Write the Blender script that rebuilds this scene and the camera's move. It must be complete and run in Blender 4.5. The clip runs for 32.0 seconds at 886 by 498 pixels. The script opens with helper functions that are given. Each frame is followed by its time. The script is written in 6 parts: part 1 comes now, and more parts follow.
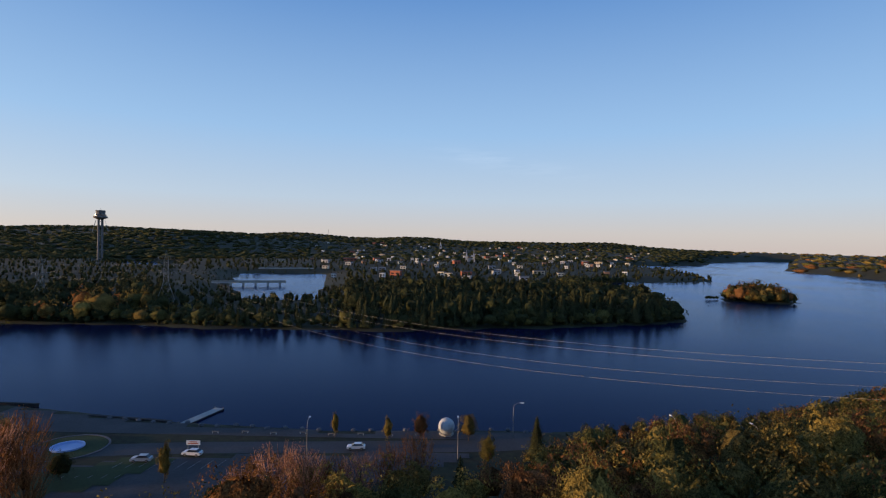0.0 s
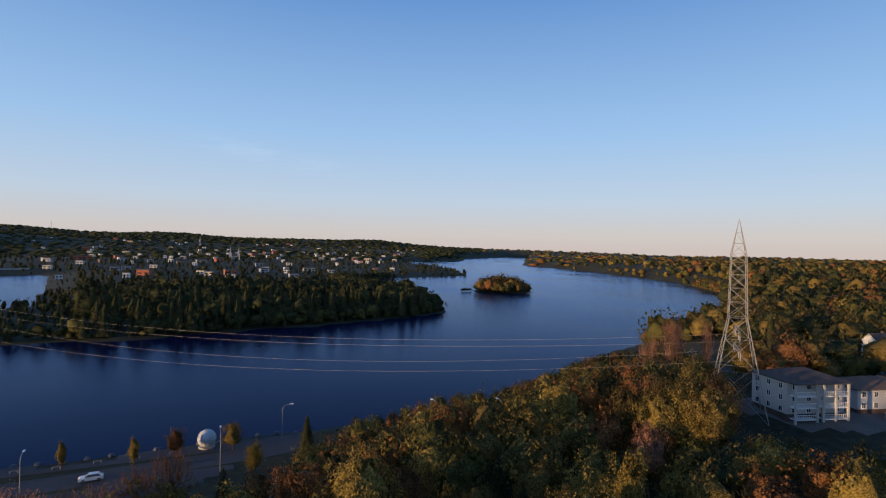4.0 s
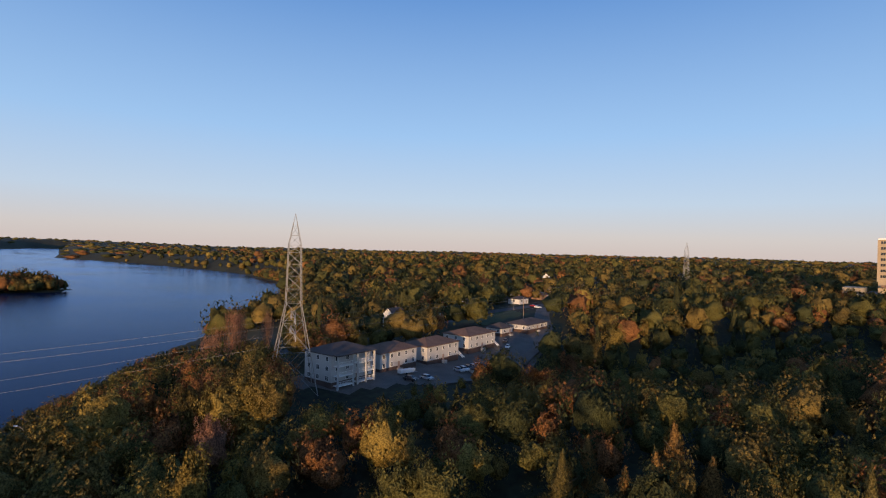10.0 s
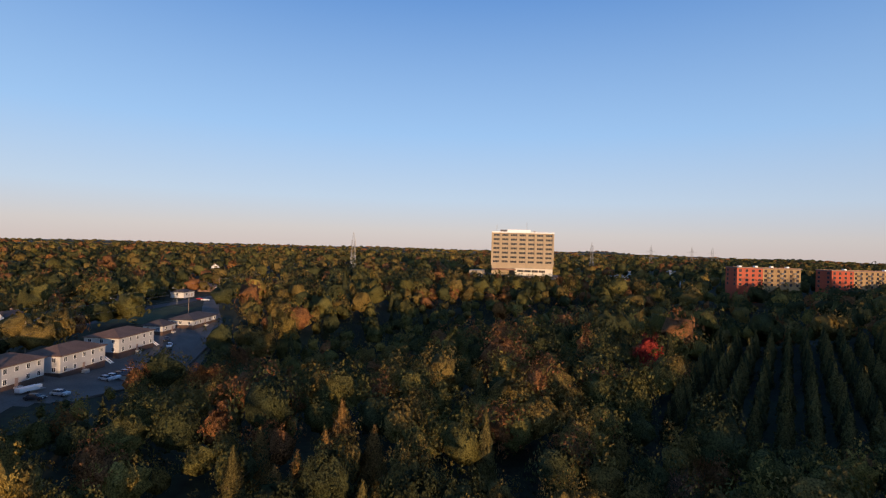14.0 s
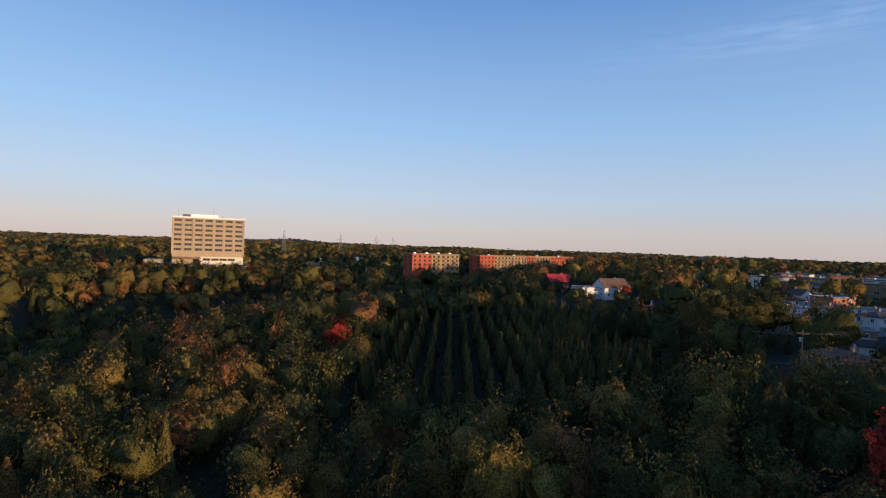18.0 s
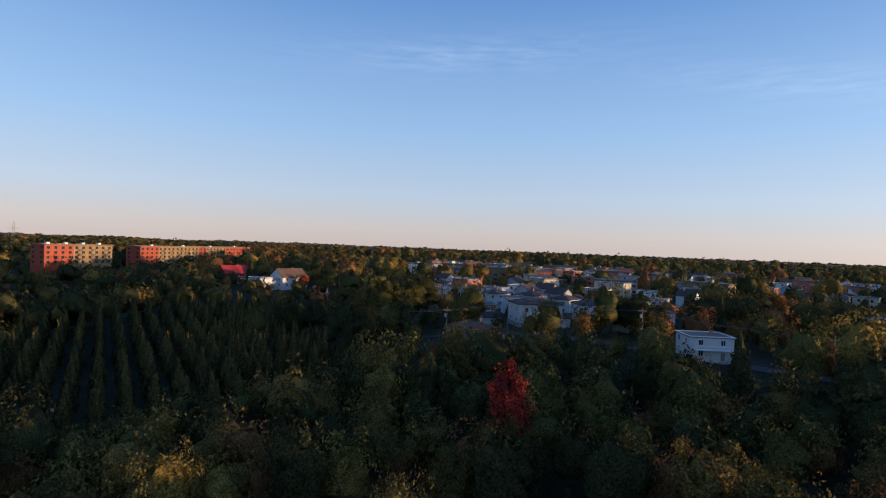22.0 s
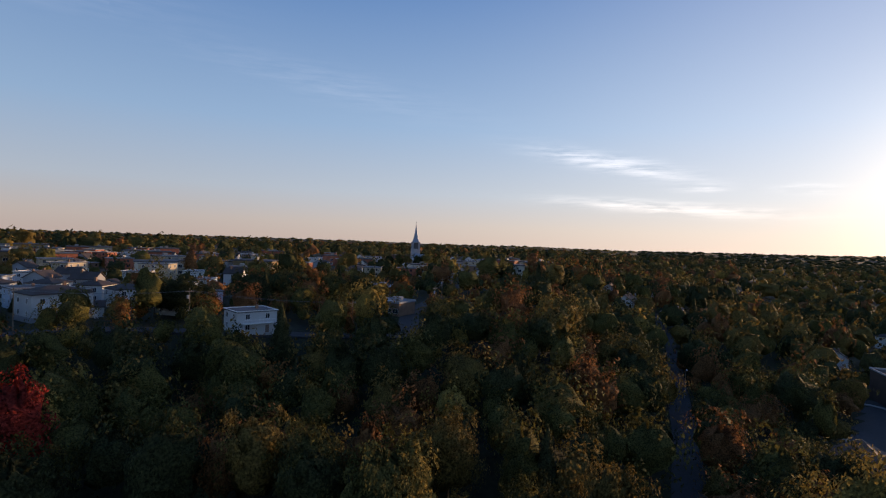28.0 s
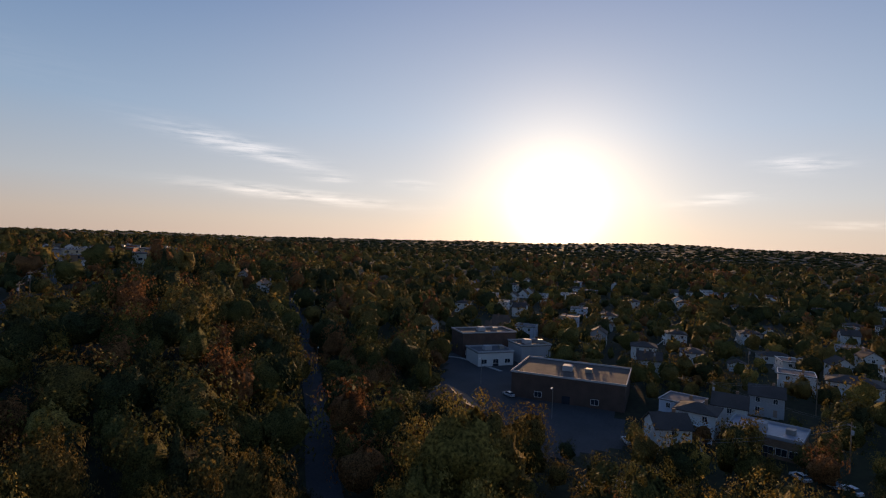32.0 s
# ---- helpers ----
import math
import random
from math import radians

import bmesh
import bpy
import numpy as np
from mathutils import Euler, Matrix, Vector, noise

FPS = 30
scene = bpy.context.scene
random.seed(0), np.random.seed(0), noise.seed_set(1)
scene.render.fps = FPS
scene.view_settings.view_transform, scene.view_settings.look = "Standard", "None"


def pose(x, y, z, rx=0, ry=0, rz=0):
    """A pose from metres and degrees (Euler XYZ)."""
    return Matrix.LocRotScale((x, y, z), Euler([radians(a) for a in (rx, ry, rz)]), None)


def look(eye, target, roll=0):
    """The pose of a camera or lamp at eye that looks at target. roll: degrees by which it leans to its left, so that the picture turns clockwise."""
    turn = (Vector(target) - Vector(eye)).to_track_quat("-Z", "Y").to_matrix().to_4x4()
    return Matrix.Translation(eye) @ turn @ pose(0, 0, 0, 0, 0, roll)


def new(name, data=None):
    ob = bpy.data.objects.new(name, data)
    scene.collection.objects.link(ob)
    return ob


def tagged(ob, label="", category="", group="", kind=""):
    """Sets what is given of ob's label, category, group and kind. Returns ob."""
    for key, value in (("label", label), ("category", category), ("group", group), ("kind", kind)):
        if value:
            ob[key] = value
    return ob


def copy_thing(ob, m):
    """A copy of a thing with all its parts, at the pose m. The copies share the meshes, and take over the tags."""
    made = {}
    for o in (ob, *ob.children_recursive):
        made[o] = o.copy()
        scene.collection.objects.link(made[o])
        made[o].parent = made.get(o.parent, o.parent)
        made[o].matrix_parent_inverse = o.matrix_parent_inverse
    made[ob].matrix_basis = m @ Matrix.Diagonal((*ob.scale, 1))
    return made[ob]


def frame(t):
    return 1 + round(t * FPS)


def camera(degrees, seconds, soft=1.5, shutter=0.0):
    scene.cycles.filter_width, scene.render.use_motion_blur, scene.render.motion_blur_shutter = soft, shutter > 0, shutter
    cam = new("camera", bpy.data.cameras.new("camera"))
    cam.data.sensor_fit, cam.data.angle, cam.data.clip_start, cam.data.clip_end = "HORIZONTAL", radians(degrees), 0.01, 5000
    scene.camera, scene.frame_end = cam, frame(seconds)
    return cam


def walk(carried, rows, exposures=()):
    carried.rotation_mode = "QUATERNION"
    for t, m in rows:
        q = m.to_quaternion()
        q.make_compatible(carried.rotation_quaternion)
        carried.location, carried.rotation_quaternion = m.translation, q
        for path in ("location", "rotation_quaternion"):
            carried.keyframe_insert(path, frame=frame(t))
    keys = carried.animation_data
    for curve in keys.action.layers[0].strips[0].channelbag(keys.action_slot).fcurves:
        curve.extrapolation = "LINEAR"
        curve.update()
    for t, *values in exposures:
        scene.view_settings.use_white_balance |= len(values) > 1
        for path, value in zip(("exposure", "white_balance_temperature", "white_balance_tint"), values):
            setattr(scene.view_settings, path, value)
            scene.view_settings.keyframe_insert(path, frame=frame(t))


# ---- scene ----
# One drone shot that turns on the spot above a wooded slope between a river and a small town.
# x is east, y north of the first view, z up; the eye hangs 38 m over the slope, 50 m over the water.
EYE = 38.0
WATER = -12.0
cam = camera(78.7, 32.0, soft=1.15)
PATH = [
    (0, 0.00, -0.16, -0.98),
    (0.5, -2.83, -0.13, -1.02),
    (1, -5.96, -0.13, -1.03),
    (1.5, -8.95, -0.12, -1.04),
    (2, -11.77, -0.09, -1.04),
    (2.5, -14.87, -0.10, -1.04),
    (3, -17.66, -0.07, -1.07),
    (3.5, -20.76, -0.06, -1.09),
    (5.5, -34.06, -0.03, -1.15),
    (6, -37.69, -0.01, -1.21),
    (6.5, -41.31, 0.03, -1.30),
    (7, -44.85, 0.05, -1.34),
    (7.5, -48.65, 0.08, -1.36),
    (8, -52.71, 0.07, -1.38),
    (8.5, -56.45, 0.07, -1.39),
    (9, -60.08, 0.05, -1.40),
    (9.5, -64.05, 0.04, -1.46),
    (10, -68.00, 0.03, -1.50),
    (10.5, -71.80, 0.04, -1.52),
    (11, -75.77, 0.01, -1.58),
    (11.5, -79.98, -0.02, -1.62),
    (12, -84.24, -0.06, -1.66),
    (12.5, -88.65, -0.07, -1.67),
    (13, -93.23, -0.11, -1.64),
    (13.5, -97.45, -0.13, -1.65),
    (14, -101.69, -0.18, -1.67),
    (14.5, -105.48, -0.27, -1.73),
    (16.5, -121.26, -0.43, -1.79),
    (17, -125.04, -0.45, -1.84),
    (17.5, -129.14, -0.46, -1.94),
    (18, -133.49, -0.46, -2.01),
    (18.5, -137.36, -0.45, -1.99),
    (19, -141.33, -0.43, -2.01),
    (19.5, -145.54, -0.40, -2.05),
    (20, -149.76, -0.38, -2.07),
    (20.5, -154.01, -0.33, -2.09),
    (21, -158.11, -0.30, -2.10),
    (21.5, -162.28, -0.28, -2.16),
    (22, -166.70, -0.25, -2.18),
    (22.5, -170.69, -0.27, -2.18),
    (23, -174.25, -0.31, -2.15),
    (23.5, -177.78, -0.31, -2.09),
    (24, -181.47, -0.32, -2.04),
    (24.5, -185.05, -0.37, -2.01),
    (25, -188.69, -0.43, -2.01),
    (25.5, -192.37, -0.50, -2.04),
    (27.5, -208.04, -0.69, -2.07),
    (28, -212.18, -0.75, -2.05),
    (28.5, -216.15, -0.72, -2.04),
    (29, -220.19, -0.75, -2.05),
    (29.5, -224.42, -0.77, -2.10),
    (30, -228.99, -0.80, -2.15),
    (30.5, -233.69, -0.80, -2.21),
    (31, -238.73, -0.80, -2.27),
    (31.5, -243.74, -0.83, -2.30),
    (32, -249.55, -0.86, -2.16),
]
walk(cam, [(t, pose(0, 0, EYE, 90 + p, r, y)) for t, y, p, r in PATH], exposures=[
    (0.0, 0.05, 6500, 11), (7.0, 0.08, 6500, 12), (13.0, 0.1, 6450, 13), (19.0, 0.12, 6400, 12), (22.0, 0.16, 6450, 13), (25.0, 0.15, 6600, 15), (28.0, -0.16, 6950, 17), (32.0, -0.42, 7400, 18)])

# ---------------------------------------------------------------- light
SUN_BEARING, SUN_ELEVATION = 261.3, 3.8
world = bpy.data.worlds.new("sky")
scene.world = world
world.use_nodes = True
wn, wl = world.node_tree.nodes, world.node_tree.links
wn.clear()
sky = wn.new("ShaderNodeTexSky")
sky.sky_type = 'NISHITA'
sky.sun_disc = False
sky.sun_elevation = radians(SUN_ELEVATION)
sky.sun_rotation = radians(SUN_BEARING)
sky.altitude = 150
sky.air_density, sky.dust_density, sky.ozone_density = 1.0, 0.15, 3.0


def wnode(kind, *ins, **sets):
    """A node of the sky with its inputs: numbers, vectors or other nodes' outputs."""
    nd = wn.new("ShaderNode" + kind)
    for k, v in sets.items():
        if k == "op":
            nd.operation = v
    for i, v in enumerate(ins):
        if v is None:
            continue
        if isinstance(v, bpy.types.NodeSocket):
            wl.new(v, nd.inputs[i])
        else:
            nd.inputs[i].default_value = v
    return nd


def wmath(op, *ins):
    return wnode("Math", *ins, op=op).outputs[0]


co = wn.new("ShaderNodeTexCoord").outputs["Generated"]
sep = wnode("SeparateXYZ", co).outputs
elev = wmath('ARCSINE', sep[2])
azim = wmath('ARCTAN2', sep[0], sep[1])

# the clear evening air: pale and a little pink over the horizon, deeper blue above
air = wn.new("ShaderNodeValToRGB")
wl.new(wmath('MULTIPLY', elev, 2 / math.pi), air.inputs[0])
AIR = [(0.0, (0.60, 0.53, 0.51)), (0.018, (0.62, 0.58, 0.57)), (0.055, (0.52, 0.63, 0.76)), (0.13, (0.34, 0.55, 0.83)), (0.28, (0.13, 0.30, 0.64)), (0.5, (0.06, 0.17, 0.45)), (1.0, (0.035, 0.10, 0.30))]
while len(air.color_ramp.elements) < len(AIR):
    air.color_ramp.elements.new(0.5)
for e_, (pos, c) in zip(air.color_ramp.elements, AIR):
    e_.position, e_.color = pos, (*c, 1)

# thin cirrus: bearing, height, half length, half width (degrees), tilt, strength
cloud_total = None
streaks = wn.new("ShaderNodeTexNoise")
wl.new(wnode("CombineXYZ", wmath('MULTIPLY', azim, 7.0), wmath('MULTIPLY', elev, 60.0), 0.0).outputs[0], streaks.inputs["Vector"])
streaks.inputs["Scale"].default_value, streaks.inputs["Detail"].default_value, streaks.inputs["Roughness"].default_value = 1.6, 5, 0.6
wisp = wnode("MapRange", streaks.outputs[0], 0.38, 0.72, 0.0, 1.0).outputs[0]
for b0, e0, half_len, half_wide, tilt, strength in (
        (229.0, 8.5, 8.0, 1.0, -0.18, 0.75), (234.5, 4.1, 11.0, 0.7, -0.06, 0.7), (237.5, 6.0, 2.6, 0.5, 0.0, 0.4), (246.0, 5.8, 2.6, 0.5, -0.03, 0.4), (283.0, 7.9, 3.4, 0.8, -0.05, 0.6),
        (276.5, 4.9, 4.0, 0.6, 0.14, 0.5), (287.0, 2.6, 4.0, 0.4, 0.0, 0.4), (168.0, 19.5, 18.0, 2.0, 0.05, 0.10), (200.0, 15.5, 16.0, 2.0, -0.15, 0.08), (6.0, 9.0, 8.0, 1.0, -0.16, 0.07)):
    off = wmath('SUBTRACT', azim, radians(b0 - 360 if b0 > 180 else b0))
    off = wmath('WRAP', off, math.pi, -math.pi)
    rise = wmath('SUBTRACT', wmath('SUBTRACT', elev, radians(e0)), wmath('MULTIPLY', off, tilt))
    u = wmath('POWER', wmath('ABSOLUTE', wmath('DIVIDE', off, radians(half_len))), 2.0)
    v = wmath('POWER', wmath('ABSOLUTE', wmath('DIVIDE', rise, radians(half_wide))), 2.0)
    body = wmath('MULTIPLY', wmath('POWER', 2.718, wmath('MULTIPLY', wmath('ADD', u, v), -1.6)), strength)
    one = wmath('MULTIPLY', body, wisp)
    cloud_total = one if cloud_total is None else wmath('ADD', cloud_total, one)

# the glow of the air round the low sun
sb, se = radians(SUN_BEARING), radians(SUN_ELEVATION)
TO_SUN = Vector((math.sin(sb) * math.cos(se), math.cos(sb) * math.cos(se), math.sin(se)))
near_sun = wmath('MAXIMUM', wnode("VectorMath", co, tuple(TO_SUN), op='DOT_PRODUCT').outputs["Value"], 0.0)
glow_a = wmath('MULTIPLY', wmath('POWER', near_sun, 520.0), 2.0)
glow_b = wmath('MULTIPLY', wmath('POWER', near_sun, 75.0), 0.85)
glow_d = wmath('MULTIPLY', wmath('MULTIPLY', wmath('POWER', near_sun, 2.2), 0.2), wmath('POWER', 2.718, wmath('MULTIPLY', wmath('ABSOLUTE', elev), -7.0)))
glow_c = wmath('MULTIPLY', wmath('POWER', near_sun, 6.5), 0.33)

wout = wn.new("ShaderNodeOutputWorld")


def background(colour, strength):
    nd = wn.new("ShaderNodeBackground")
    for v, key in ((colour, "Color"), (strength, "Strength")):
        if isinstance(v, bpy.types.NodeSocket):
            wl.new(v, nd.inputs[key])
        else:
            nd.inputs[key].default_value = v
    return nd.outputs[0]


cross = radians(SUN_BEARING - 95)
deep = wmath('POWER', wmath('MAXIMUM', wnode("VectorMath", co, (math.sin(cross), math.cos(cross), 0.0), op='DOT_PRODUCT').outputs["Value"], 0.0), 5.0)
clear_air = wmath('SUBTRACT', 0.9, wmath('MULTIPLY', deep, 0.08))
total = background(sky.outputs[0], 0.02)
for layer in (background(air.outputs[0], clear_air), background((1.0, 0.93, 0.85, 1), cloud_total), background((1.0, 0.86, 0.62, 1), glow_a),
              background((1.0, 0.80, 0.46, 1), glow_b), background((1.0, 0.90, 0.78, 1), glow_c), background((1.0, 0.92, 0.70, 1), glow_d)):
    add = wn.new("ShaderNodeAddShader")
    wl.new(total, add.inputs[0])
    wl.new(layer, add.inputs[1])
    total = add.outputs[0]
wl.new(total, wout.inputs[0])

sun_data = bpy.data.lights.new("sun", 'SUN')
sun_data.energy, sun_data.angle, sun_data.color = 5.0, radians(0.6), (1.0, 0.65, 0.35)
sun = new("sun", sun_data)
sun.matrix_world = look(TO_SUN * 900, (0, 0, 0))

# ---------------------------------------------------------------- materials


def material(name, colour, rough=0.8, spread=0.25, scale=1.0, bump=0.0, metal=0.0, second=None, per_object=0.0, island=0.0, thin=0.0, spec=0.3, relief=0.1, ramp_at=(0.35, 0.65), fine_share=0.5):
    """A procedural surface: two scales of noise between darker and lighter tones, optional bump and per-piece variation."""
    m = bpy.data.materials.new(name)
    m.use_nodes = True
    n, l = m.node_tree.nodes, m.node_tree.links
    bsdf = n["Principled BSDF"]
    bsdf.inputs["Roughness"].default_value = rough
    bsdf.inputs["Metallic"].default_value = metal
    bsdf.inputs["Specular IOR Level"].default_value = spec
    co = n.new("ShaderNodeTexCoord")
    big, fine = n.new("ShaderNodeTexNoise"), n.new("ShaderNodeTexNoise")
    big.inputs["Scale"].default_value, fine.inputs["Scale"].default_value = 0.13 * scale, 2.3 * scale
    big.inputs["Detail"].default_value, fine.inputs["Detail"].default_value = 3, 4
    l.new(co.outputs["Object"], big.inputs["Vector"])
    l.new(co.outputs["Object"], fine.inputs["Vector"])
    mixn = n.new("ShaderNodeMath")
    mixn.operation, mixn.inputs[1].default_value = 'MULTIPLY_ADD', fine_share / (1 - fine_share)
    l.new(fine.outputs[0], mixn.inputs[0])
    l.new(big.outputs[0], mixn.inputs[2])
    ramp = n.new("ShaderNodeValToRGB")
    ramp.color_ramp.elements[0].position, ramp.color_ramp.elements[1].position = ramp_at
    half = n.new("ShaderNodeMath")
    half.operation, half.inputs[1].default_value = 'MULTIPLY', 1 - fine_share
    l.new(mixn.outputs[0], half.inputs[0])
    l.new(half.outputs[0], ramp.inputs[0])
    c = Vector(colour)
    c2 = Vector(second) if second else c
    ramp.color_ramp.elements[0].color = (*(c * (1 - spread)), 1)
    ramp.color_ramp.elements[1].color = (*(c2 * (1 + spread)), 1)
    colour_out = ramp.outputs[0]
    for amount, node, sock in ((per_object, "ShaderNodeObjectInfo", "Random"), (island, "ShaderNodeNewGeometry", "Random Per Island")):
        if amount:
            src = n.new(node)
            rng_ = n.new("ShaderNodeMapRange")
            rng_.inputs["To Min"].default_value, rng_.inputs["To Max"].default_value = 1 - amount, 1 + amount
            l.new(src.outputs[sock], rng_.inputs["Value"])
            hsv = n.new("ShaderNodeHueSaturation")
            l.new(colour_out, hsv.inputs["Color"])
            l.new(rng_.outputs[0], hsv.inputs["Value"])
            colour_out = hsv.outputs[0]
    l.new(colour_out, bsdf.inputs["Base Color"])
    if bump:
        b = n.new("ShaderNodeBump")
        b.inputs["Strength"].default_value, b.inputs["Distance"].default_value = bump, relief
        l.new(fine.outputs[0], b.inputs["Height"])
        l.new(b.outputs[0], bsdf.inputs["Normal"])
    if thin:
        tr, mx = n.new("ShaderNodeBsdfTranslucent"), n.new("ShaderNodeMixShader")
        mx.inputs[0].default_value = thin
        l.new(colour_out, tr.inputs["Color"])
        l.new(bsdf.outputs[0], mx.inputs[1])
        l.new(tr.outputs[0], mx.inputs[2])
        l.new(mx.outputs[0], n["Material Output"].inputs["Surface"])
    return m


def leaf(name, colour):
    # the strong fine noise paints shaded gaps and lit clumps into the leaf colour
    return material(name, colour, rough=0.75, spread=0.6, scale=1.5, island=0.14, per_object=0.16, thin=0.3, spec=0.04, bump=1.0, relief=0.45, ramp_at=(0.38, 0.62), fine_share=0.75)


LEAVES = [leaf("leaves_deep_green", (0.062, 0.065, 0.026)), leaf("leaves_green", (0.117, 0.104, 0.032)),
          leaf("leaves_olive", (0.177, 0.124, 0.037)), leaf("leaves_yellow_green", (0.271, 0.191, 0.048)),
          leaf("leaves_brown", (0.231, 0.106, 0.041)), leaf("leaves_orange", (0.247, 0.110, 0.034)),
          leaf("leaves_red", (0.346, 0.046, 0.030)), leaf("leaves_bare_pink", (0.376, 0.192, 0.113)),
          # the second needle tone is a lighter copy with sunlight put into the colour
          leaf("needles", (0.055, 0.056, 0.024)), leaf("needles_painted_sun", (0.127, 0.102, 0.035)), leaf("needles_larch", (0.217, 0.123, 0.040))]
M_BARK = material("bark", (0.11, 0.085, 0.065), 0.9, 0.4, 3, 0.5)
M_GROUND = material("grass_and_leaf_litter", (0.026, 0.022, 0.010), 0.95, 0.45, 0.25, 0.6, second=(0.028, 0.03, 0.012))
M_LAWN = material("lawn", (0.036, 0.05, 0.016), 0.95, 0.3, 1, 0.5)
M_ASPHALT = material("asphalt", (0.056, 0.054, 0.056), 0.9, 0.25, 0.8, 0.3)
M_GRAVEL = material("gravel_lot", (0.12, 0.104, 0.09), 0.95, 0.3, 1.2, 0.5)
M_CONCRETE = material("concrete", (0.36, 0.35, 0.33), 0.85, 0.2, 1, 0.2)
M_PAINT = material("road_paint", (0.2, 0.2, 0.195), 0.7, 0.15)
M_WHITE = material("white_siding", (0.58, 0.58, 0.57), 0.6, 0.08, 1.5, 0.1, per_object=0.06)
M_SIDING = material("off_white_siding", (0.44, 0.43, 0.41), 0.65, 0.12, 1.5, 0.15)
M_CREAM = material("cream_siding", (0.62, 0.56, 0.44), 0.65, 0.1, 1.5, 0.1)
M_GREY = material("grey_siding", (0.33, 0.34, 0.36), 0.7, 0.12, 1.5)
M_BLUE = material("pale_blue_siding", (0.45, 0.52, 0.62), 0.65, 0.1, 1.5)
M_BRICK_RED = material("red_brick", (0.36, 0.12, 0.07), 0.85, 0.25, 2.5, 0.3)
M_BRICK_BROWN = material("brown_brick", (0.25, 0.15, 0.10), 0.85, 0.25, 2.5, 0.3)
M_BRICK_BEIGE = material("beige_brick", (0.46, 0.38, 0.27), 0.85, 0.2, 2.5, 0.3)
M_DARK_BRICK = material("dark_brick", (0.095, 0.06, 0.048), 0.85, 0.25, 2.5, 0.3)
M_TAN = material("tan_concrete", (0.36, 0.285, 0.19), 0.85, 0.15, 1.5, 0.2)
M_RED = material("red_panel", (0.34, 0.06, 0.026), 0.6, 0.15)
M_OCHRE = material("ochre_brick", (0.28, 0.19, 0.095), 0.85, 0.2, 2.5, 0.3)
M_ROOF = material("dark_shingles", (0.075, 0.06, 0.055), 0.9, 0.3, 2, 0.4)
M_ROOF_BROWN = material("brown_shingles", (0.14, 0.085, 0.06), 0.9, 0.3, 2, 0.4)
M_ROOF_RED = material("red_metal_roof", (0.40, 0.04, 0.035), 0.5, 0.15)
M_ROOF_GREY = material("grey_roof_membrane", (0.11, 0.11, 0.12), 0.85, 0.2, 0.6)
M_ROOF_BLUE = material("pale_metal_roof", (0.24, 0.27, 0.33), 0.45, 0.12, 0.6, metal=0.3)
M_TRIM = material("white_trim", (0.75, 0.75, 0.73), 0.6, 0.06)
M_GLASS = material("window_glass", (0.03, 0.035, 0.045), 0.08, 0.2, spec=0.6)
M_DOOR = material("door_paint", (0.28, 0.2, 0.16), 0.6, 0.15)
M_STEEL = material("galvanised_steel", (0.28, 0.27, 0.25), 0.55, 0.15, 2, metal=0.35)
M_TOWER = material("weathered_tower_concrete", (0.15, 0.145, 0.145), 0.8, 0.2, 0.6, 0.2)
M_DARK_STEEL = material("dark_steel", (0.10, 0.10, 0.11), 0.5, 0.2, metal=0.5)
M_WOOD = material("weathered_wood", (0.24, 0.18, 0.13), 0.9, 0.3, 2, 0.4)
M_DARK_WOOD = material("tarred_timber", (0.035, 0.033, 0.035), 0.9, 0.3, 2, 0.4)
M_CABLE = material("aluminium_cable", (0.22, 0.215, 0.21), 0.55, 0.1, metal=0.2)
M_TYRE = material("tyre_rubber", (0.02, 0.02, 0.02), 0.9, 0.2)
M_POOL = material("pale_blue_basin", (0.25, 0.36, 0.62), 0.4, 0.12)
CAR_PAINT = [material("car_paint_" + k, c, 0.3, 0.05, spec=0.5) for k, c in
             (("white", (0.7, 0.7, 0.7)), ("silver", (0.42, 0.43, 0.45)), ("black", (0.03, 0.03, 0.035)), ("red", (0.35, 0.03, 0.03)), ("blue", (0.05, 0.08, 0.2)))]

M_WATER = bpy.data.materials.new("river_water")
M_WATER.use_nodes = True
n_, l_ = M_WATER.node_tree.nodes, M_WATER.node_tree.links
n_.remove(n_["Principled BSDF"])
body_, gloss_, fres_, both_ = (n_.new("ShaderNode" + k) for k in ("BsdfDiffuse", "BsdfGlossy", "Fresnel", "MixShader"))
body_.inputs["Color"].default_value = (0.0028, 0.0055, 0.03, 1)
gloss_.inputs["Color"].default_value = (0.53, 0.70, 1.0, 1)
fres_.inputs["IOR"].default_value = 1.095
l_.new(fres_.outputs[0], both_.inputs[0])
l_.new(body_.outputs[0], both_.inputs[1])
l_.new(gloss_.outputs[0], both_.inputs[2])
l_.new(both_.outputs[0], n_["Material Output"].inputs["Surface"])
co_, map_, w1_, w2_, bu_ = (n_.new("ShaderNode" + k) for k in ("TexCoord", "Mapping", "TexNoise", "TexNoise", "Bump"))
map_.inputs["Scale"].default_value = (1, 0.6, 1)
w1_.inputs["Scale"].default_value, w1_.inputs["Detail"].default_value = 2.2, 3
w2_.inputs["Scale"].default_value, w2_.inputs["Detail"].default_value = 0.012, 3
l_.new(co_.outputs["Object"], map_.inputs["Vector"])
l_.new(map_.outputs[0], w1_.inputs["Vector"])
l_.new(map_.outputs[0], w2_.inputs["Vector"])
bu_.inputs["Strength"].default_value, bu_.inputs["Distance"].default_value = 0.3, 0.2
l_.new(w1_.outputs[0], bu_.inputs["Height"])
l_.new(bu_.outputs[0], gloss_.inputs["Normal"])
rr_ = n_.new("ShaderNodeMapRange")
rr_.inputs["From Min"].default_value, rr_.inputs["From Max"].default_value = 0.35, 0.65
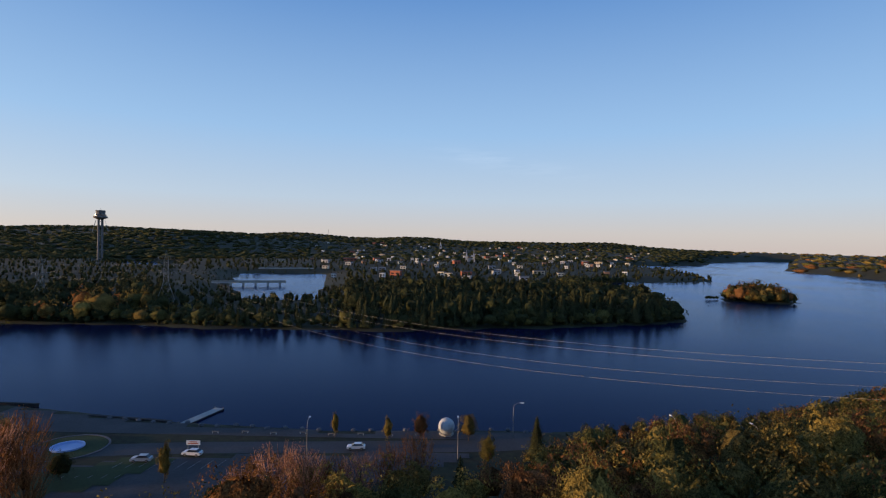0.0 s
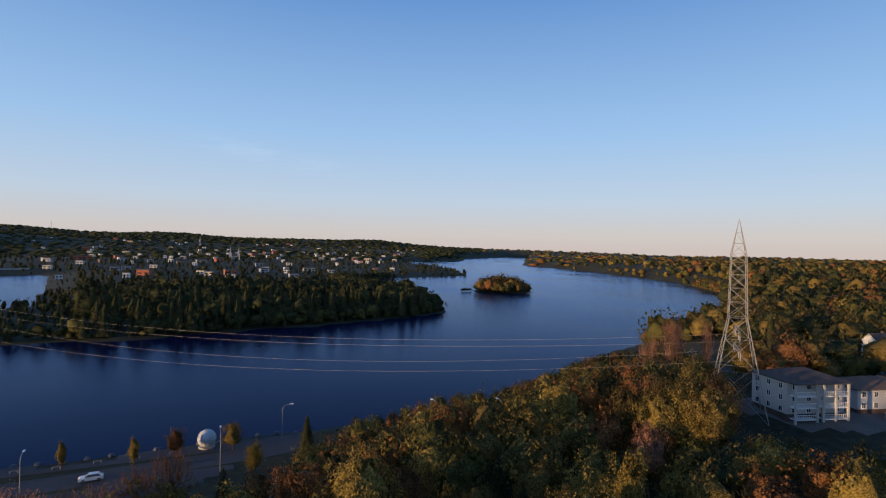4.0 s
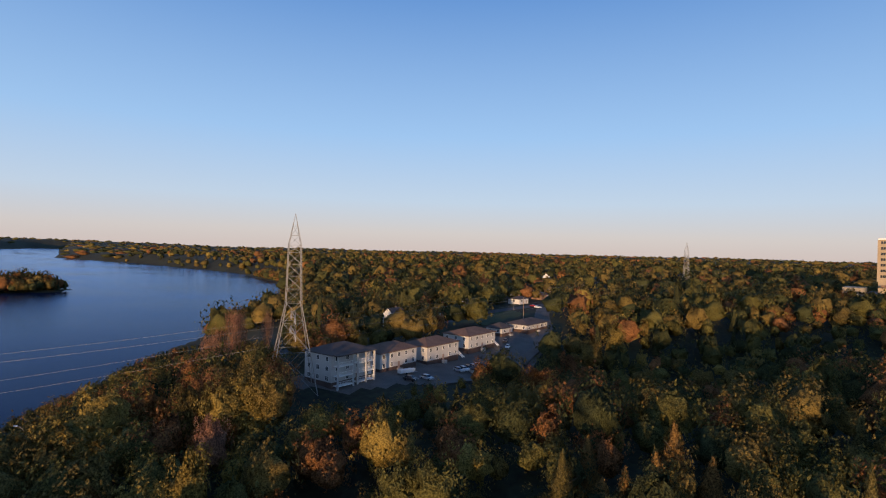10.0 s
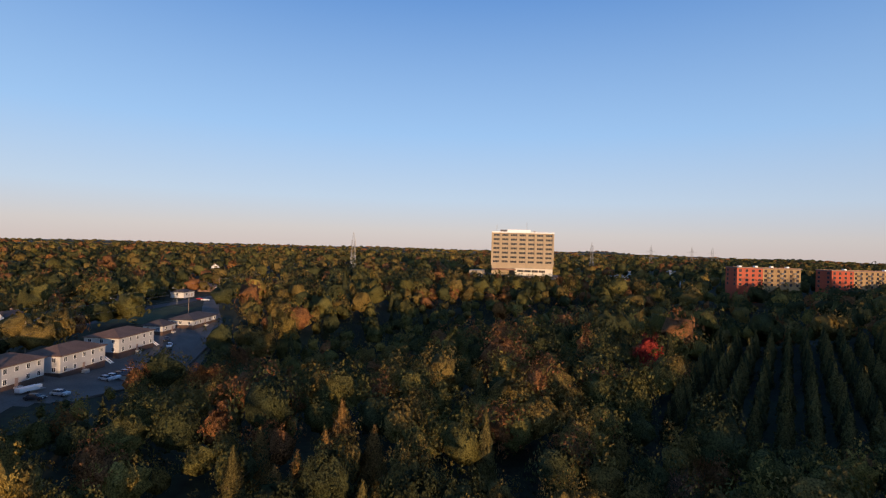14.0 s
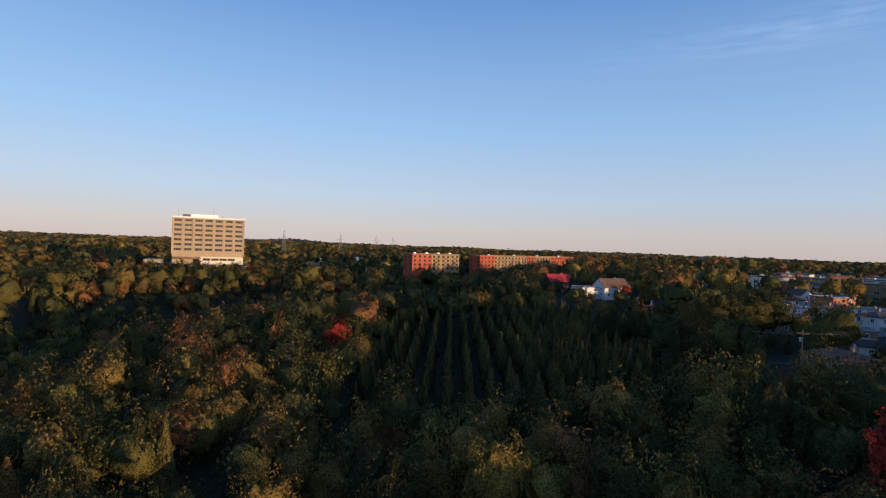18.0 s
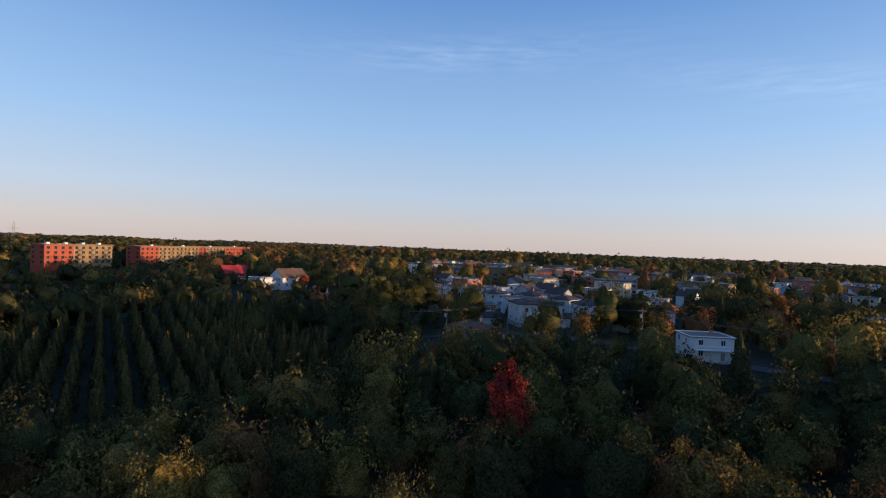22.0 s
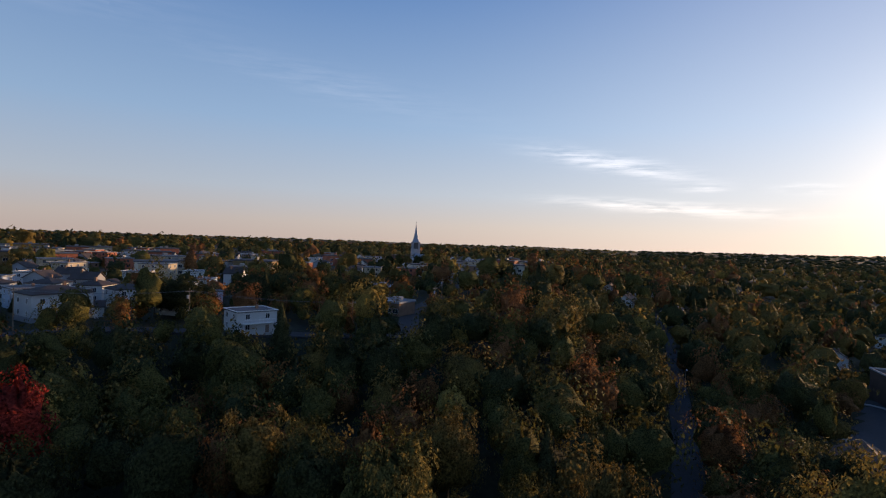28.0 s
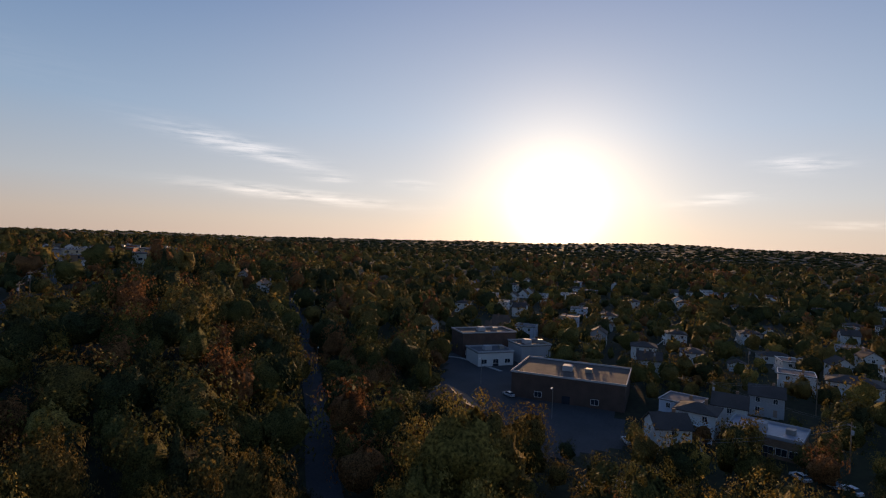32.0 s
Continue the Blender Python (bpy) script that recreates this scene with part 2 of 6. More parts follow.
rr_.inputs["To Min"].default_value, rr_.inputs["To Max"].default_value = 0.09, 0.2
l_.new(w2_.outputs[0], rr_.inputs["Value"])
l_.new(rr_.outputs[0], gloss_.inputs["Roughness"])

# ---------------------------------------------------------------- shapes


class Geo:
    """A small list of corners and faces that becomes one mesh."""

    def __init__(self):
        self.v, self.f, self.m = [], [], []

    def quad(self, pts, mi=0):
        k = len(self.v)
        self.v += [tuple(p) for p in pts]
        self.f.append(tuple(range(k, k + len(pts))))
        self.m.append(mi)

    def box(self, x0, y0, z0, x1, y1, z1, mi=0):
        k = len(self.v)
        self.v += [(x, y, z) for z in (z0, z1) for x, y in ((x0, y0), (x1, y0), (x1, y1), (x0, y1))]
        self.f += [tuple(k + i for i in q) for q in ((3, 2, 1, 0), (4, 5, 6, 7), (0, 1, 5, 4), (1, 2, 6, 5), (2, 3, 7, 6), (3, 0, 4, 7))]
        self.m += [mi] * 6
        return self

    def beam(self, p, q, w, mi=0, sides=4, w2=None):
        p, q = Vector(p), Vector(q)
        w2 = w if w2 is None else w2
        d = (q - p).normalized()
        a = d.orthogonal().normalized()
        b = d.cross(a)
        k = len(self.v)
        for o, r in ((p, w / 2), (q, w2 / 2)):
            for i in range(sides):
                t = 2 * math.pi * i / sides
                self.v.append(tuple(o + (a * math.cos(t) + b * math.sin(t)) * r))
        for i in range(sides):
            j = (i + 1) % sides
            self.f.append((k + i, k + j, k + sides + j, k + sides + i))
        self.f += [tuple(k + i for i in reversed(range(sides))), tuple(k + sides + i for i in range(sides))]
        self.m += [mi] * (sides + 2)
        return self

    def tube(self, pts, r, sides=3, mi=0):
        k = len(self.v)
        for i, p in enumerate(pts):
            d = (Vector(pts[min(i + 1, len(pts) - 1)]) - Vector(pts[max(i - 1, 0)])).normalized()
            a = d.cross(Vector((0, 0, 1))).normalized()
            b = a.cross(d)
            for s in range(sides):
                t = 2 * math.pi * s / sides
                self.v.append(tuple(Vector(p) + (a * math.cos(t) + b * math.sin(t)) * r))
        for i in range(len(pts) - 1):
            for s in range(sides):
                t = (s + 1) % sides
                self.f.append((k + i * sides + s, k + i * sides + t, k + (i + 1) * sides + t, k + (i + 1) * sides + s))
                self.m.append(mi)
        return self

    def lathe(self, rows, sides=12, mi=0, x=0, y=0):
        k = len(self.v)
        for r, z in rows:
            self.v += [(x + r * math.cos(2 * math.pi * i / sides), y + r * math.sin(2 * math.pi * i / sides), z) for i in range(sides)]
        for j in range(len(rows) - 1):
            for i in range(sides):
                i2 = (i + 1) % sides
                self.f.append((k + j * sides + i, k + j * sides + i2, k + (j + 1) * sides + i2, k + (j + 1) * sides + i))
                self.m.append(mi)
        self.f.append(tuple(k + (len(rows) - 1) * sides + i for i in range(sides)))
        self.m.append(mi)
        return self

    def mesh(self, name, mats, smooth=False):
        me = bpy.data.meshes.new(name)
        me.from_pydata(self.v, [], self.f)
        for m in (mats if isinstance(mats, (list, tuple)) else [mats]):
            me.materials.append(m)
        if any(self.m):
            me.polygons.foreach_set("material_index", self.m)
        if smooth:
            me.polygons.foreach_set("use_smooth", [True] * len(self.f))
        me.update()
        return me


def part(name, geo, mats, parent=None, label="", at=None, smooth=False):
    """One mesh object under a thing or a part. geo may be a mesh that is already made."""
    me = geo if isinstance(geo, bpy.types.Mesh) else geo.mesh(name, mats, smooth)
    ob = new(name, me)
    if parent:
        ob.parent = parent
    if at is not None:
        ob.matrix_basis = at
    if label:
        ob["label"] = label
    return ob


def thing(name, label, category, at, group="", kind=""):
    ob = new(name)
    ob.matrix_basis = at
    return tagged(ob, label, category, group, kind)


KIT = {}


def place(key, build, at):
    """Builds a kind of thing once, and copies it after that."""
    if key not in KIT:
        KIT[key] = build(at)
        return KIT[key]
    return copy_thing(KIT[key], at)


def polar(bearing, d):
    return d * math.sin(radians(bearing)), d * math.cos(radians(bearing))


def big_mesh(name, V, Q, mats, midx=None, smooth=False, normals=None):
    """A mesh of quads from arrays, with softened leaf normals if given."""
    me = bpy.data.meshes.new(name)
    me.vertices.add(len(V))
    me.vertices.foreach_set("co", np.asarray(V, np.float32).ravel())
    me.loops.add(4 * len(Q))
    me.loops.foreach_set("vertex_index", np.asarray(Q, np.int32).ravel())
    me.polygons.add(len(Q))
    me.polygons.foreach_set("loop_start", np.arange(0, 4 * len(Q), 4, dtype=np.int32))
    for m in mats:
        me.materials.append(m)
    if midx is not None:
        me.polygons.foreach_set("material_index", np.asarray(midx, np.int32))
    me.polygons.foreach_set("use_smooth", np.full(len(Q), smooth or normals is not None))
    me.update(calc_edges=True)
    if normals is not None:
        soft = me.attributes.new("custom_normal", 'FLOAT_VECTOR', 'POINT')
        soft.data.foreach_set("vector", np.asarray(normals, np.float32).ravel())
        me.update()
    return me


# ---------------------------------------------------------------- the lie of the land
# heights by bearing at 60, 110, 160, 350, 700 and 1500 m, then the far rim at 4300 m
STEPS = [0, 60, 110, 160, 350, 700, 1500, 4300]
LAND = {
    320: (-8, -10, -10, -9, -9, 0), 350: (-7, -10, -10, -9, -9, 1), 10: (-4, -10, -11, -9, -9, 1), 30: (-3, -8, -11, -9, -9, -2),
    40: (-6, -6, -10, -8, -6, 8), 53: (-8, -3, 1, -6, 2, 10), 72: (-8, -3, 1, 3, 8, 12), 102: (-8, -2, 0, 4, 11, 13),
    130: (-7, -3, -1, 5, 15, 15), 150: (-6, -1, 3, 15, 15, 14), 178: (-5, 1, 13, 14, 14, 14), 206: (-4, 2, 10, 12, 13, 14),
    222: (-5, 1, 8, 15, 14, 12), 236: (-8, -9, -7, 4, 4, 8), 250: (-9, -10, -10, -8, -6, 0), 285: (-9, -10, -10, -10, -9, -4)}
RIM = {320: 125, 350: 112, 10: 78, 30: 34, 40: 16, 53: 12, 72: 12, 102: 20, 130: 16, 150: 14, 178: 14, 206: 14, 222: 18, 236: 22, 250: 22, 285: 40}
_b = sorted(LAND)
_tab = np.array([[-9.0, *LAND[b], RIM[b]] for b in _b])

RIVER = np.array([(-1200, 480), (-700, 330), (-400, 235), (-250, 190), (-131, 161), (-74, 148), (-27, 143), (19, 146), (30, 145), (60, 149), (87, 156), (133, 177), (222, 226),
                  (330, 275), (440, 345), (580, 464), (725, 670), (868, 1057), (960, 1520), (1150, 1790), (1913, 2968), (1850, 3080), (1268, 2572), (985, 2019),
                  (640, 1760), (500, 1640), (505, 1417), (540, 1150), (451, 900), (300, 845), (185, 790), (190, 700), (228, 620), (196, 480), (172, 380), (79, 345), (-27, 321),
                  (-120, 319), (-198, 326), (-266, 325), (-450, 372), (-800, 500), (-1200, 650)], float)
INLET = np.array([(-175, 480), (-115, 495), (-140, 640), (-205, 960), (-345, 920), (-255, 640)], float)
POND = np.array([(-709, 1143), (-564, 1081), (-660, 1330), (-830, 1400)], float)


def outside(P, X, Y):
    """Distance to a polygon, negative inside it."""
    best = np.full(X.shape, 1e9)
    inside = np.zeros(X.shape, bool)
    for (x0, y0), (x1, y1) in zip(P, np.roll(P, -1, 0)):
        dx, dy = x1 - x0, y1 - y0
        t = np.clip(((X - x0) * dx + (Y - y0) * dy) / (dx * dx + dy * dy), 0, 1)
        best = np.minimum(best, np.hypot(X - x0 - t * dx, Y - y0 - t * dy))
        if y0 != y1:
            inside ^= ((y0 > Y) != (y1 > Y)) & (X < dx * (Y - y0) / dy + x0)
    return np.where(inside, -best, best)


def ripple(X, Y, s, k):
    return np.sin(X / s + k) * np.cos(Y / s * 1.13 + 1.7 * k) + 0.5 * np.sin((X + Y) / s * 1.9 + 2.3 * k)


def shore(X, Y):
    """Distance to the water's edge, negative on the water."""
    w = ripple(X, Y, 17, 0.4) * 2.5
    far = np.minimum(np.minimum(outside(RIVER, X, Y), outside(INLET, X, Y)), outside(POND, X, Y))
    u, v = (X - 324) * 0.864 + (Y - 556) * -0.503, (X - 324) * 0.503 + (Y - 556) * 0.864
    isle = (np.hypot(u / 35, v / 26) - 1) * 28
    isle = np.minimum(isle, np.hypot((X - 284) / 2.6, Y - 570) - 3.0)
    return np.where(far < -10, np.maximum(far, -isle), far) + w * np.clip((np.hypot(X, Y) - 200) / 100, 0, 1)


GULLY = [polar(*p) for p in ((86, 185), (91, 212), (103, 268), (117, 308), (130, 318))]


def gully(X, Y):
    """How deep in the wooded gully a place lies, 0 to 1."""
    best = np.full(X.shape, 1e9)
    for (x0, y0), (x1, y1) in zip(GULLY, GULLY[1:]):
        dx, dy = x1 - x0, y1 - y0
        t = np.clip(((X - x0) * dx + (Y - y0) * dy) / (dx * dx + dy * dy), 0, 1)
        best = np.minimum(best, np.hypot(X - x0 - t * dx, Y - y0 - t * dy))
    return np.exp(-(best / 42) ** 2)


# far hills: bearing, distance, rise, half width in degrees, half depth
HILLS = ((333.5, 2600, 34, 4.5, 500), (325, 2300, 18, 4, 400), (344.5, 4700, 36, 4, 700), (351.5, 4700, -18, 2, 600), (357.5, 4500, 18, 4, 600), (16.5, 4400, 14, 3, 600), (40, 4600, 8, 5, 500),
         (118, 4600, 14, 3, 500), (252, 4600, 22, 7, 700), (272, 4500, 30, 8, 700), (286, 4600, 18, 5, 600))


def height(X, Y):
    X, Y = np.atleast_1d(np.asarray(X, float)), np.atleast_1d(np.asarray(Y, float))
    d, b = np.hypot(X, Y), np.degrees(np.arctan2(X, Y)) % 360
    bb = np.array([_b[-1] - 360, *_b, _b[0] + 360], float)
    tab = np.vstack([_tab[-1], _tab, _tab[0]])
    i = np.clip(np.searchsorted(bb, b, side="right") - 1, 0, len(bb) - 2)
    f = (b - bb[i]) / (bb[i + 1] - bb[i])
    f = f * f * (3 - 2 * f)
    j = np.clip(np.searchsorted(STEPS, d, side="right") - 1, 0, len(STEPS) - 2)
    st = np.array(STEPS, float)
    g = np.clip((d - st[j]) / (st[j + 1] - st[j]), 0, 1)
    g = g * g * (3 - 2 * g)
    h = (tab[i, j] * (1 - f) + tab[i + 1, j] * f) * (1 - g) + (tab[i, j + 1] * (1 - f) + tab[i + 1, j + 1] * f) * g
    far = np.clip((d - 900) / 2500, 0, 1)
    h = h + far * (ripple(X, Y, 330, 0.9) * 6 + ripple(X, Y, 900, 2.1) * 15 * np.clip(h / 60, 0.15, 1))
    for hb, hd, amp, wb, wd in HILLS:
        h = h + amp * np.exp(-(((b - hb + 180) % 360 - 180) / wb) ** 2 - ((d - hd) / wd) ** 2)
    h = h - 15 * gully(X, Y) * np.clip(d / 110 - 0.4, 0, 1)
    s = shore(X, Y)
    k = np.clip(s / 45, 0, 1)
    k = k * k * (3 - 2 * k)
    land = (WATER + 0.9) * (1 - k) + np.maximum(h, WATER + 0.9) * k
    return np.where(s < 0, WATER + 0.9 + np.maximum(s * 0.35, -4), land)


def ground_at(x, y):
    return float(height([x], [y])[0])


def build_ground():
    """The land: one sheet in rings round the slope, out to the horizon."""
    na, nr = 450, 180
    r = np.concatenate([[0.02], 6 * (4950 / 6) ** (np.arange(nr) / (nr - 1))])
    a = np.arange(na) / na * 2 * math.pi
    R, A = np.meshgrid(r, a, indexing="ij")
    X, Y = R * np.sin(A), R * np.cos(A)
    V = np.stack([X.ravel(), Y.ravel(), height(X.ravel(), Y.ravel())], -1)
    i, j = np.meshgrid(np.arange(nr), np.arange(na), indexing="ij")
    j2 = (j + 1) % na
    Q = np.stack([i * na + j, i * na + j2, (i + 1) * na + j2, (i + 1) * na + j], -1).reshape(-1, 4)[:, ::-1]
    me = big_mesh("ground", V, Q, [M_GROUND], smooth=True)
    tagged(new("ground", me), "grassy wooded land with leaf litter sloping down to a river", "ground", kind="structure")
    g = Geo()
    g.quad([(-1600, 100, WATER), (2300, 100, WATER), (2300, 3300, WATER), (-1600, 3300, WATER)])
    tagged(part("water", g, M_WATER), "calm dark blue river reflecting the evening sky", "river", kind="structure")


build_ground()
CLEAR = []   # places without trees: (x, y, radius)
STRIPS = []  # roads without trees: (points, half width)


def ribbon(name, pts, width, mat, label, category, lift=0.12, kind="structure"):
    """A road or path laid on the land."""
    g = Geo()
    P = []
    for (x0, y0), (x1, y1) in zip(pts, pts[1:]):
        k = max(2, int(math.hypot(x1 - x0, y1 - y0) / 4))
        P += [(x0 + (x1 - x0) * i / k, y0 + (y1 - y0) * i / k) for i in range(k)]
    P.append(pts[-1])
    for q in range(3):
        P = [P[0]] + [((P[i - 1][0] + 2 * P[i][0] + P[i + 1][0]) / 4, (P[i - 1][1] + 2 * P[i][1] + P[i + 1][1]) / 4) for i in range(1, len(P) - 1)] + [P[-1]]
    L = []
    for i, (x, y) in enumerate(P):
        dx, dy = P[min(i + 1, len(P) - 1)][0] - P[max(i - 1, 0)][0], P[min(i + 1, len(P) - 1)][1] - P[max(i - 1, 0)][1]
        n = math.hypot(dx, dy)
        nx, ny = -dy / n * width / 2, dx / n * width / 2
        z = ground_at(x, y) + lift
        L.append(((x + nx, y + ny, z), (x - nx, y - ny, z)))
    for (a, b), (c, d) in zip(L, L[1:]):
        g.quad([b, d, c, a])
        for p, q in ((a, c), (d, b)):
            g.quad([p, q, (q[0], q[1], q[2] - 0.8), (p[0], p[1], p[2] - 0.8)])
    STRIPS.append((P, width / 2))
    return tagged(part(name, g, mat), label, category, kind=kind)


def pad(name, pts, mat, label, category, lift=0.1, clear=True):
    """A level paved or grassed area: a slab that follows the land at its corners."""
    g = Geo()
    P = np.array(pts, float)
    x0, y0, x1, y1 = P[:, 0].min(), P[:, 1].min(), P[:, 0].max(), P[:, 1].max()
    s = 3.0
    nx, ny = int((x1 - x0) / s) + 1, int((y1 - y0) / s) + 1
    gx, gy = np.meshgrid(x0 + np.arange(nx) * s, y0 + np.arange(ny) * s)
    keep = outside(P, gx + s / 2, gy + s / 2) < 0
    X, Y = np.meshgrid(x0 + np.arange(nx + 1) * s, y0 + np.arange(ny + 1) * s)
    Z = height(X.ravel(), Y.ravel()).reshape(X.shape) + lift
    for j in range(ny):
        for i in range(nx):
            if keep[j, i]:
                g.quad([(X[b, a], Y[b, a], Z[b, a]) for a, b in ((i, j), (i + 1, j), (i + 1, j + 1), (i, j + 1))])
                if clear and (i + j) % 2 == 0:
                    CLEAR.append((X[j, i] + s / 2, Y[j, i] + s / 2, 4.5))
    return tagged(part(name, g, mat), label, category, kind="structure")

# ---------------------------------------------------------------- roads, lots and lawns
ribbon("road_1", [(-62, -36), (-96, -61), (-121, -78), (-160, -108), (-205, -143), (-250, -185)], 6.4, M_ASPHALT, "narrow asphalt road running downhill between trees", "road")
STRIPS[-1] = (STRIPS[-1][0], 1.6)
ribbon("road_2", [(-70, -128), (-101, -183), (-159, -242), (-180, -269), (-250, -420), (-330, -600)], 7, M_ASPHALT, "straight asphalt main street of the upper town", "road")
STRIPS[-1] = (STRIPS[-1][0], 1.8)
ribbon("road_3", [(140, 128), (187, 113), (219, 108), (250, 100), (300, 90), (371, 66), (470, 40)], 8, M_ASPHALT, "asphalt street behind the apartment houses", "road")
STRIPS[-1] = (STRIPS[-1][0], 7.0)
ribbon("road_4", [(140, 62), (180, 52), (232, 48), (262, 52), (296, 60), (340, 68)], 8, M_GRAVEL, "dusty gravel drive through the apartment lot", "road")
ribbon("road_5", [(95, -175), (40, -168), (0, -160), (-45, -150), (-75, -140)], 7, M_ASPHALT, "residential street at the edge of the wood", "road")
STRIPS[-1] = (STRIPS[-1][0], 0.5)
ribbon("road_6", [(-160, 118), (-110, 120), (-60, 128), (-20, 131), (16, 134), (26, 137)], 8, M_ASPHALT, "asphalt riverside drive", "road")
pad("parking_lot", [(-95, 98), (-40, 98), (-8, 112), (10, 128), (-30, 126), (-62, 121), (-95, 112)], M_ASPHALT, "dark asphalt riverside parking lot with white bays", "parking lot", 0.06)
pad("lot", [(121, 76), (142, 62), (172, 48), (212, 44), (262, 48), (262, 66), (235, 78), (190, 86), (150, 93), (118, 96)], M_GRAVEL, "gravel and asphalt lot round white apartment houses", "parking lot", 0.06)
pad("forecourt", [(-215, -75), (-160, -60), (-140, -45), (-120, -20), (-140, 0), (-175, -8), (-205, -30), (-222, -52)], M_ASPHALT, "dark asphalt forecourt with a curved drive", "forecourt", 0.06)
pad("lawn", [(248, 78), (300, 68), (312, 84), (255, 98)], M_LAWN, "sunlit green lawn beside the street", "lawn", 0.07)
pad("promenade", [(-125, 140), (-60, 138), (24, 138), (24, 145), (-27, 142), (-74, 146), (-125, 158)], M_ASPHALT, "dark asphalt promenade along the river bank", "promenade", 0.05)
pad("park_lawn", [(-84, 97), (-66, 106), (-60, 120), (-66, 122), (-82, 112), (-92, 103)], M_LAWN, "dark grass strip beside the parking bays", "lawn", 0.14)
ribbon("kerb_path", [(-196, -48), (-212, -72), (-205, -80), (-188, -77), (-165, -62), (-145, -45)], 1.4, M_CONCRETE, "pale curved concrete kerb of a turning circle", "kerb", 0.22)
for i in range(8):
    CLEAR.append((262 + 14 * i, 62 + 1.5 * i, 12))
for i in range(4):
    CLEAR.append((-172 + 14 * i, -52 + 14 * i, 10))

# white bays on the riverside parking lot
g = Geo()
for row, (x0, y0) in enumerate(((-88, 104), (-70, 113), (-40, 106), (-30, 118))):
    for i in range(9):
        x, y = x0 + i * 2.7, y0 + i * 0.35
        z = ground_at(x, y) + 0.09
        g.quad([(x, y, z), (x + 0.14, y, z), (x + 0.9, y + 4.6, z), (x + 0.76, y + 4.6, z)])
tagged(part("bay_marking", g, M_PAINT), "white painted parking bay lines on asphalt", "road marking", kind="structure")

# ---------------------------------------------------------------- pylons and cables


def pylon_geo(h, base, waist_h, waist, neck_h, neck):
    """Four tapering corner legs, braces face by face, and the peak."""
    def half(z):
        if z < waist_h:
            return (base + (waist - base) * z / waist_h) / 2
        return (waist + (neck - waist) * (z - waist_h) / (neck_h - waist_h)) / 2
    legs, faces = [], []
    zs = [0, waist_h, neck_h]
    for sx, sy in ((1, 1), (1, -1), (-1, -1), (-1, 1)):
        g = Geo()
        for a, b in zip(zs, zs[1:]):
            g.beam((sx * half(a), sy * half(a), a), (sx * half(b), sy * half(b), b), 0.22)
        legs.append(g)
    levels = [0.0]
    while levels[-1] < neck_h - 1:
        levels.append(min(neck_h, levels[-1] + max(2.6, half(levels[-1]) * 1.8)))
    cor = ((1, 1), (1, -1), (-1, -1), (-1, 1))
    for f in range(4):
        (ax, ay), (bx, by) = cor[f], cor[(f + 1) % 4]
        g = Geo()
        for a, b in zip(levels, levels[1:]):
            ha, hb = half(a), half(b)
            g.beam((ax * ha, ay * ha, a), (bx * hb, by * hb, b), 0.1)
            g.beam((bx * ha, by * ha, a), (ax * hb, ay * hb, b), 0.1)
            g.beam((ax * hb, ay * hb, b), (bx * hb, by * hb, b), 0.09)
        faces.append(g)
    peak = Geo()
    n = neck / 2
    for sx, sy in cor:
        peak.beam((sx * n, sy * n, neck_h), (0, 0, h), 0.2, w2=0.1)
    for k in (0.3, 0.6):
        z, w = neck_h + (h - neck_h) * k, n * (1 - k)
        for f in range(4):
            (ax, ay), (bx, by) = cor[f], cor[(f + 1) % 4]
            peak.beam((ax * w, ay * w, z), (bx * w, by * w, z), 0.11)
            peak.beam((ax * w, ay * w, z), (bx * n, by * n, neck_h) if k < 0.5 else (bx * n * 0.7, by * n * 0.7, neck_h + (h - neck_h) * 0.3), 0.09)
    return legs, faces, peak


def build_pylon(at, h, base, waist_h, waist, neck_h, neck, arms, label):
    t = thing("power_pylon", label, "pylon", at, "power line pylons")
    legs, faces, peak = pylon_geo(h, base, waist_h, waist, neck_h, neck)
    for g in legs:
        part("leg", g, M_STEEL, t)
    for g in faces:
        part("bracing", g, M_STEEL, t)
    part("peak", peak, M_STEEL, t)
    for z, reach in arms:
        g = Geo()
        for s in (1, -1):
            for y in (0.5, -0.5):
                g.beam((0, y, z), (s * reach, 0, z + 0.4), 0.16)
                g.beam((0, y, z + 1.6), (s * reach, 0, z + 0.4), 0.13)
            for k in (0.35, 0.7):
                g.beam((s * reach * k, 0, z + 0.3), (s * reach * k, 0, z + 1.6 - 1.2 * k), 0.1)
        arm = part("crossarm", g, M_STEEL, t)
        for s in (1, -1):
            for r in (reach, reach * 0.55):
                part("insulator", Geo().lathe([(0.03, -1.6), (0.14, -1.5), (0.05, -1.3), (0.14, -1.1), (0.05, -0.9), (0.14, -0.7), (0.05, -0.4), (0.03, 0)], 6), M_GREY, arm, at=Matrix.Translation((s * r, 0, z + 0.3)))
    return t


PYLONS = []
ARMS = [(27.5, 7.0), (18.5, 8.5)]


def add_pylon(x, y, h, turn, label, base=9.4, z=None, arms=None, waist=17.5):
    k = h / 45.0
    z = ground_at(x, y) if z is None else z
    m = Matrix.Translation((x, y, z)) @ Matrix.Rotation(turn, 4, 'Z')
    arms = arms or [(a * h / 38.6, r) for a, r in ARMS]
    build_pylon(m, h, base, waist * k, 3.8 * k, 37 * k, 3.0 * k, arms, label)
    PYLONS.append((m, arms))
    CLEAR.append((x, y, 6))
    return m, arms


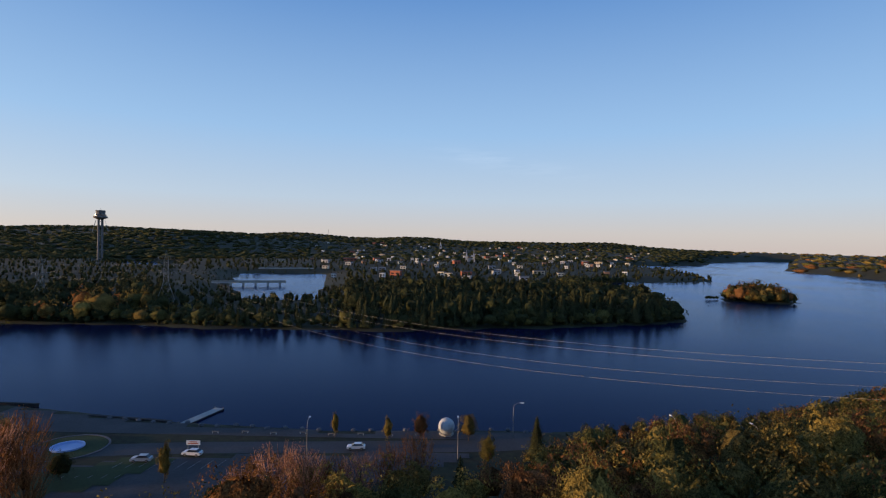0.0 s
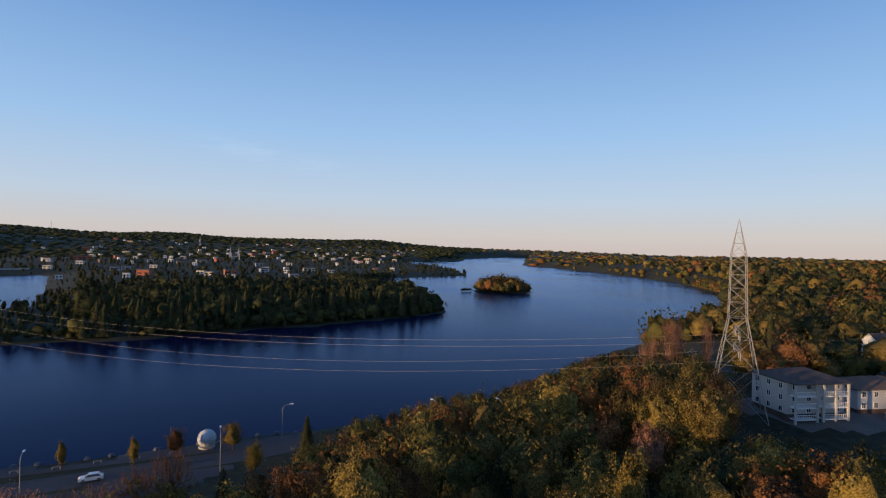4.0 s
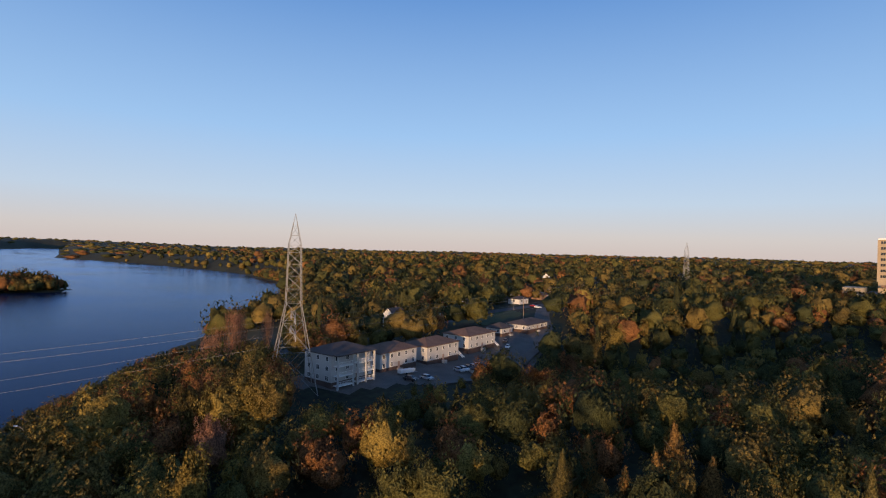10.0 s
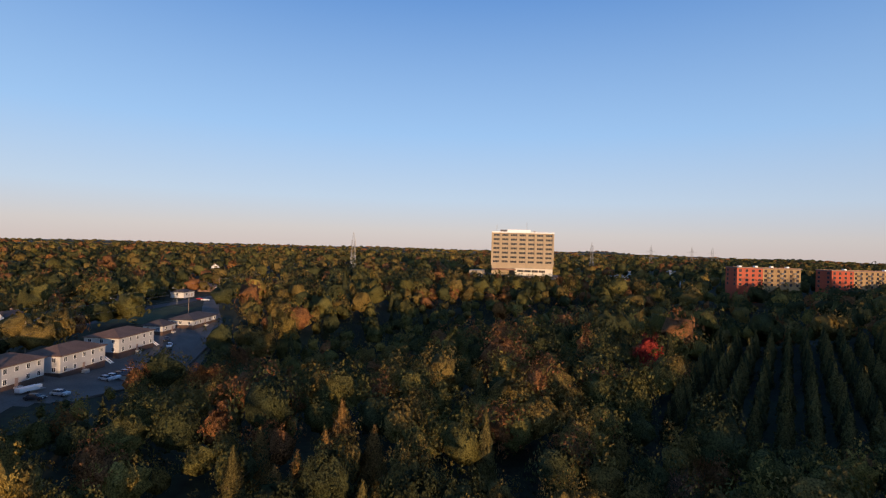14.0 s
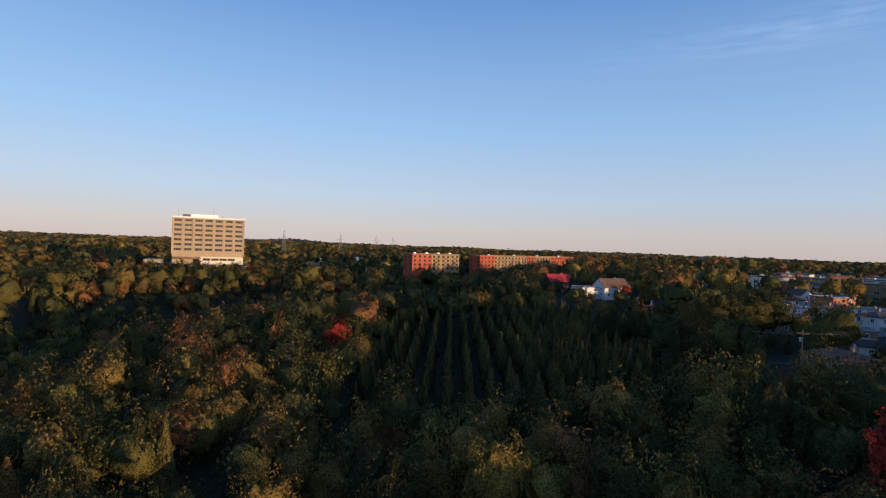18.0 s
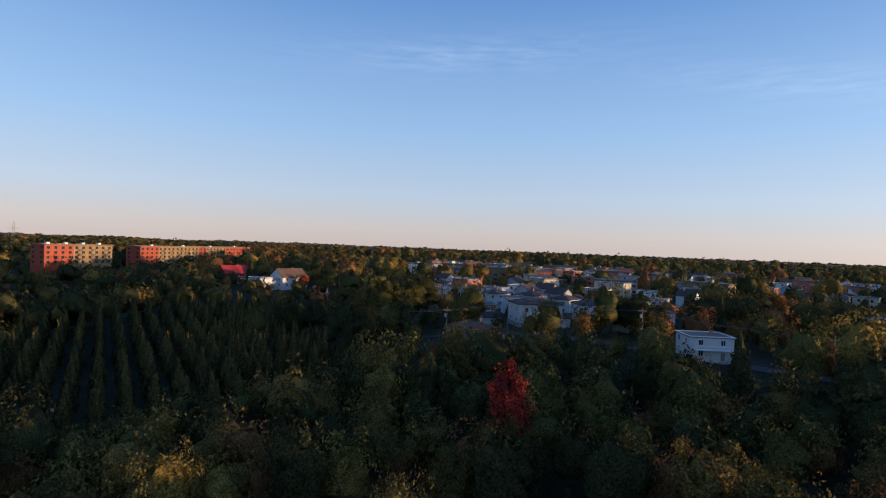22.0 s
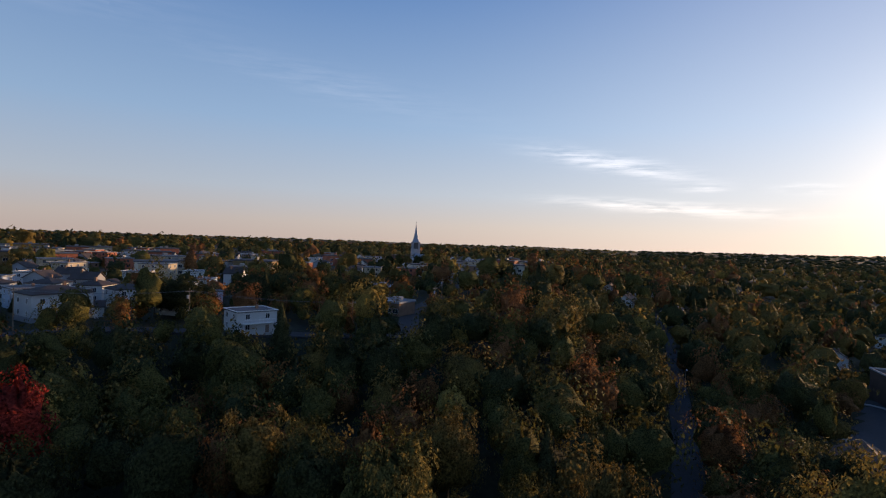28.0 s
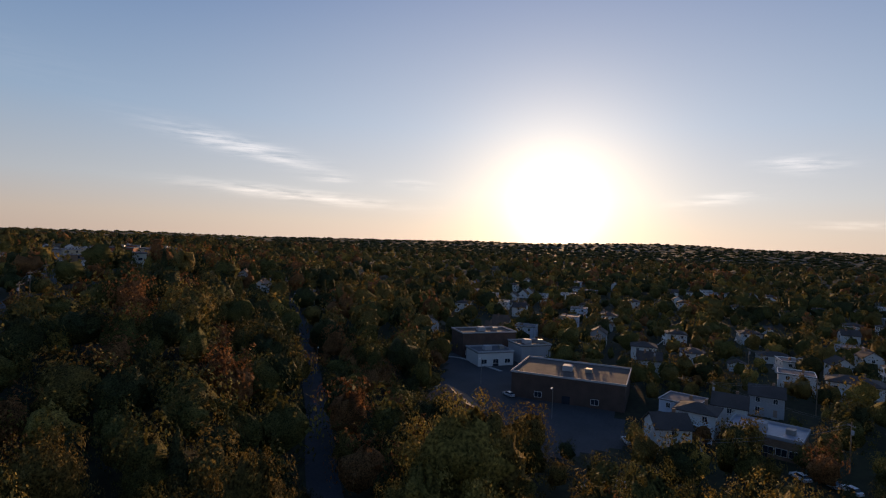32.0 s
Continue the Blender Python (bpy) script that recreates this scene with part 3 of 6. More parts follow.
LINE = math.atan2(-317, 305)
add_pylon(115.4, 88.0, 46.2, 0.75, "tall slender steel lattice power pylon beside white apartment houses", base=12.0, waist=22.0, arms=[(19.5, 6.0), (15.5, 7.5)])
add_pylon(-200.8, 392.5, 42, 0.45, "steel lattice power pylon on the wooded far bank", 15.5, arms=[(36.5, 5.0), (31.0, 8.5), (25.5, 6.5)], waist=19)
add_pylon(-315, 423.4, 36, 0.45, "steel lattice power pylon further back on the far bank", 13, arms=[(31.0, 4.5), (26.5, 7.5), (21.5, 6.0)], waist=19)
add_pylon(504, -20, 43, 0.25, "steel lattice power pylon rising from the woods")
for b, d in ((117.1, 640), (122.75, 820), (126.45, 880), (128.2, 930)):
    x, y = polar(b, d)
    add_pylon(x, y, 36, 0.8, "distant steel lattice power pylon above the trees")


def cable(p, q, sag, r=0.06, name="power_cable", label="thin pale power cable hanging in a long curve over the river"):
    p, q = Vector(p), Vector(q)
    pts = []
    for i in range(41):
        t = i / 40
        v = p.lerp(q, t)
        v.z -= sag * 4 * t * (1 - t)
        pts.append(v)
    return tagged(part(name, Geo().tube(pts, r), M_CABLE), label, "cable", "power cables")


def string_up(a, b, sags, r=0.06, label=""):
    (ma, aa), (mb, ab) = PYLONS[a], PYLONS[b]
    for k, ((za, ra), (zb, rb)) in enumerate(zip(aa, ab)):
        for s in (1, -1):
            cable(ma @ Vector((s * ra, 0, za - 1.2)), mb @ Vector((s * rb, 0, zb - 1.2)), sags[min(k, 1)], r, label=label)


string_up(0, 1, (15, 19), 0.024, "thin pale power cable hanging in a long curve over the river")
string_up(0, 3, (5, 5), 0.012, "thin pale power cable over the apartment houses and woods")
string_up(1, 2, (4, 4), 0.014, "thin power cable over the far bank")
string_up(3, 4, (7, 7), 0.014, "thin power cable over the woods")


def build_observation_tower(at):
    """A tall twin-shaft viewing tower with a cabin on top and stays."""
    t = thing("observation_tower", "tall twin-shaft steel observation tower with a cabin on top", "tower", at)
    for s in (-1, 1):
        g = Geo()
        g.lathe([(2.3, 0), (2.3, 92), (2.1, 96)], 10, 0, s * 3.4)
        part("shaft", g, M_TOWER, t)
        g = Geo()
        for a in range(3):
            y = (a - 1) * 7
            g.beam((s * 8, y, 92), (s * 15, y * 1.6, 66), 0.8)
            g.beam((s * 15, y * 1.6, 66), (s * 9, y, 60), 0.6)
        part("stay_frame", g, M_STEEL, t)
    for i in range(9):
        part("tie_beam", Geo().box(-4, -1.2, 8 + i * 10, 4, 1.2, 9 + i * 10), M_STEEL, t)
    part("cabin", Geo().lathe([(5, 93), (14, 97), (14, 99.5), (11, 100.5), (11, 104), (9, 104.5), (9, 111), (10, 112), (8, 113)], 16), M_TOWER, t)
    part("cabin_window", Geo().lathe([(11.2, 101.0), (11.2, 103.6)], 16), M_GLASS, t)
    part("antenna", Geo().beam((0, 0, 112), (0, 0, 118), 0.6), M_STEEL, t)
    return t


x, y = polar(327.6, 1390)
build_observation_tower(Matrix.Translation((x, y, -7)) @ Matrix.Rotation(0.55, 4, 'Z'))
CLEAR.append((x, y, 25))

# ---------------------------------------------------------------- houses


def lattice(xs, zs, deep, y0=-0.07, glass=-0.025):
    """A window as one piece: a frame of bars between the lines xs and zs, with recessed panes where deep(i, j) says so."""
    g = Geo()
    at = {}

    def v(x, y, z):
        k = (round(x, 4), round(y, 4), round(z, 4))
        if k not in at:
            at[k] = len(g.v)
            g.v.append(k)
        return at[k]

    def face(pts, mi=0):
        g.f.append(tuple(v(*p) for p in pts))
        g.m.append(mi)
    nx, nz = len(xs) - 1, len(zs) - 1
    level = {(i, j): glass if deep(i, j) else y0 for i in range(nx) for j in range(nz)}
    for (i, j), y in level.items():
        xa, xb, za, zb = xs[i], xs[i + 1], zs[j], zs[j + 1]
        face([(xa, y, za), (xb, y, za), (xb, y, zb), (xa, y, zb)], 1 if y == glass else 0)
        r = level.get((i + 1, j), 0.0)
        if r != y:
            face([(xb, y, za), (xb, r, za), (xb, r, zb), (xb, y, zb)])
        u = level.get((i, j + 1), 0.0)
        if u != y:
            face([(xa, y, zb), (xb, y, zb), (xb, u, zb), (xa, u, zb)])
        if i == 0:
            face([(xa, 0.0, za), (xa, y, za), (xa, y, zb), (xa, 0.0, zb)])
        if j == 0:
            face([(xa, 0.0, za), (xb, 0.0, za), (xb, y, za), (xa, y, za)])
    return g


def window_mesh(w, h, key={}):
    if (w, h) not in key:
        t = 0.09
        xs, zs = [-w / 2 - t, -w / 2, -0.03, 0.03, w / 2, w / 2 + t], [-t, 0, h, h + t]
        whole = lattice(xs, zs, lambda i, j: j == 1 and i in (1, 3))
        p = Geo().box(-w / 2, -0.045, 0, w / 2, -0.03, h)
        key[(w, h)] = (whole.mesh("window", [M_TRIM, M_GLASS]), p.mesh("pane", M_GLASS), whole.mesh("window", [M_TRIM, M_GLASS]))
    return key[(w, h)]


def add_window(t, x, y, z, side, w, h, panes=True):
    """side 0 faces -y, 1 +x, 2 +y, 3 -x."""
    f, p, whole = window_mesh(w, h)
    ob = part("window", f if panes else whole, None, t, at=Matrix.Translation((x, y, z)) @ Matrix.Rotation(side * math.pi / 2, 4, 'Z'))
    if panes:
        part("pane", p, None, ob)
    return ob


def flat_roof(w, d, z, over=0.25, up=0.45):
    g = Geo().box(-w / 2 - over, -d / 2 - over, z, w / 2 + over, d / 2 + over, z + 0.25)
    e = Geo()
    a, b = w / 2 + over, d / 2 + over
    for x0, y0, x1, y1 in ((-a, -b, a, -b + 0.25), (-a, b - 0.25, a, b), (-a, -b + 0.25, -a + 0.25, b - 0.25), (a - 0.25, -b + 0.25, a, b - 0.25)):
        e.box(x0, y0, z + 0.25, x1, y1, z + up)
    return g, e


def gable_roof(w, d, z, rise, over=0.45, thick=0.22):
    """Ridge along x, with thickness and eaves."""
    g = Geo()
    a, b = w / 2 + over, d / 2 + over
    drop = rise * over / (d / 2)
    for s in (1, -1):
        lo, hi = (s * b, z - drop), (0, z + rise)
        g.quad([(-a, lo[0], lo[1] + thick), (a, lo[0], lo[1] + thick), (a, 0, hi[1] + thick), (-a, 0, hi[1] + thick)][::s])
        g.quad([(-a, lo[0], lo[1]), (a, lo[0], lo[1]), (a, 0, hi[1]), (-a, 0, hi[1])][::-s])
        g.quad([(-a, lo[0], lo[1]), (a, lo[0], lo[1]), (a, lo[0], lo[1] + thick), (-a, lo[0], lo[1] + thick)][::s])
        for x in (-a, a):
            g.quad([(x, lo[0], lo[1]), (x, 0, hi[1]), (x, 0, hi[1] + thick), (x, lo[0], lo[1] + thick)])
    return g


def hip_roof(w, d, z, rise, over=0.5, thick=0.2):
    g = Geo()
    a, b = w / 2 + over, d / 2 + over
    r = max(0.2, a - b)
    top = [(-r, 0, z + rise), (r, 0, z + rise)]
    c = [(-a, -b, z + thick), (a, -b, z + thick), (a, b, z + thick), (-a, b, z + thick)]
    lo = [(p[0], p[1], z) for p in c]
    g.quad([c[0], c[1], top[1], top[0]])
    g.quad([c[1], c[2], top[1]])
    g.quad([c[2], c[3], top[0], top[1]])
    g.quad([c[3], c[0], top[0]])
    for i in range(4):
        j = (i + 1) % 4
        g.quad([lo[i], lo[j], c[j], c[i]])
    g.quad(lo[::-1])
    return g


def build_house(at, name, label, w, d, floors, roof, wall, roof_mat, fh=2.75, rise=2.2, low=None, win=(1.1, 1.3), gallery=False, garage=False, chimney=True, group="", panes=False, gap=3.9, simple=False):
    """A house with walls, roof, windows, a door, and what else it has. Its front faces -y."""
    t = thing(name, label, "house", at, group)
    h = floors * fh + 0.5
    a, b = w / 2, d / 2
    if low:
        part("foundation", Geo().box(-a + 0.02, -b + 0.02, -1.2, a - 0.02, b - 0.02, 1.1), low, t)
        body = Geo().box(-a, -b, 1.1, a, b, h)
    else:
        body = Geo().box(-a, -b, -1.2, a, b, h)
    if roof == "gable":
        for s in (1, -1):
            body.quad([(s * a, -b, h), (s * a, b, h), (s * a, 0, h + rise)][::s])
    part("wall", body, wall, t)
    if roof == "flat":
        g, e = flat_roof(w, d, h)
        part("roof", g, roof_mat, t)
        part("parapet", e, M_TRIM if wall in (M_WHITE, M_CREAM) else M_GREY, t)
    elif roof == "gable":
        part("roof", gable_roof(w, d, h, rise), roof_mat, t)
    else:
        part("roof", hip_roof(w, d, h, rise), roof_mat, t)
    for fl in range(floors):
        z = 0.5 + fl * fh + 0.95
        row = Geo()
        for side, ln, off in ((0, w, b), (2, w, b), (1, d, a), (3, d, a)):
            n = max(1, int((ln - 0.8) / gap))
            for i in range(n):
                u = -ln / 2 + ln * (i + 0.5) / n
                if side == 0 and fl == 0 and i == n // 2:
                    continue
                if side == 0 and garage and fl == 0 and i == n - 1:
                    continue
                x, y = {0: (u, -off), 2: (u, off), 1: (off, u), 3: (-off, u)}[side]
                if simple:
                    p, q = (win[0] / 2, 0.05) if side in (0, 2) else (0.05, win[0] / 2)
                    row.box(x - p, y - q, z, x + p, y + q, z + win[1])
                else:
                    add_window(t, x, y, z, side, win[0], win[1], panes)
        if simple:
            part("glazing", row, M_GLASS, t)["kind"] = "stuff"
    n = max(1, int((w - 0.8) / gap))
    u = -a + w * (n // 2 + 0.5) / n
    door = part("door", Geo().box(u - 0.5, -b - 0.06, 0.35, u + 0.5, -b, 2.4), M_DOOR, t)
    part("step", Geo().box(u - 0.9, -b - 1.1, -0.9, u + 0.9, -b, 0.3), M_CONCRETE, t)
    if garage:
        u = -a + w * (n - 0.5) / n
        part("garage_door", Geo().box(u - 1.4, -b - 0.06, 0.1, u + 1.4, -b, 2.5), M_TRIM, t, "white overhead garage door")
    if chimney:
        part("chimney", Geo().box(a * 0.3, 0.4, h - 0.5, a * 0.3 + 0.7, 1.1, h + (rise + 0.9 if roof != "flat" else 1.3)), M_BRICK_BROWN, t)
    if gallery:
        for fl in range(1, floors + (1 if roof != "flat" else 0)):
            z = 0.4 + fl * fh
            if fl < floors:
                part("balcony", Geo().box(-a * 0.8, -b - 1.5, z - 0.15, a * 0.8, -b, z), M_TRIM, t)
                g = Geo()
                for k in range(9):
                    x = -a * 0.8 + a * 1.6 * k / 8
                    g.beam((x, -b - 1.45, z), (x, -b - 1.45, z + 1.0), 0.07)
                g.box(-a * 0.8, -b - 1.5, z + 0.95, a * 0.8, -b - 1.4, z + 1.03)
                part("railing", g, M_TRIM, t)
        for x in (-a * 0.78, a * 0.78):
            part("post", Geo().box(x - 0.08, -b - 1.48, -0.8, x + 0.08, -b - 1.32, 0.4 + (floors - 1) * fh), M_TRIM, t)
        g = Geo()
        for k in range(10):
            g.box(a * 0.8 + 0.05, -b - 1.5 + 0.0 - k * 0.3, 0.25 + (9 - k) * 0.27, a * 0.8 + 0.95, -b - 1.2 - k * 0.3, 0.32 + (9 - k) * 0.27)
        g.beam((a * 0.8 + 0.1, -b - 1.4, 2.75), (a * 0.8 + 0.1, -b - 4.3, 0.1), 0.14)
        g.beam((a * 0.8 + 0.9, -b - 1.4, 2.75), (a * 0.8 + 0.9, -b - 4.3, 0.1), 0.14)
        part("stair", g, M_TRIM, t)
    return t


HOUSE_KINDS = {
    "duplex_brown": dict(name="house", label="two-storey brown brick duplex with a flat roof", w=11, d=10, floors=2, roof="flat", wall=M_BRICK_BROWN, roof_mat=M_ROOF_GREY, gallery=True),
    "duplex_white": dict(name="house", label="two-storey white duplex with a flat roof and balconies", w=11, d=9.5, floors=2, roof="flat", wall=M_WHITE, roof_mat=M_ROOF_GREY, gallery=True),
    "triplex": dict(name="house", label="three-storey cream brick triplex with a flat roof", w=14, d=10, floors=3, roof="flat", wall=M_BRICK_BEIGE, roof_mat=M_ROOF_GREY, gallery=True),
    "triplex_red": dict(name="house", label="three-storey red brick triplex with a flat roof", w=12, d=10, floors=3, roof="flat", wall=M_BRICK_RED, roof_mat=M_ROOF_GREY),
    "gable_white": dict(name="house", label="small white gabled house with a dark shingle roof", w=8.5, d=7.5, floors=2, roof="gable", wall=M_WHITE, roof_mat=M_ROOF, rise=2.6),
    "gable_brown": dict(name="house", label="white cottage with a steep brown gable roof", w=9, d=7.5, floors=1, roof="gable", wall=M_WHITE, roof_mat=M_ROOF_BROWN, rise=3.4, fh=3.0),
    "gable_grey": dict(name="house", label="grey sided gabled house with a dark roof", w=9, d=8, floors=2, roof="gable", wall=M_GREY, roof_mat=M_ROOF, rise=2.4),
    "bungalow": dict(name="bungalow", label="low brown brick bungalow with a hip roof", w=13, d=8.5, floors=1, roof="hip", wall=M_BRICK_BROWN, roof_mat=M_ROOF_BROWN, rise=1.8, garage=True),
    "bungalow_white": dict(name="bungalow", label="low white bungalow with a dark hip roof", w=12, d=8.5, floors=1, roof="hip", wall=M_WHITE, roof_mat=M_ROOF, rise=1.7),
    "hip_white": dict(name="house", label="two-storey white house with a dark hip roof", w=10, d=9, floors=2, roof="hip", wall=M_WHITE, roof_mat=M_ROOF, rise=1.8, gallery=True),
    "block_blue": dict(name="house", label="pale blue two-storey house with a flat roof", w=10, d=10, floors=2, roof="flat", wall=M_BLUE, roof_mat=M_ROOF_GREY),
    "shed": dict(name="garage", label="small white garage with a gable roof", w=5.5, d=6.5, floors=1, roof="gable", wall=M_WHITE, roof_mat=M_ROOF, rise=1.3, fh=2.4, chimney=False, garage=True, win=(0.8, 0.8)),
}
TAKEN = []


def put_house(kind, x, y, turn, z=None, group="town houses", clear=None):
    k = HOUSE_KINDS[kind]
    z = ground_at(x, y) if z is None else z
    m = Matrix.Translation((x, y, z)) @ Matrix.Rotation(radians(turn), 4, 'Z')
    away = math.hypot(x, y) > 330
    extra = dict(simple=True, gallery=False) if away else {}
    place((kind, away), lambda at: build_house(at, group=group, **{**k, **extra}), m)
    r = math.hypot(k["w"], k["d"]) / 2
    TAKEN.append((x, y, r))
    CLEAR.append((x, y, (r + 2.5) if clear is None else clear))


# ---- the white apartment houses by the pylon: one of three levels, three of two, and one low
ROW = 90 - 105  # their long axis


def apartment(x, y, w, d, floors, label, low=M_DARK_BRICK, porch=True):
    z = ground_at(x, y)
    m = Matrix.Translation((x, y, z)) @ Matrix.Rotation(radians(ROW), 4, 'Z')
    t = build_house(m, "apartment_house", label, w, d, floors, "hip", M_SIDING, M_ROOF_BROWN if floors == 2 else M_ROOF, fh=2.6, rise=2.2, low=low, win=(1.0, 1.2), chimney=False, group="apartment houses", gap=3.2, panes=True)
    a, b = w / 2, d / 2
    TAKEN.append((x, y, a))
    for i in range(-1, 2):
        CLEAR.append((x + i * a * 0.7 * math.cos(radians(ROW)), y + i * a * 0.7 * math.sin(radians(ROW)), b + 3))
    if porch:
        # open wooden stair and landing on the gable end
        g = Geo().box(a, -3.0, 2.55, a + 2.2, 3.0, 2.75)
        part("landing", g, M_TRIM, t)
        for yy in (-2.9, 0, 2.9):
            part("post", Geo().box(a + 1.95, yy - 0.1, -0.5, a + 2.15, yy + 0.1, 5.2), M_TRIM, t)
        g = Geo()
        for s in (-1, 1):
            g.beam((a + 0.6, s * 3.0, 2.7), (a + 0.6, s * 7.0, 0.0), 0.28)
            g.beam((a + 1.7, s * 3.0, 2.7), (a + 1.7, s * 7.0, 0.0), 0.28)
            for k in range(9):
                g.box(a + 0.5, min(s * (3.1 + k * 0.43), s * (3.5 + k * 0.43)), 2.5 - k * 0.29, a + 1.8, max(s * (3.1 + k * 0.43), s * (3.5 + k * 0.43)), 2.57 - k * 0.29)
        part("stair", g, M_TRIM, t)
        g = Geo()
        g.box(a + 2.05, -3, 3.6, a + 2.15, 3, 3.7)
        for k in range(13):
            g.box(a + 2.07, -3 + k * 0.5 - 0.03, 2.75, a + 2.13, -3 + k * 0.5 + 0.03, 3.6)
        part("railing", g, M_TRIM, t)
    return t


A1 = apartment(130.5, 83.5, 15, 11, 3, "three-level white apartment house with brown hip roof and balconies", porch=False)
# stacked balconies on the front
for fl in range(3):
    z = 0.3 + fl * 2.6
    for x0, x1 in ((-6.8, -1.2), (0.4, 6.8)):
        bal = part("balcony", Geo().box(x0, -7.3, z - 0.2, x1, -5.5, z), M_TRIM, A1)
        g = Geo().box(x0, -7.3, z + 0.95, x1, -7.2, z + 1.05)
        for k in range(12):
            xx = x0 + 0.04 + (x1 - x0 - 0.08) * k / 11
            g.box(xx - 0.03, -7.28, z, xx + 0.03, -7.22, z + 0.95)
        part("railing", g, M_TRIM, bal)
for xx in (-6.8, -1.2, 0.4, 3.6, 6.8):
    part("pillar", Geo().box(xx - 0.22, -7.45, -1, xx + 0.22, -7.05, 8.2), M_SIDING, A1)
part("porch_roof", Geo().box(-7.3, -7.7, 8.2, 7.3, -5.45, 8.45), M_ROOF, A1)
apartment(153, 80, 17, 10, 2, "low white apartment house with a dark hip roof", porch=False)
apartment(175.5, 74.5, 18, 11, 2, "white two-level apartment house with outside stairs")
apartment(204, 70, 19, 12, 2, "sunlit cream-white apartment house with outside stairs")
apartment(252, 58, 20, 11, 1, "low white house with a brown hip roof", porch=False)
apartment(233, 66, 9, 8, 1, "small white house with a brown hip roof", porch=False)


def build_garage_row(at):
    t = thing("garage_row", "low white garage with a flat dark roof", "garage", at, "low garages")
    part("wall", Geo().box(-9, -4, -1, 9, 4, 2.9), M_SIDING, t)
    part("roof", Geo().box(-9.4, -4.4, 2.9, 9.4, 4.4, 3.2), M_ROOF, t)
    for i in range(5):
        part("garage_door", Geo().box(-8.4 + i * 3.5, 4.0, 0, -5.6 + i * 3.5, 4.06, 2.4), M_TRIM, t)
    return t


for x, y in ((180, 53),):
    place("garage_row", build_garage_row, Matrix.Translation((x, y, ground_at(x, y))) @ Matrix.Rotation(radians(ROW), 4, 'Z'))
    CLEAR.append((x, y, 11))

for kind, x, y, turn in (("bungalow", 222, 132, -20), ("bungalow_white", 252, 120, -20), ("bungalow", 306, 108, -15), ("bungalow_white", 355, 88, -15), ("shed", 205, 136, -20), ("bungalow", 395, 82, -10), ("gable_white", 560, 110, 10), ("bungalow_white", 640, 90, 30)):
    put_house(kind, x, y, turn, group="houses along the street")

# ---------------------------------------------------------------- vehicles, lamps and poles


def build_car(at, paint, label):
    t = thing("car", label, "car", at, "parked cars")
    g = Geo()
    prof = [(-2.15, 0.35), (-2.2, 0.75), (-1.95, 0.95), (-1.05, 1.0), (1.5, 1.02), (2.1, 0.9), (2.2, 0.6), (2.15, 0.35)]
    g.quad([(x, -0.85, z) for x, z in prof])
    g.quad([(x, 0.85, z) for x, z in prof][::-1])
    for (x0, z0), (x1, z1) in zip(prof, prof[1:] + prof[:1]):
        g.quad([(x0, -0.85, z0), (x0, 0.85, z0), (x1, 0.85, z1), (x1, -0.85, z1)])
    part("body", g, paint, t)
    c = Geo()
    base, top = ((-1.1, 1.0), (1.75, 1.0)), ((-0.45, 1.45), (1.25, 1.45))
    lo = [(base[0][0], -0.78), (base[1][0], -0.78), (base[1][0], 0.78), (base[0][0], 0.78)]
    hi = [(top[0][0], -0.62), (top[1][0], -0.62), (top[1][0], 0.62), (top[0][0], 0.62)]
    for i in range(4):
        j = (i + 1) % 4
        c.quad([(*lo[i], 1.0), (*lo[j], 1.0), (*hi[j], 1.45), (*hi[i], 1.45)])
    part("windscreen_band", c, M_GLASS, t)
    part("roof", Geo().box(-0.45, -0.62, 1.44, 1.25, 0.62, 1.49), paint, t)
    for x in (-1.35, 1.35):
        for y in (-0.8, 0.8):
            w = part("wheel", Geo().lathe([(0.1, -0.1), (0.33, -0.1), (0.33, 0.1), (0.1, 0.1)], 12), M_TYRE, t, at=pose(x, y, 0.33, 90, 0, 0))
            part("rim", Geo().lathe([(0.18, -0.11), (0.18, 0.11)], 10), M_STEEL, w)
    for y in (-0.6, 0.6):
        part("headlight", Geo().box(-2.22, y - 0.15, 0.62, -2.1, y + 0.15, 0.76), M_TRIM, t)
        part("tail_light", Geo().box(2.1, y - 0.15, 0.66, 2.22, y + 0.15, 0.8), M_RED, t)
    return t


CAR_NAMES = ("white", "silver", "black", "red", "dark blue")


def put_car(x, y, turn, c):
    m = Matrix.Translation((x, y, ground_at(x, y) + 0.12)) @ Matrix.Rotation(radians(turn), 4, 'Z')
    place(("car", c), lambda at: build_car(at, CAR_PAINT[c], CAR_NAMES[c] + " car parked on asphalt"), m)


for x, y, turn, c in ((168, 61, 60, 1), (171.5, 60.5, 60, 0), (175, 60, 58, 2), (178.5, 59.5, 60, 1), (182, 59, 62, 0), (214, 57, 10, 0), (221, 60, 10, 2), (141, 66, 80, 2), (146, 63, 70, 1), (332, 70, 80, 0), (338, 74, 80, 3),
                      (-20, 129.5, 5, 0), (-56.4, 123.2, -5, 0), (-65.6, 118.9, 5, 1), (-140.2, -2, 20, 0), (-108, -8, 60, 2), (-166, -38, 50, 1), (-192, -37, 30, 1), (-113, -3, 70, 0),
                      (-128, 22, 40, 2), (-133, 38, 35, 1), (-131, 41, 35, 0), (-134, 33, 30, 0), (-212, -300, 61, 0), (-222, -322, 61, 1), (-205, -283, 61, 3), (-170, -248, 58, 0), (-262, -430, 63, 0)):
    put_car(x, y, turn, c)


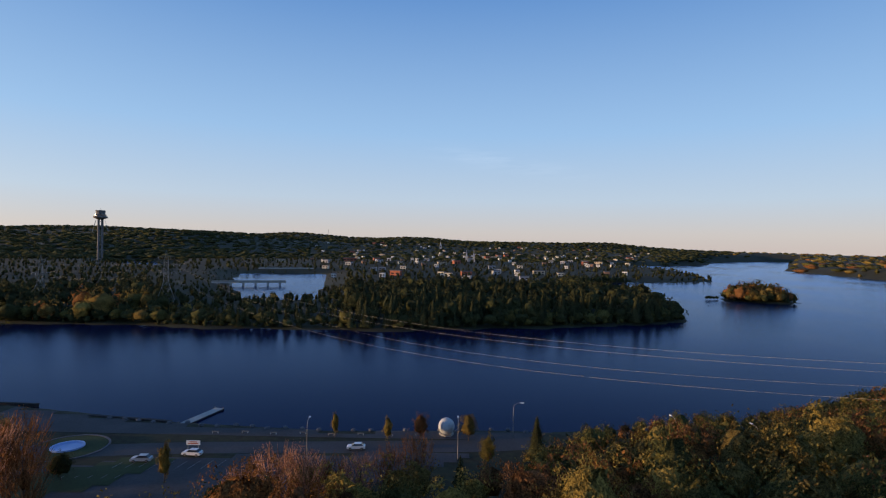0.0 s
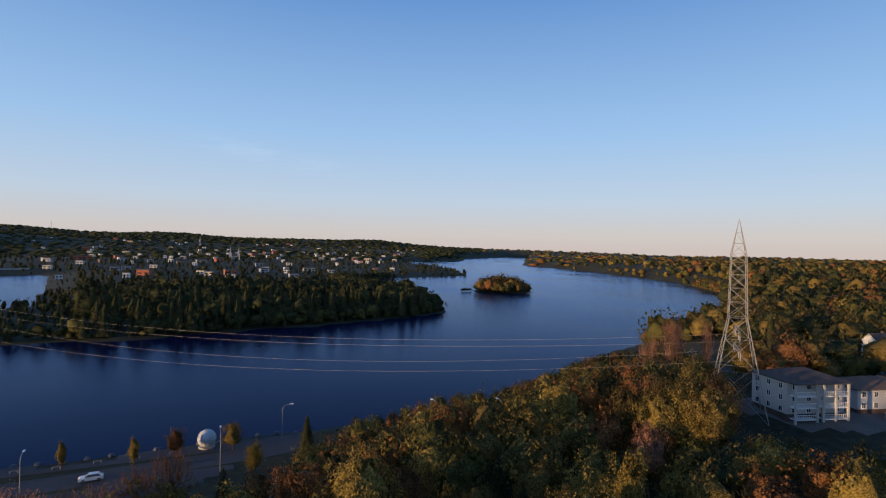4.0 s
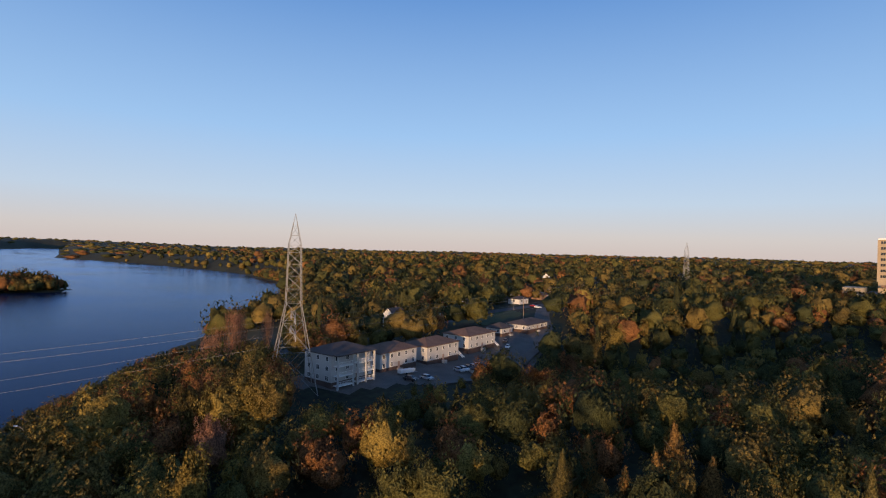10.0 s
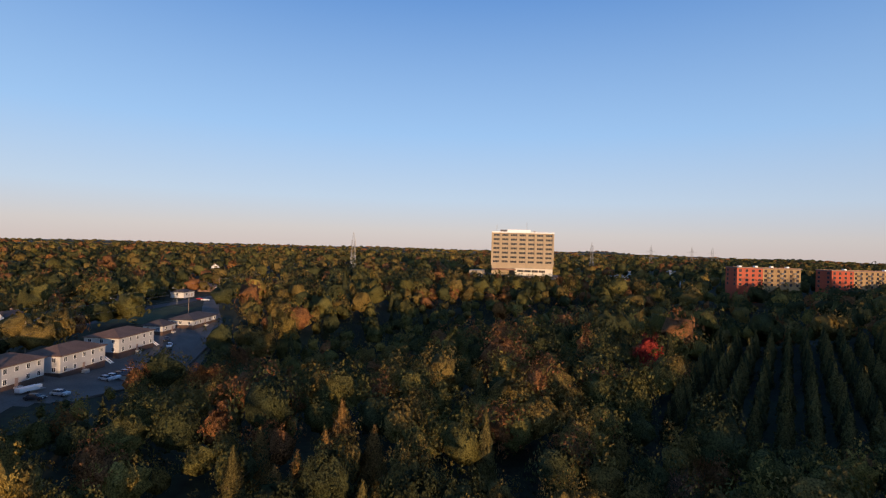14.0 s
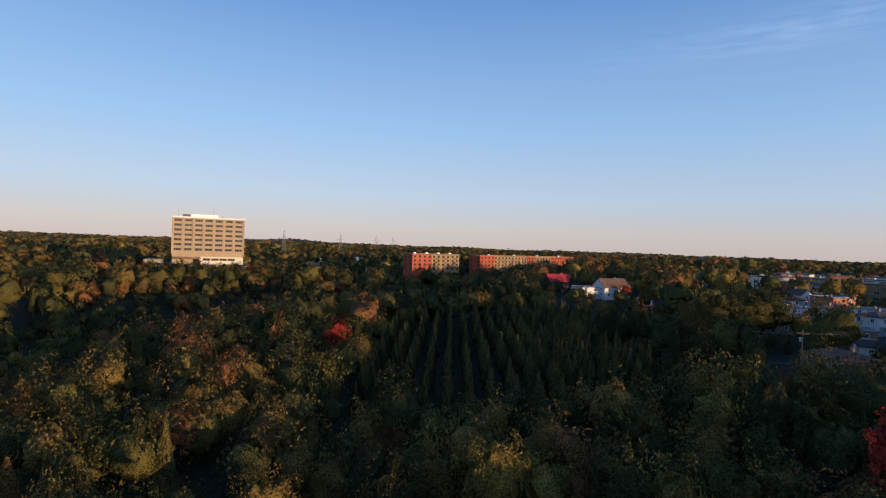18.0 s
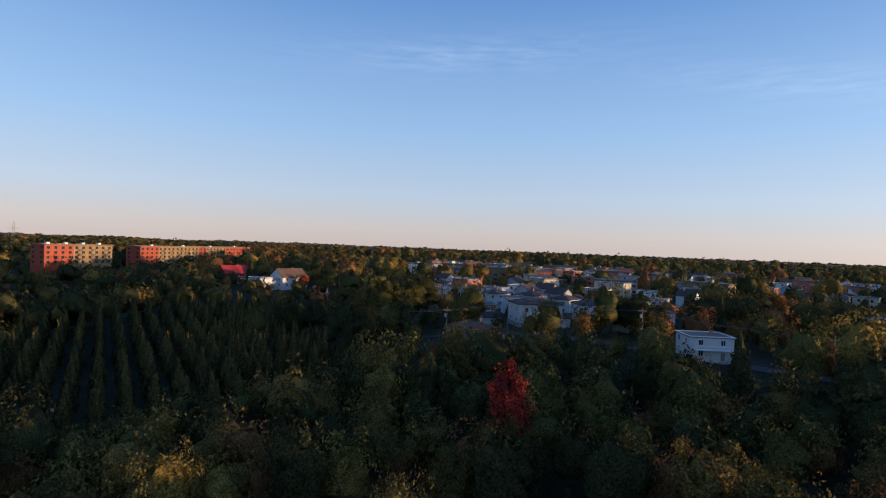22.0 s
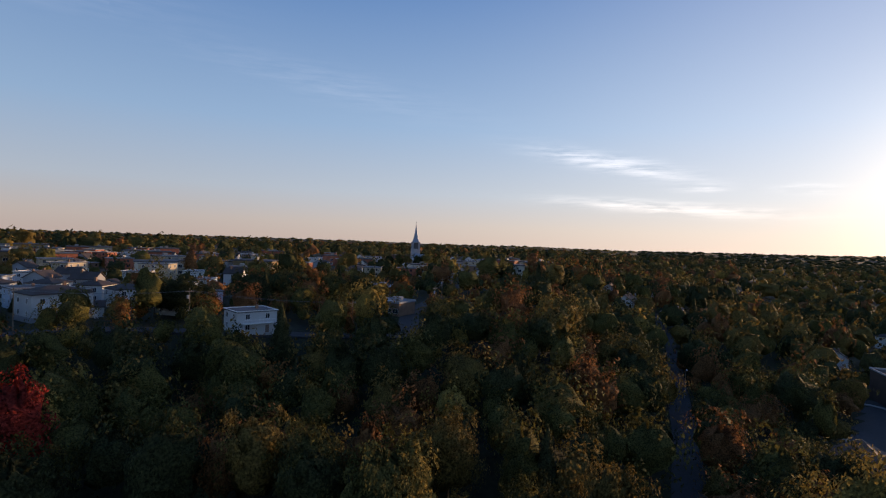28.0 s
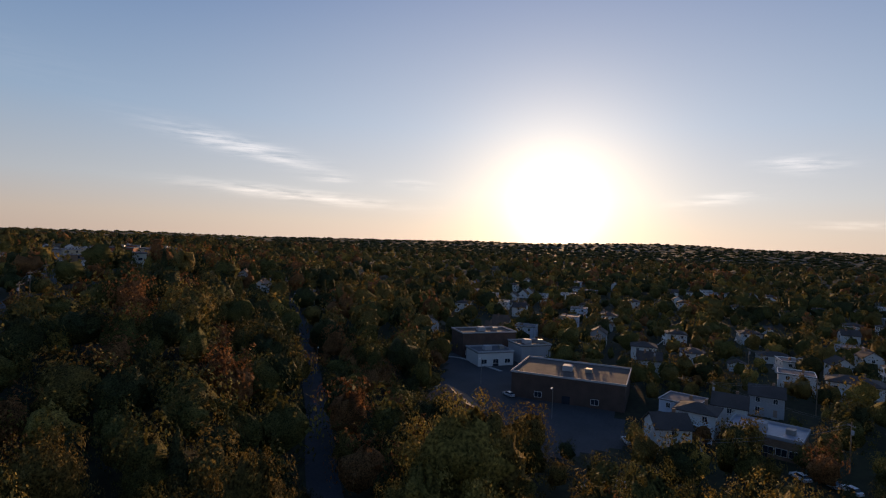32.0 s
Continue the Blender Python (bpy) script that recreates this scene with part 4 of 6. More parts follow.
def build_trailer(at):
    t = thing("boat_trailer", "small white boat on a flat trailer", "trailer", at)
    part("hull", Geo().box(-2.6, -0.9, 0.6, 2.2, 0.9, 1.5).box(2.2, -0.5, 0.8, 3.0, 0.5, 1.5), CAR_PAINT[0], t)
    part("frame", Geo().box(-2.8, -0.8, 0.4, 3.6, 0.8, 0.55), M_STEEL, t)
    for y in (-0.95, 0.95):
        part("wheel", Geo().lathe([(0.1, -0.1), (0.33, -0.1), (0.33, 0.1), (0.1, 0.1)], 12), M_TYRE, t, at=pose(-0.6, y, 0.33, 90, 0, 0))
    return t


place("boat", build_trailer, Matrix.Translation((147.5, 70.5, ground_at(147.5, 70.5) + 0.1)) @ Matrix.Rotation(-0.5, 4, 'Z'))


def build_lamp(at):
    t = thing("street_lamp", "tall steel street lamp with a curved arm", "street lamp", at, "street lamps")
    part("pole", Geo().beam((0, 0, -0.3), (0, 0, 8), 0.2, 0, 8, 0.12), M_STEEL, t)
    part("arm", Geo().tube([(0, 0, 7.9), (0.3, 0, 8.6), (1.0, 0, 9.0), (2.0, 0, 9.1)], 0.06, 5), M_STEEL, t)
    part("head", Geo().box(1.8, -0.16, 9.0, 2.7, 0.16, 9.2), M_TRIM, t)
    return t


def build_pole(at):
    t = thing("utility_pole", "wooden utility pole with a crossarm and transformer", "utility pole", at, "utility poles")
    part("pole", Geo().beam((0, 0, -0.5), (0, 0, 11), 0.32, 0, 8, 0.22), M_WOOD, t)
    part("crossarm", Geo().box(-1.2, -0.06, 10.0, 1.2, 0.06, 10.15), M_WOOD, t)
    part("transformer", Geo().lathe([(0.28, 8.2), (0.3, 8.3), (0.3, 9.1), (0.2, 9.2)], 10, 0, 0.45), M_GREY, t)
    for x in (-1.1, -0.5, 0.5, 1.1):
        part("insulator", Geo().lathe([(0.05, 10.15), (0.07, 10.3), (0.03, 10.4)], 6, 0, x), M_CONCRETE, t)
    return t


for x, y, turn in ((4.2, 124.2, 90), (19, 140, 0), (56, 128, 100), (72, 122, 100), (92, 128, 100), (205, 103, 80), (262, 92, 80), (312, 80, 80), (-30, 122, 90), (-150, -22, 0), (-176, -50, 0), (-120, -36, 30), (-150, -98, 40)):
    place("lamp", build_lamp, Matrix.Translation((x, y, ground_at(x, y))) @ Matrix.Rotation(radians(turn), 4, 'Z'))
POLES = [(190, 92), (226, 101), (282, 67), (371, 70), (430, 55), (34, -152), (18, -166), (-20, -158), (-60, -142), (-108, -176), (-130, -206), (-150, -228), (-172, -252), (-192, -280), (-215, -330), (60, -172),
         (-118, 12), (-145, 45), (-172, 20), (-190, 50), (-215, 5), (-240, 40)]
for x, y in POLES:
    place("pole", build_pole, Matrix.Translation((x, y, ground_at(x, y))) @ Matrix.Rotation(radians(20), 4, 'Z'))
for i, j in ((0, 1), (1, 2), (2, 3), (3, 4), (15, 5), (5, 6), (6, 7), (7, 8), (9, 10), (10, 11), (11, 12), (12, 13), (13, 14), (16, 17), (17, 18), (18, 19), (19, 21)):
    for off in (-1, 1):
        (x0, y0), (x1, y1) = POLES[i], POLES[j]
        cable((x0 + off, y0, ground_at(x0, y0) + 10.3), (x1 + off, y1, ground_at(x1, y1) + 10.3), 0.9, 0.025, "street_wire", "thin overhead street wire between utility poles")

# ---------------------------------------------------------------- waterside park


def build_dock(at):
    t = thing("floating_dock", "grey wooden floating dock reaching into the river", "dock", at)
    for i in range(24):
        part("plank", Geo().box(-1.4, i * 0.66, 0.3, 1.4, i * 0.66 + 0.62, 0.36), M_CONCRETE, t)
    for x in (-1.3, 1.3):
        part("float", Geo().box(x - 0.2, 0, -0.2, x + 0.2, 15.8, 0.3), M_DARK_WOOD, t)
    for yy in (0.3, 15.4):
        for x in (-1.4, 1.4):
            part("pile", Geo().beam((x, yy, -2), (x, yy, 0.9), 0.22, 0, 7), M_WOOD, t)
    return t


build_dock(Matrix.Translation((-70.5, 147.5, WATER + 0.1)) @ Matrix.Rotation(-0.26, 4, 'Z'))


def build_quay(at, n):
    t = thing("quay_wall", "dark timber quay wall along the water's edge", "quay wall", at, "quay walls")
    for i in range(n):
        part("timber", Geo().box(i * 1.5, -0.35, -1.5, i * 1.5 + 1.42, 0.35, 0.9 + 0.08 * math.sin(i * 2.1)), M_DARK_WOOD, t)
    part("cap", Geo().box(0, -0.5, 0.95, n * 1.5, 0.5, 1.15), M_DARK_WOOD, t)
    return t


build_quay(Matrix.Translation((-99, 152.5, WATER)) @ Matrix.Rotation(-0.165, 4, 'Z'), 17)
build_quay(Matrix.Translation((-146, 163.5, WATER)) @ Matrix.Rotation(-0.06, 4, 'Z'), 17)


def build_dome(at):
    t = thing("dome", "white panelled spherical dome on a round base", "dome", at)
    part("base", Geo().lathe([(1.9, -0.4), (1.9, 0.5), (1.7, 0.5)], 16), M_CONCRETE, t)
    rows = [(2.15 * math.sin(a), 2.2 - 2.15 * math.cos(a)) for a in [0.75 + i * 0.29 for i in range(9)]]
    g = Geo()
    for (r0, z0), (r1, z1) in zip(rows, rows[1:]):
        for i in range(14):
            a0, a1 = 2 * math.pi * i / 14 + 0.015, 2 * math.pi * (i + 1) / 14 - 0.015
            g.quad([(r0 * math.cos(a0), r0 * math.sin(a0), z0 + 0.02), (r0 * math.cos(a1), r0 * math.sin(a1), z0 + 0.02), (r1 * math.cos(a1), r1 * math.sin(a1), z1 - 0.02), (r1 * math.cos(a0), r1 * math.sin(a0), z1 - 0.02)])
    part("shell", g, M_WHITE, t)
    part("lining", Geo().lathe([(r * 0.98, z) for r, z in rows], 14), M_CONCRETE, t)
    return t


build_dome(Matrix.Translation((1.7, 141.8, ground_at(1.7, 141.8))))


def build_fountain(at):
    t = thing("fountain_basin", "round pale blue basin set in a ring of grass", "basin", at)
    part("basin", Geo().lathe([(3.5, -0.3), (3.5, 0.55), (3.1, 0.55), (2.9, 0.25), (0.2, 0.22)], 28), M_POOL, t)
    part("grass_ring", Geo().lathe([(8.2, 0.0), (8.0, 0.14), (3.55, 0.16)], 32), M_LAWN, t)
    part("kerb", Geo().lathe([(8.7, -0.3), (8.7, 0.2), (8.25, 0.2), (8.25, 0.0)], 36), M_ROOF_GREY, t)
    return t


build_fountain(Matrix.Translation((-87, 126.3, ground_at(-87, 126.3) + 0.1)))
CLEAR.append((-87, 126, 12))


def build_sign(at):
    t = thing("sign", "white roadside sign panel on two posts", "sign", at)
    part("panel", Geo().box(-1.6, -0.08, 1.6, 1.6, 0.08, 2.6), M_TRIM, t)
    for x in (-1.2, 1.2):
        part("post", Geo().box(x - 0.06, -0.06, -0.3, x + 0.06, 0.06, 1.6), M_STEEL, t)
    part("lettering", Geo().box(-1.2, -0.095, 1.85, 1.2, -0.08, 2.05).box(-0.9, -0.095, 2.2, 0.9, -0.08, 2.4), M_RED, t, "red bars of writing")
    return t


build_sign(Matrix.Translation((-57.5, 126, ground_at(-57.5, 126))))


def build_bench(at):
    t = thing("bench", "plain wooden park bench facing the river", "bench", at, "park benches")
    for i in range(3):
        part("slat", Geo().box(-0.9, -0.25 + i * 0.17, 0.42, 0.9, -0.11 + i * 0.17, 0.47), M_WOOD, t)
    for x in (-0.7, 0.7):
        part("leg", Geo().box(x - 0.05, -0.22, -0.1, x + 0.05, 0.22, 0.42), M_CONCRETE, t)
    return t


for i in range(9):
    x, y = -58 + i * 7.5, 139.5 + (i % 2) * 0.6
    place("bench", build_bench, Matrix.Translation((x, y, ground_at(x, y) + 0.1)))


def build_rock(at):
    t = thing("boulder", "grey boulder on the river bank", "boulder", at, "bank boulders")
    rr = random.Random(4)
    part("stone", Geo().lathe([(0.5, -0.3), (0.75, 0.1), (0.6, 0.5), (0.25, 0.65)], 7), M_ROOF_GREY, t)
    return t


for i in range(26):
    x = -92 + i * 4.6
    y = 146.5 - abs(x + 30) * 0.0 + 2.5 * math.sin(i * 1.7)
    s_ = shore(np.array([x]), np.array([y]))[0]
    y += -(s_ * -1) * 0.9 + (-1.2 if s_ > 0 else 0)
    place("rock", build_rock, Matrix.Translation((x, y, ground_at(x, y))) @ Matrix.Rotation(i * 1.3, 4, 'Z'))

# ---------------------------------------------------------------- the slab tower on the plateau


def build_hospital(at):
    """A long slab block with seven window bands over a low white podium."""
    t = thing("slab_block", "eight-storey beige concrete slab block lit by low sun", "building", at)
    w, d, z0, fl = 47, 15, 10.5, 3.45
    top = z0 + 7 * fl
    part("core", Geo().box(-w / 2, -d / 2 + 0.3, -2, w / 2, d / 2, top + 0.6), M_TAN, t)
    bay = w / 7
    for i in range(8):
        x = -w / 2 + i * bay
        part("pier", Geo().box(x - 0.55, -d / 2 - 0.35, z0 - 1, x + 0.55, -d / 2 + 0.3, top + 0.6), M_TAN, t)
    xs, edge = [-bay / 2 + 0.9], bay - 2.0
    for k in range(4):
        x0 = -bay / 2 + 1.0 + k * edge / 4
        xs += [x0 + 0.03, x0 + edge / 4 - 0.12]
    wmesh = lattice(xs + [bay / 2 - 0.9], [-0.12, 0.0, 1.55, 1.67], lambda i, j: j == 1 and i % 2 == 1, -0.06).mesh("window", [M_TAN, M_GLASS])
    sp = Geo().box(-bay / 2 + 0.55, -0.12, 0, bay / 2 - 0.55, 0.05, 1.3).mesh("spandrel", M_TAN)
    for j in range(7):
        for i in range(7):
            x, z = -w / 2 + (i + 0.5) * bay, z0 + j * fl
            part("spandrel", sp, None, t, at=Matrix.Translation((x, -d / 2 + 0.3, z + 0.1)))
            part("window", wmesh, None, t, at=Matrix.Translation((x, -d / 2 + 0.29, z + 1.6)))
    part("parapet", Geo().box(-w / 2 - 0.4, -d / 2 - 0.5, top + 0.6, w / 2 + 0.4, d / 2 + 0.4, top + 1.5), M_TRIM, t)
    part("penthouse", Geo().box(-12, -3, top + 1.5, 6, 5, top + 3.4), M_TRIM, t)
    part("roof_unit", Geo().box(-w / 2 + 6, -4, top + 1.5, -w / 2 + 11, 0, top + 3.2), M_DARK_STEEL, t)
    part("roof_unit", Geo().box(8, -4, top + 1.5, 10, -1, top + 2.6), M_GREY, t)
    part("mast", Geo().beam((3, 0, top + 1.5), (3, 0, top + 9.5), 0.3), M_STEEL, t)
    part("mast", Geo().beam((-w / 2 + 3, 0, top + 1.5), (-w / 2 + 3, 0, top + 7), 0.3), M_STEEL, t)
    part("podium", Geo().box(-w / 2 - 12, -d / 2 - 9, -6, w / 2 + 6, d / 2 + 6, 2.0), M_CREAM, t, "low pale podium")
    part("podium_roof", Geo().box(-w / 2 - 12.3, -d / 2 - 9.3, 2.0, w / 2 + 6.3, d / 2 + 6.3, 2.5), M_ROOF_GREY, t)
    part("annex", Geo().box(-w / 2 - 17, -d / 2 - 6, -3, -w / 2 - 6, d / 2, 5.4), M_TAN, t)
    part("entrance_roof", Geo().box(-w / 2 + 2, -d / 2 - 9, 6.6, -w / 2 + 19, -d / 2 - 0.4, 7.6), M_BRICK_BROWN, t)
    part("entrance_block", Geo().box(-w / 2 + 18, -d / 2 - 8, 0, w / 2 - 0.5, -d / 2 - 0.4, 8.0), M_CREAM, t)
    for k in range(4):
        part("window", wmesh, None, t, at=Matrix.Translation((-1.0 + k * 5.4, -d / 2 - 8.0, 5.4)))
    return t


x, y = polar(110.05, 432)
build_hospital(Matrix.Translation((x, y, 15.5)) @ Matrix.Rotation(radians(-110 + 0), 4, 'Z'))
for i in range(-3, 4):
    CLEAR.append((x + i * 10 * math.cos(radians(-110)), y + i * 10 * math.sin(radians(-110)), 10.5))

# ---------------------------------------------------------------- the long red and ochre block of flats


def build_flats(at, bays, label):
    """A four-storey range of flats; bays: letters r, o for red and ochre fronts."""
    t = thing("apartment_block", label, "apartment building", at, "long blocks of flats")
    bw, fl, d = 9.2, 3.1, 13
    w = bw * len(bays)
    xs = [-0.99, -0.9, -0.03, 0.03, 0.9, 0.99]
    key = lattice(xs, [-0.09, 0, 1.7, 1.79], lambda i, j: j == 1 and i in (1, 3)).mesh("window", [M_BRICK_BROWN, M_GLASS])
    for i, c in enumerate(bays):
        x = -w / 2 + i * bw
        out = 0.0 if c == "r" else 0.5
        mat = M_RED if c == "r" else M_OCHRE
        sec = part("bay", Geo().box(x, -d / 2 + out, -11, x + bw, d / 2, 4 * fl + 0.4), mat, t, "red panelled front" if c == "r" else "ochre brick front")
        for f in range(4):
            for k in (0.25, 0.75):
                wnd = part("window", key, None, sec, at=Matrix.Translation((x + bw * k, -d / 2 + out, f * fl + 1.0)))
        if c == "o":
            for f in range(1, 4):
                part("balcony", Geo().box(x + bw / 2 - 1.1, -d / 2 - 0.8, f * fl - 0.1, x + bw / 2 + 1.1, -d / 2 + 0.5, f * fl).box(x + bw / 2 - 1.1, -d / 2 - 0.8, f * fl, x + bw / 2 + 1.1, -d / 2 - 0.74, f * fl + 1.0), M_DARK_STEEL, t)
    g, e = flat_roof(w, d, 4 * fl + 0.4, 0.4, 0.7)
    part("roof", g, M_ROOF_GREY, t)
    part("parapet", e, M_BRICK_BROWN, t)
    for k in range(4):
        xx = -w / 2 + w * (k + 0.5) / 4
        part("roof_vent", Geo().box(xx - 1, -1, 4 * fl + 0.6, xx + 1, 1, 4 * fl + 2.0), M_TRIM, t)
    for fl_ in range(4):
        for k in (-0.3, 0.3):
            part("window", key, None, t, at=Matrix.Translation((-w / 2, d * k, fl_ * fl + 1.0)) @ Matrix.Rotation(-math.pi / 2, 4, 'Z'))
    return t


def flats_between(b0, d0, b1, d1, bays, z, label):
    (x0, y0), (x1, y1) = polar(b0, d0), polar(b1, d1)
    ang = math.atan2(y1 - y0, x1 - x0)
    m = Matrix.Translation(((x0 + x1) / 2, (y0 + y1) / 2, z)) @ Matrix.Rotation(ang, 4, 'Z')
    # the fronts look towards the slope
    t = build_flats(m, bays, label)
    k = max(2, int(math.hypot(x1 - x0, y1 - y0) / 10))
    for i in range(k + 1):
        CLEAR.append((x0 + (x1 - x0) * i / k, y0 + (y1 - y0) * i / k, 12))
    return t


flats_between(129.25, 420, 135.3, 452, "rrooo", 17.0, "four-storey red and ochre block of flats with a flat roof")
flats_between(136.0, 462, 147.1, 585, "rrooooorooorrrr", 16.5, "long four-storey red and ochre block of flats")

# ---------------------------------------------------------------- houses on the edge of the plantation
HOUSE_KINDS["red_house"] = dict(name="house", label="white house with a bright red metal roof", w=14, d=10, floors=2, roof="gable", wall=M_RED, roof_mat=M_ROOF_RED, rise=4.0, win=(1.6, 1.6), gallery=True)
HOUSE_KINDS["barn_white"] = dict(name="house", label="tall white gabled house with a brown roof", w=16, d=11, floors=2, roof="gable", wall=M_WHITE, roof_mat=M_ROOF_BROWN, rise=4.2)
for kind, x, y, turn in (("bungalow_white", 222, 131, -15), ("gable_white", 240, 122, -20), ("bungalow_white", 258, 112, -12)):
    put_house(kind, x, y, turn, group="houses behind the street")
for kind, b, d, turn in (("red_house", 145.6, 325, 55), ("duplex_white", 148.4, 295, 60), ("barn_white", 150.9, 300, 62), ("shed", 154.0, 285, 60)):
    x, y = polar(b, d)
    put_house(kind, x, y, turn - 180 + 5, group="houses beyond the plantation")
    for k in range(1, 4):
        CLEAR.append((x - 9.5 * k, y - 1.5 * k, 7))

# ---------------------------------------------------------------- the upper town
HOUSE_KINDS["big_white"] = dict(name="house", label="large white three-level house with outside stairs", w=15, d=11, floors=2, roof="hip", wall=M_WHITE, roof_mat=M_ROOF, rise=2.0, fh=3.3, low=M_GREY, gallery=True)
for kind, x, y, turn in (("bungalow", 28, -160, 158), ("big_white", 11, -185, 205), ("hip_white", -7, -205, 200), ("duplex_white", -35, -154, 190), ("shed", 2, -186, 180), ("shed", 26, -184, 20), ("duplex_brown", 32, -196, 200), ("block_blue", 20, -214, 200),
                         ("triplex", 20, -330, 190), ("triplex_red", -8, -345, 190), ("triplex", -40, -390, 190), ("block_blue", -29, -200, 200), ("block_blue", -52, -222, 200), ("hip_white", -62, -232, 200)):
    put_house(kind, x, y, turn)

GRID = 209.0
FLAT_SHOPS = []


def grid_town(seed, us, vs, kinds, accept, jitter=2.0, turn0=0.0, group="town houses"):
    """Houses in rows along streets that run away from the slope."""
    rng = random.Random(seed)
    a = radians(GRID)
    ux, uy = math.sin(a), math.cos(a)
    vx, vy = uy, -ux
    for u in us:
        for v in vs:
            x = ux * u + vx * v + rng.uniform(-jitter, jitter)
            y = uy * u + vy * v + rng.uniform(-jitter, jitter)
            d, b = math.hypot(x, y), math.degrees(math.atan2(x, y)) % 360
            if not accept(b, d, rng):
                continue
            if any((x - tx) ** 2 + (y - ty) ** 2 < (r + 7) ** 2 for tx, ty, r in TAKEN):
                continue
            if any((x - px) ** 2 + (y - py) ** 2 < (w + 7) ** 2 for P, w in STRIPS for px, py in P[::2]):
                continue
            put_house(rng.choice(kinds), x, y, 90 - GRID + turn0 + rng.choice((0, 180, 90)) + rng.uniform(-3, 3), group=group, clear=9.0)


grid_town(11, range(170, 640, 21), range(-260, 330, 17),
          ["duplex_brown", "duplex_white", "duplex_white", "triplex", "triplex_red", "gable_white", "hip_white", "block_blue", "bungalow", "gable_grey", "shed", "hip_white"],
          lambda b, d, r: 165 < b < 224 and (178 if b < 192 else 330) < d < 620 and r.random() < (0.8 if d < 300 else 0.34))

for b, d, w, wall, label in ((205.6, 262, 22, M_BRICK_BROWN, "long low brown shop with a flat pale roof beside the street"), (207.2, 205, 12, M_BRICK_BROWN, "small brown brick house beside the street"), (212.6, 420, 26, M_GREY, "low grey hall with a flat roof among trees"), (216.4, 450, 20, M_WHITE, "low white hall with a flat roof among trees")):
    x, y = polar(b, d)
    FLAT_SHOPS.append((x, y, 119 - 180, w, wall, label))

# ---- the church


def build_church(at):
    t = thing("church", "stone church with a tall pale pointed steeple", "church", at)
    part("nave", Geo().box(-8, 0, -1, 8, 34, 11), M_GREY, t)
    part("nave_roof", gable_roof(34, 16, 11, 7), M_ROOF_BLUE, t, at=Matrix.Translation((0, 17, 0)) @ Matrix.Rotation(math.pi / 2, 4, 'Z'))
    part("tower", Geo().box(-3.6, -6, -1, 3.6, 1.2, 22), M_GREY, t)
    g = Geo()
    for sx in (-1, 1):
        for sy in (-1, 1):
            g.box(sx * 2.9 - 0.5, -2.4 + sy * 2.9 - 0.5, 22, sx * 2.9 + 0.5, -2.4 + sy * 2.9 + 0.5, 27.5)
    part("belfry", g.box(-3.4, -5.8, 27.5, 3.4, 1.0, 28.2), M_GREY, t)
    part("belfry_core", Geo().box(-1.8, -4.2, 22, 1.8, -0.6, 27.5), M_DARK_STEEL, t)
    part("spire", Geo().lathe([(3.4, 28.2), (2.2, 31), (1.2, 36), (0.15, 44)], 8, 0, 0, -2.4), M_ROOF_BLUE, t)
    part("cross", Geo().beam((0, -2.4, 44), (0, -2.4, 46), 0.2).beam((-0.6, -2.4, 45.2), (0.6, -2.4, 45.2), 0.16), M_STEEL, t)
    for i in range(5):
        for s in (-1, 1):
            part("window", Geo().box(s * 8.0 - 0.06, 4 + i * 6, 3, s * 8.0 + 0.06, 6 + i * 6, 8), M_GLASS, t)
    part("door", Geo().box(-1.3, -6.08, 0, 1.3, -6, 3.6), M_DOOR, t)
    return t


x, y = polar(209.35, 480)
build_church(Matrix.Translation((x, y, 9.0)) @ Matrix.Rotation(radians(-29 + 10), 4, 'Z'))
CLEAR.append((x, y, 16))
TAKEN.append((x, y, 20))

# ---------------------------------------------------------------- the lower town


def build_hall(at, label, w, d, h, wall, roof_mat, windows=6):
    """A flat-roofed commercial hall."""
    t = thing("commercial_building", label, "building", at, "commercial buildings")
    part("wall", Geo().box(-w / 2, -d / 2, -1.5, w / 2, d / 2, h), wall, t)
    g, e = flat_roof(w, d, h, 0.3, 0.8)
    part("roof", g, roof_mat, t)
    part("parapet", e, M_GREY, t)
    for side, ln, off in ((0, w, d / 2), (2, w, d / 2)):
        for i in range(windows):
            u = -ln / 2 + ln * (i + 0.5) / windows
            add_window(t, u, -off if side == 0 else off, 1.0, side, 2.2, 1.6)
    part("roof_unit", Geo().box(-3, -2, h + 0.25, 0, 1, h + 1.9), M_GREY, t)
    part("roof_unit", Geo().box(4, -1, h + 0.25, 6, 1, h + 1.5), M_STEEL, t)
    part("door", Geo().box(-1.2, -d / 2 - 0.06, 0, 1.2, -d / 2, 2.4), M_GLASS, t)
    return t


def put_hall(x, y, turn, **k):
    build_hall(Matrix.Translation((x, y, ground_at(x, y))) @ Matrix.Rotation(radians(turn), 4, 'Z'), **k)
    r = math.hypot(k["w"], k["d"]) / 2
    TAKEN.append((x, y, r))
    CLEAR.append((x, y, r + 3))


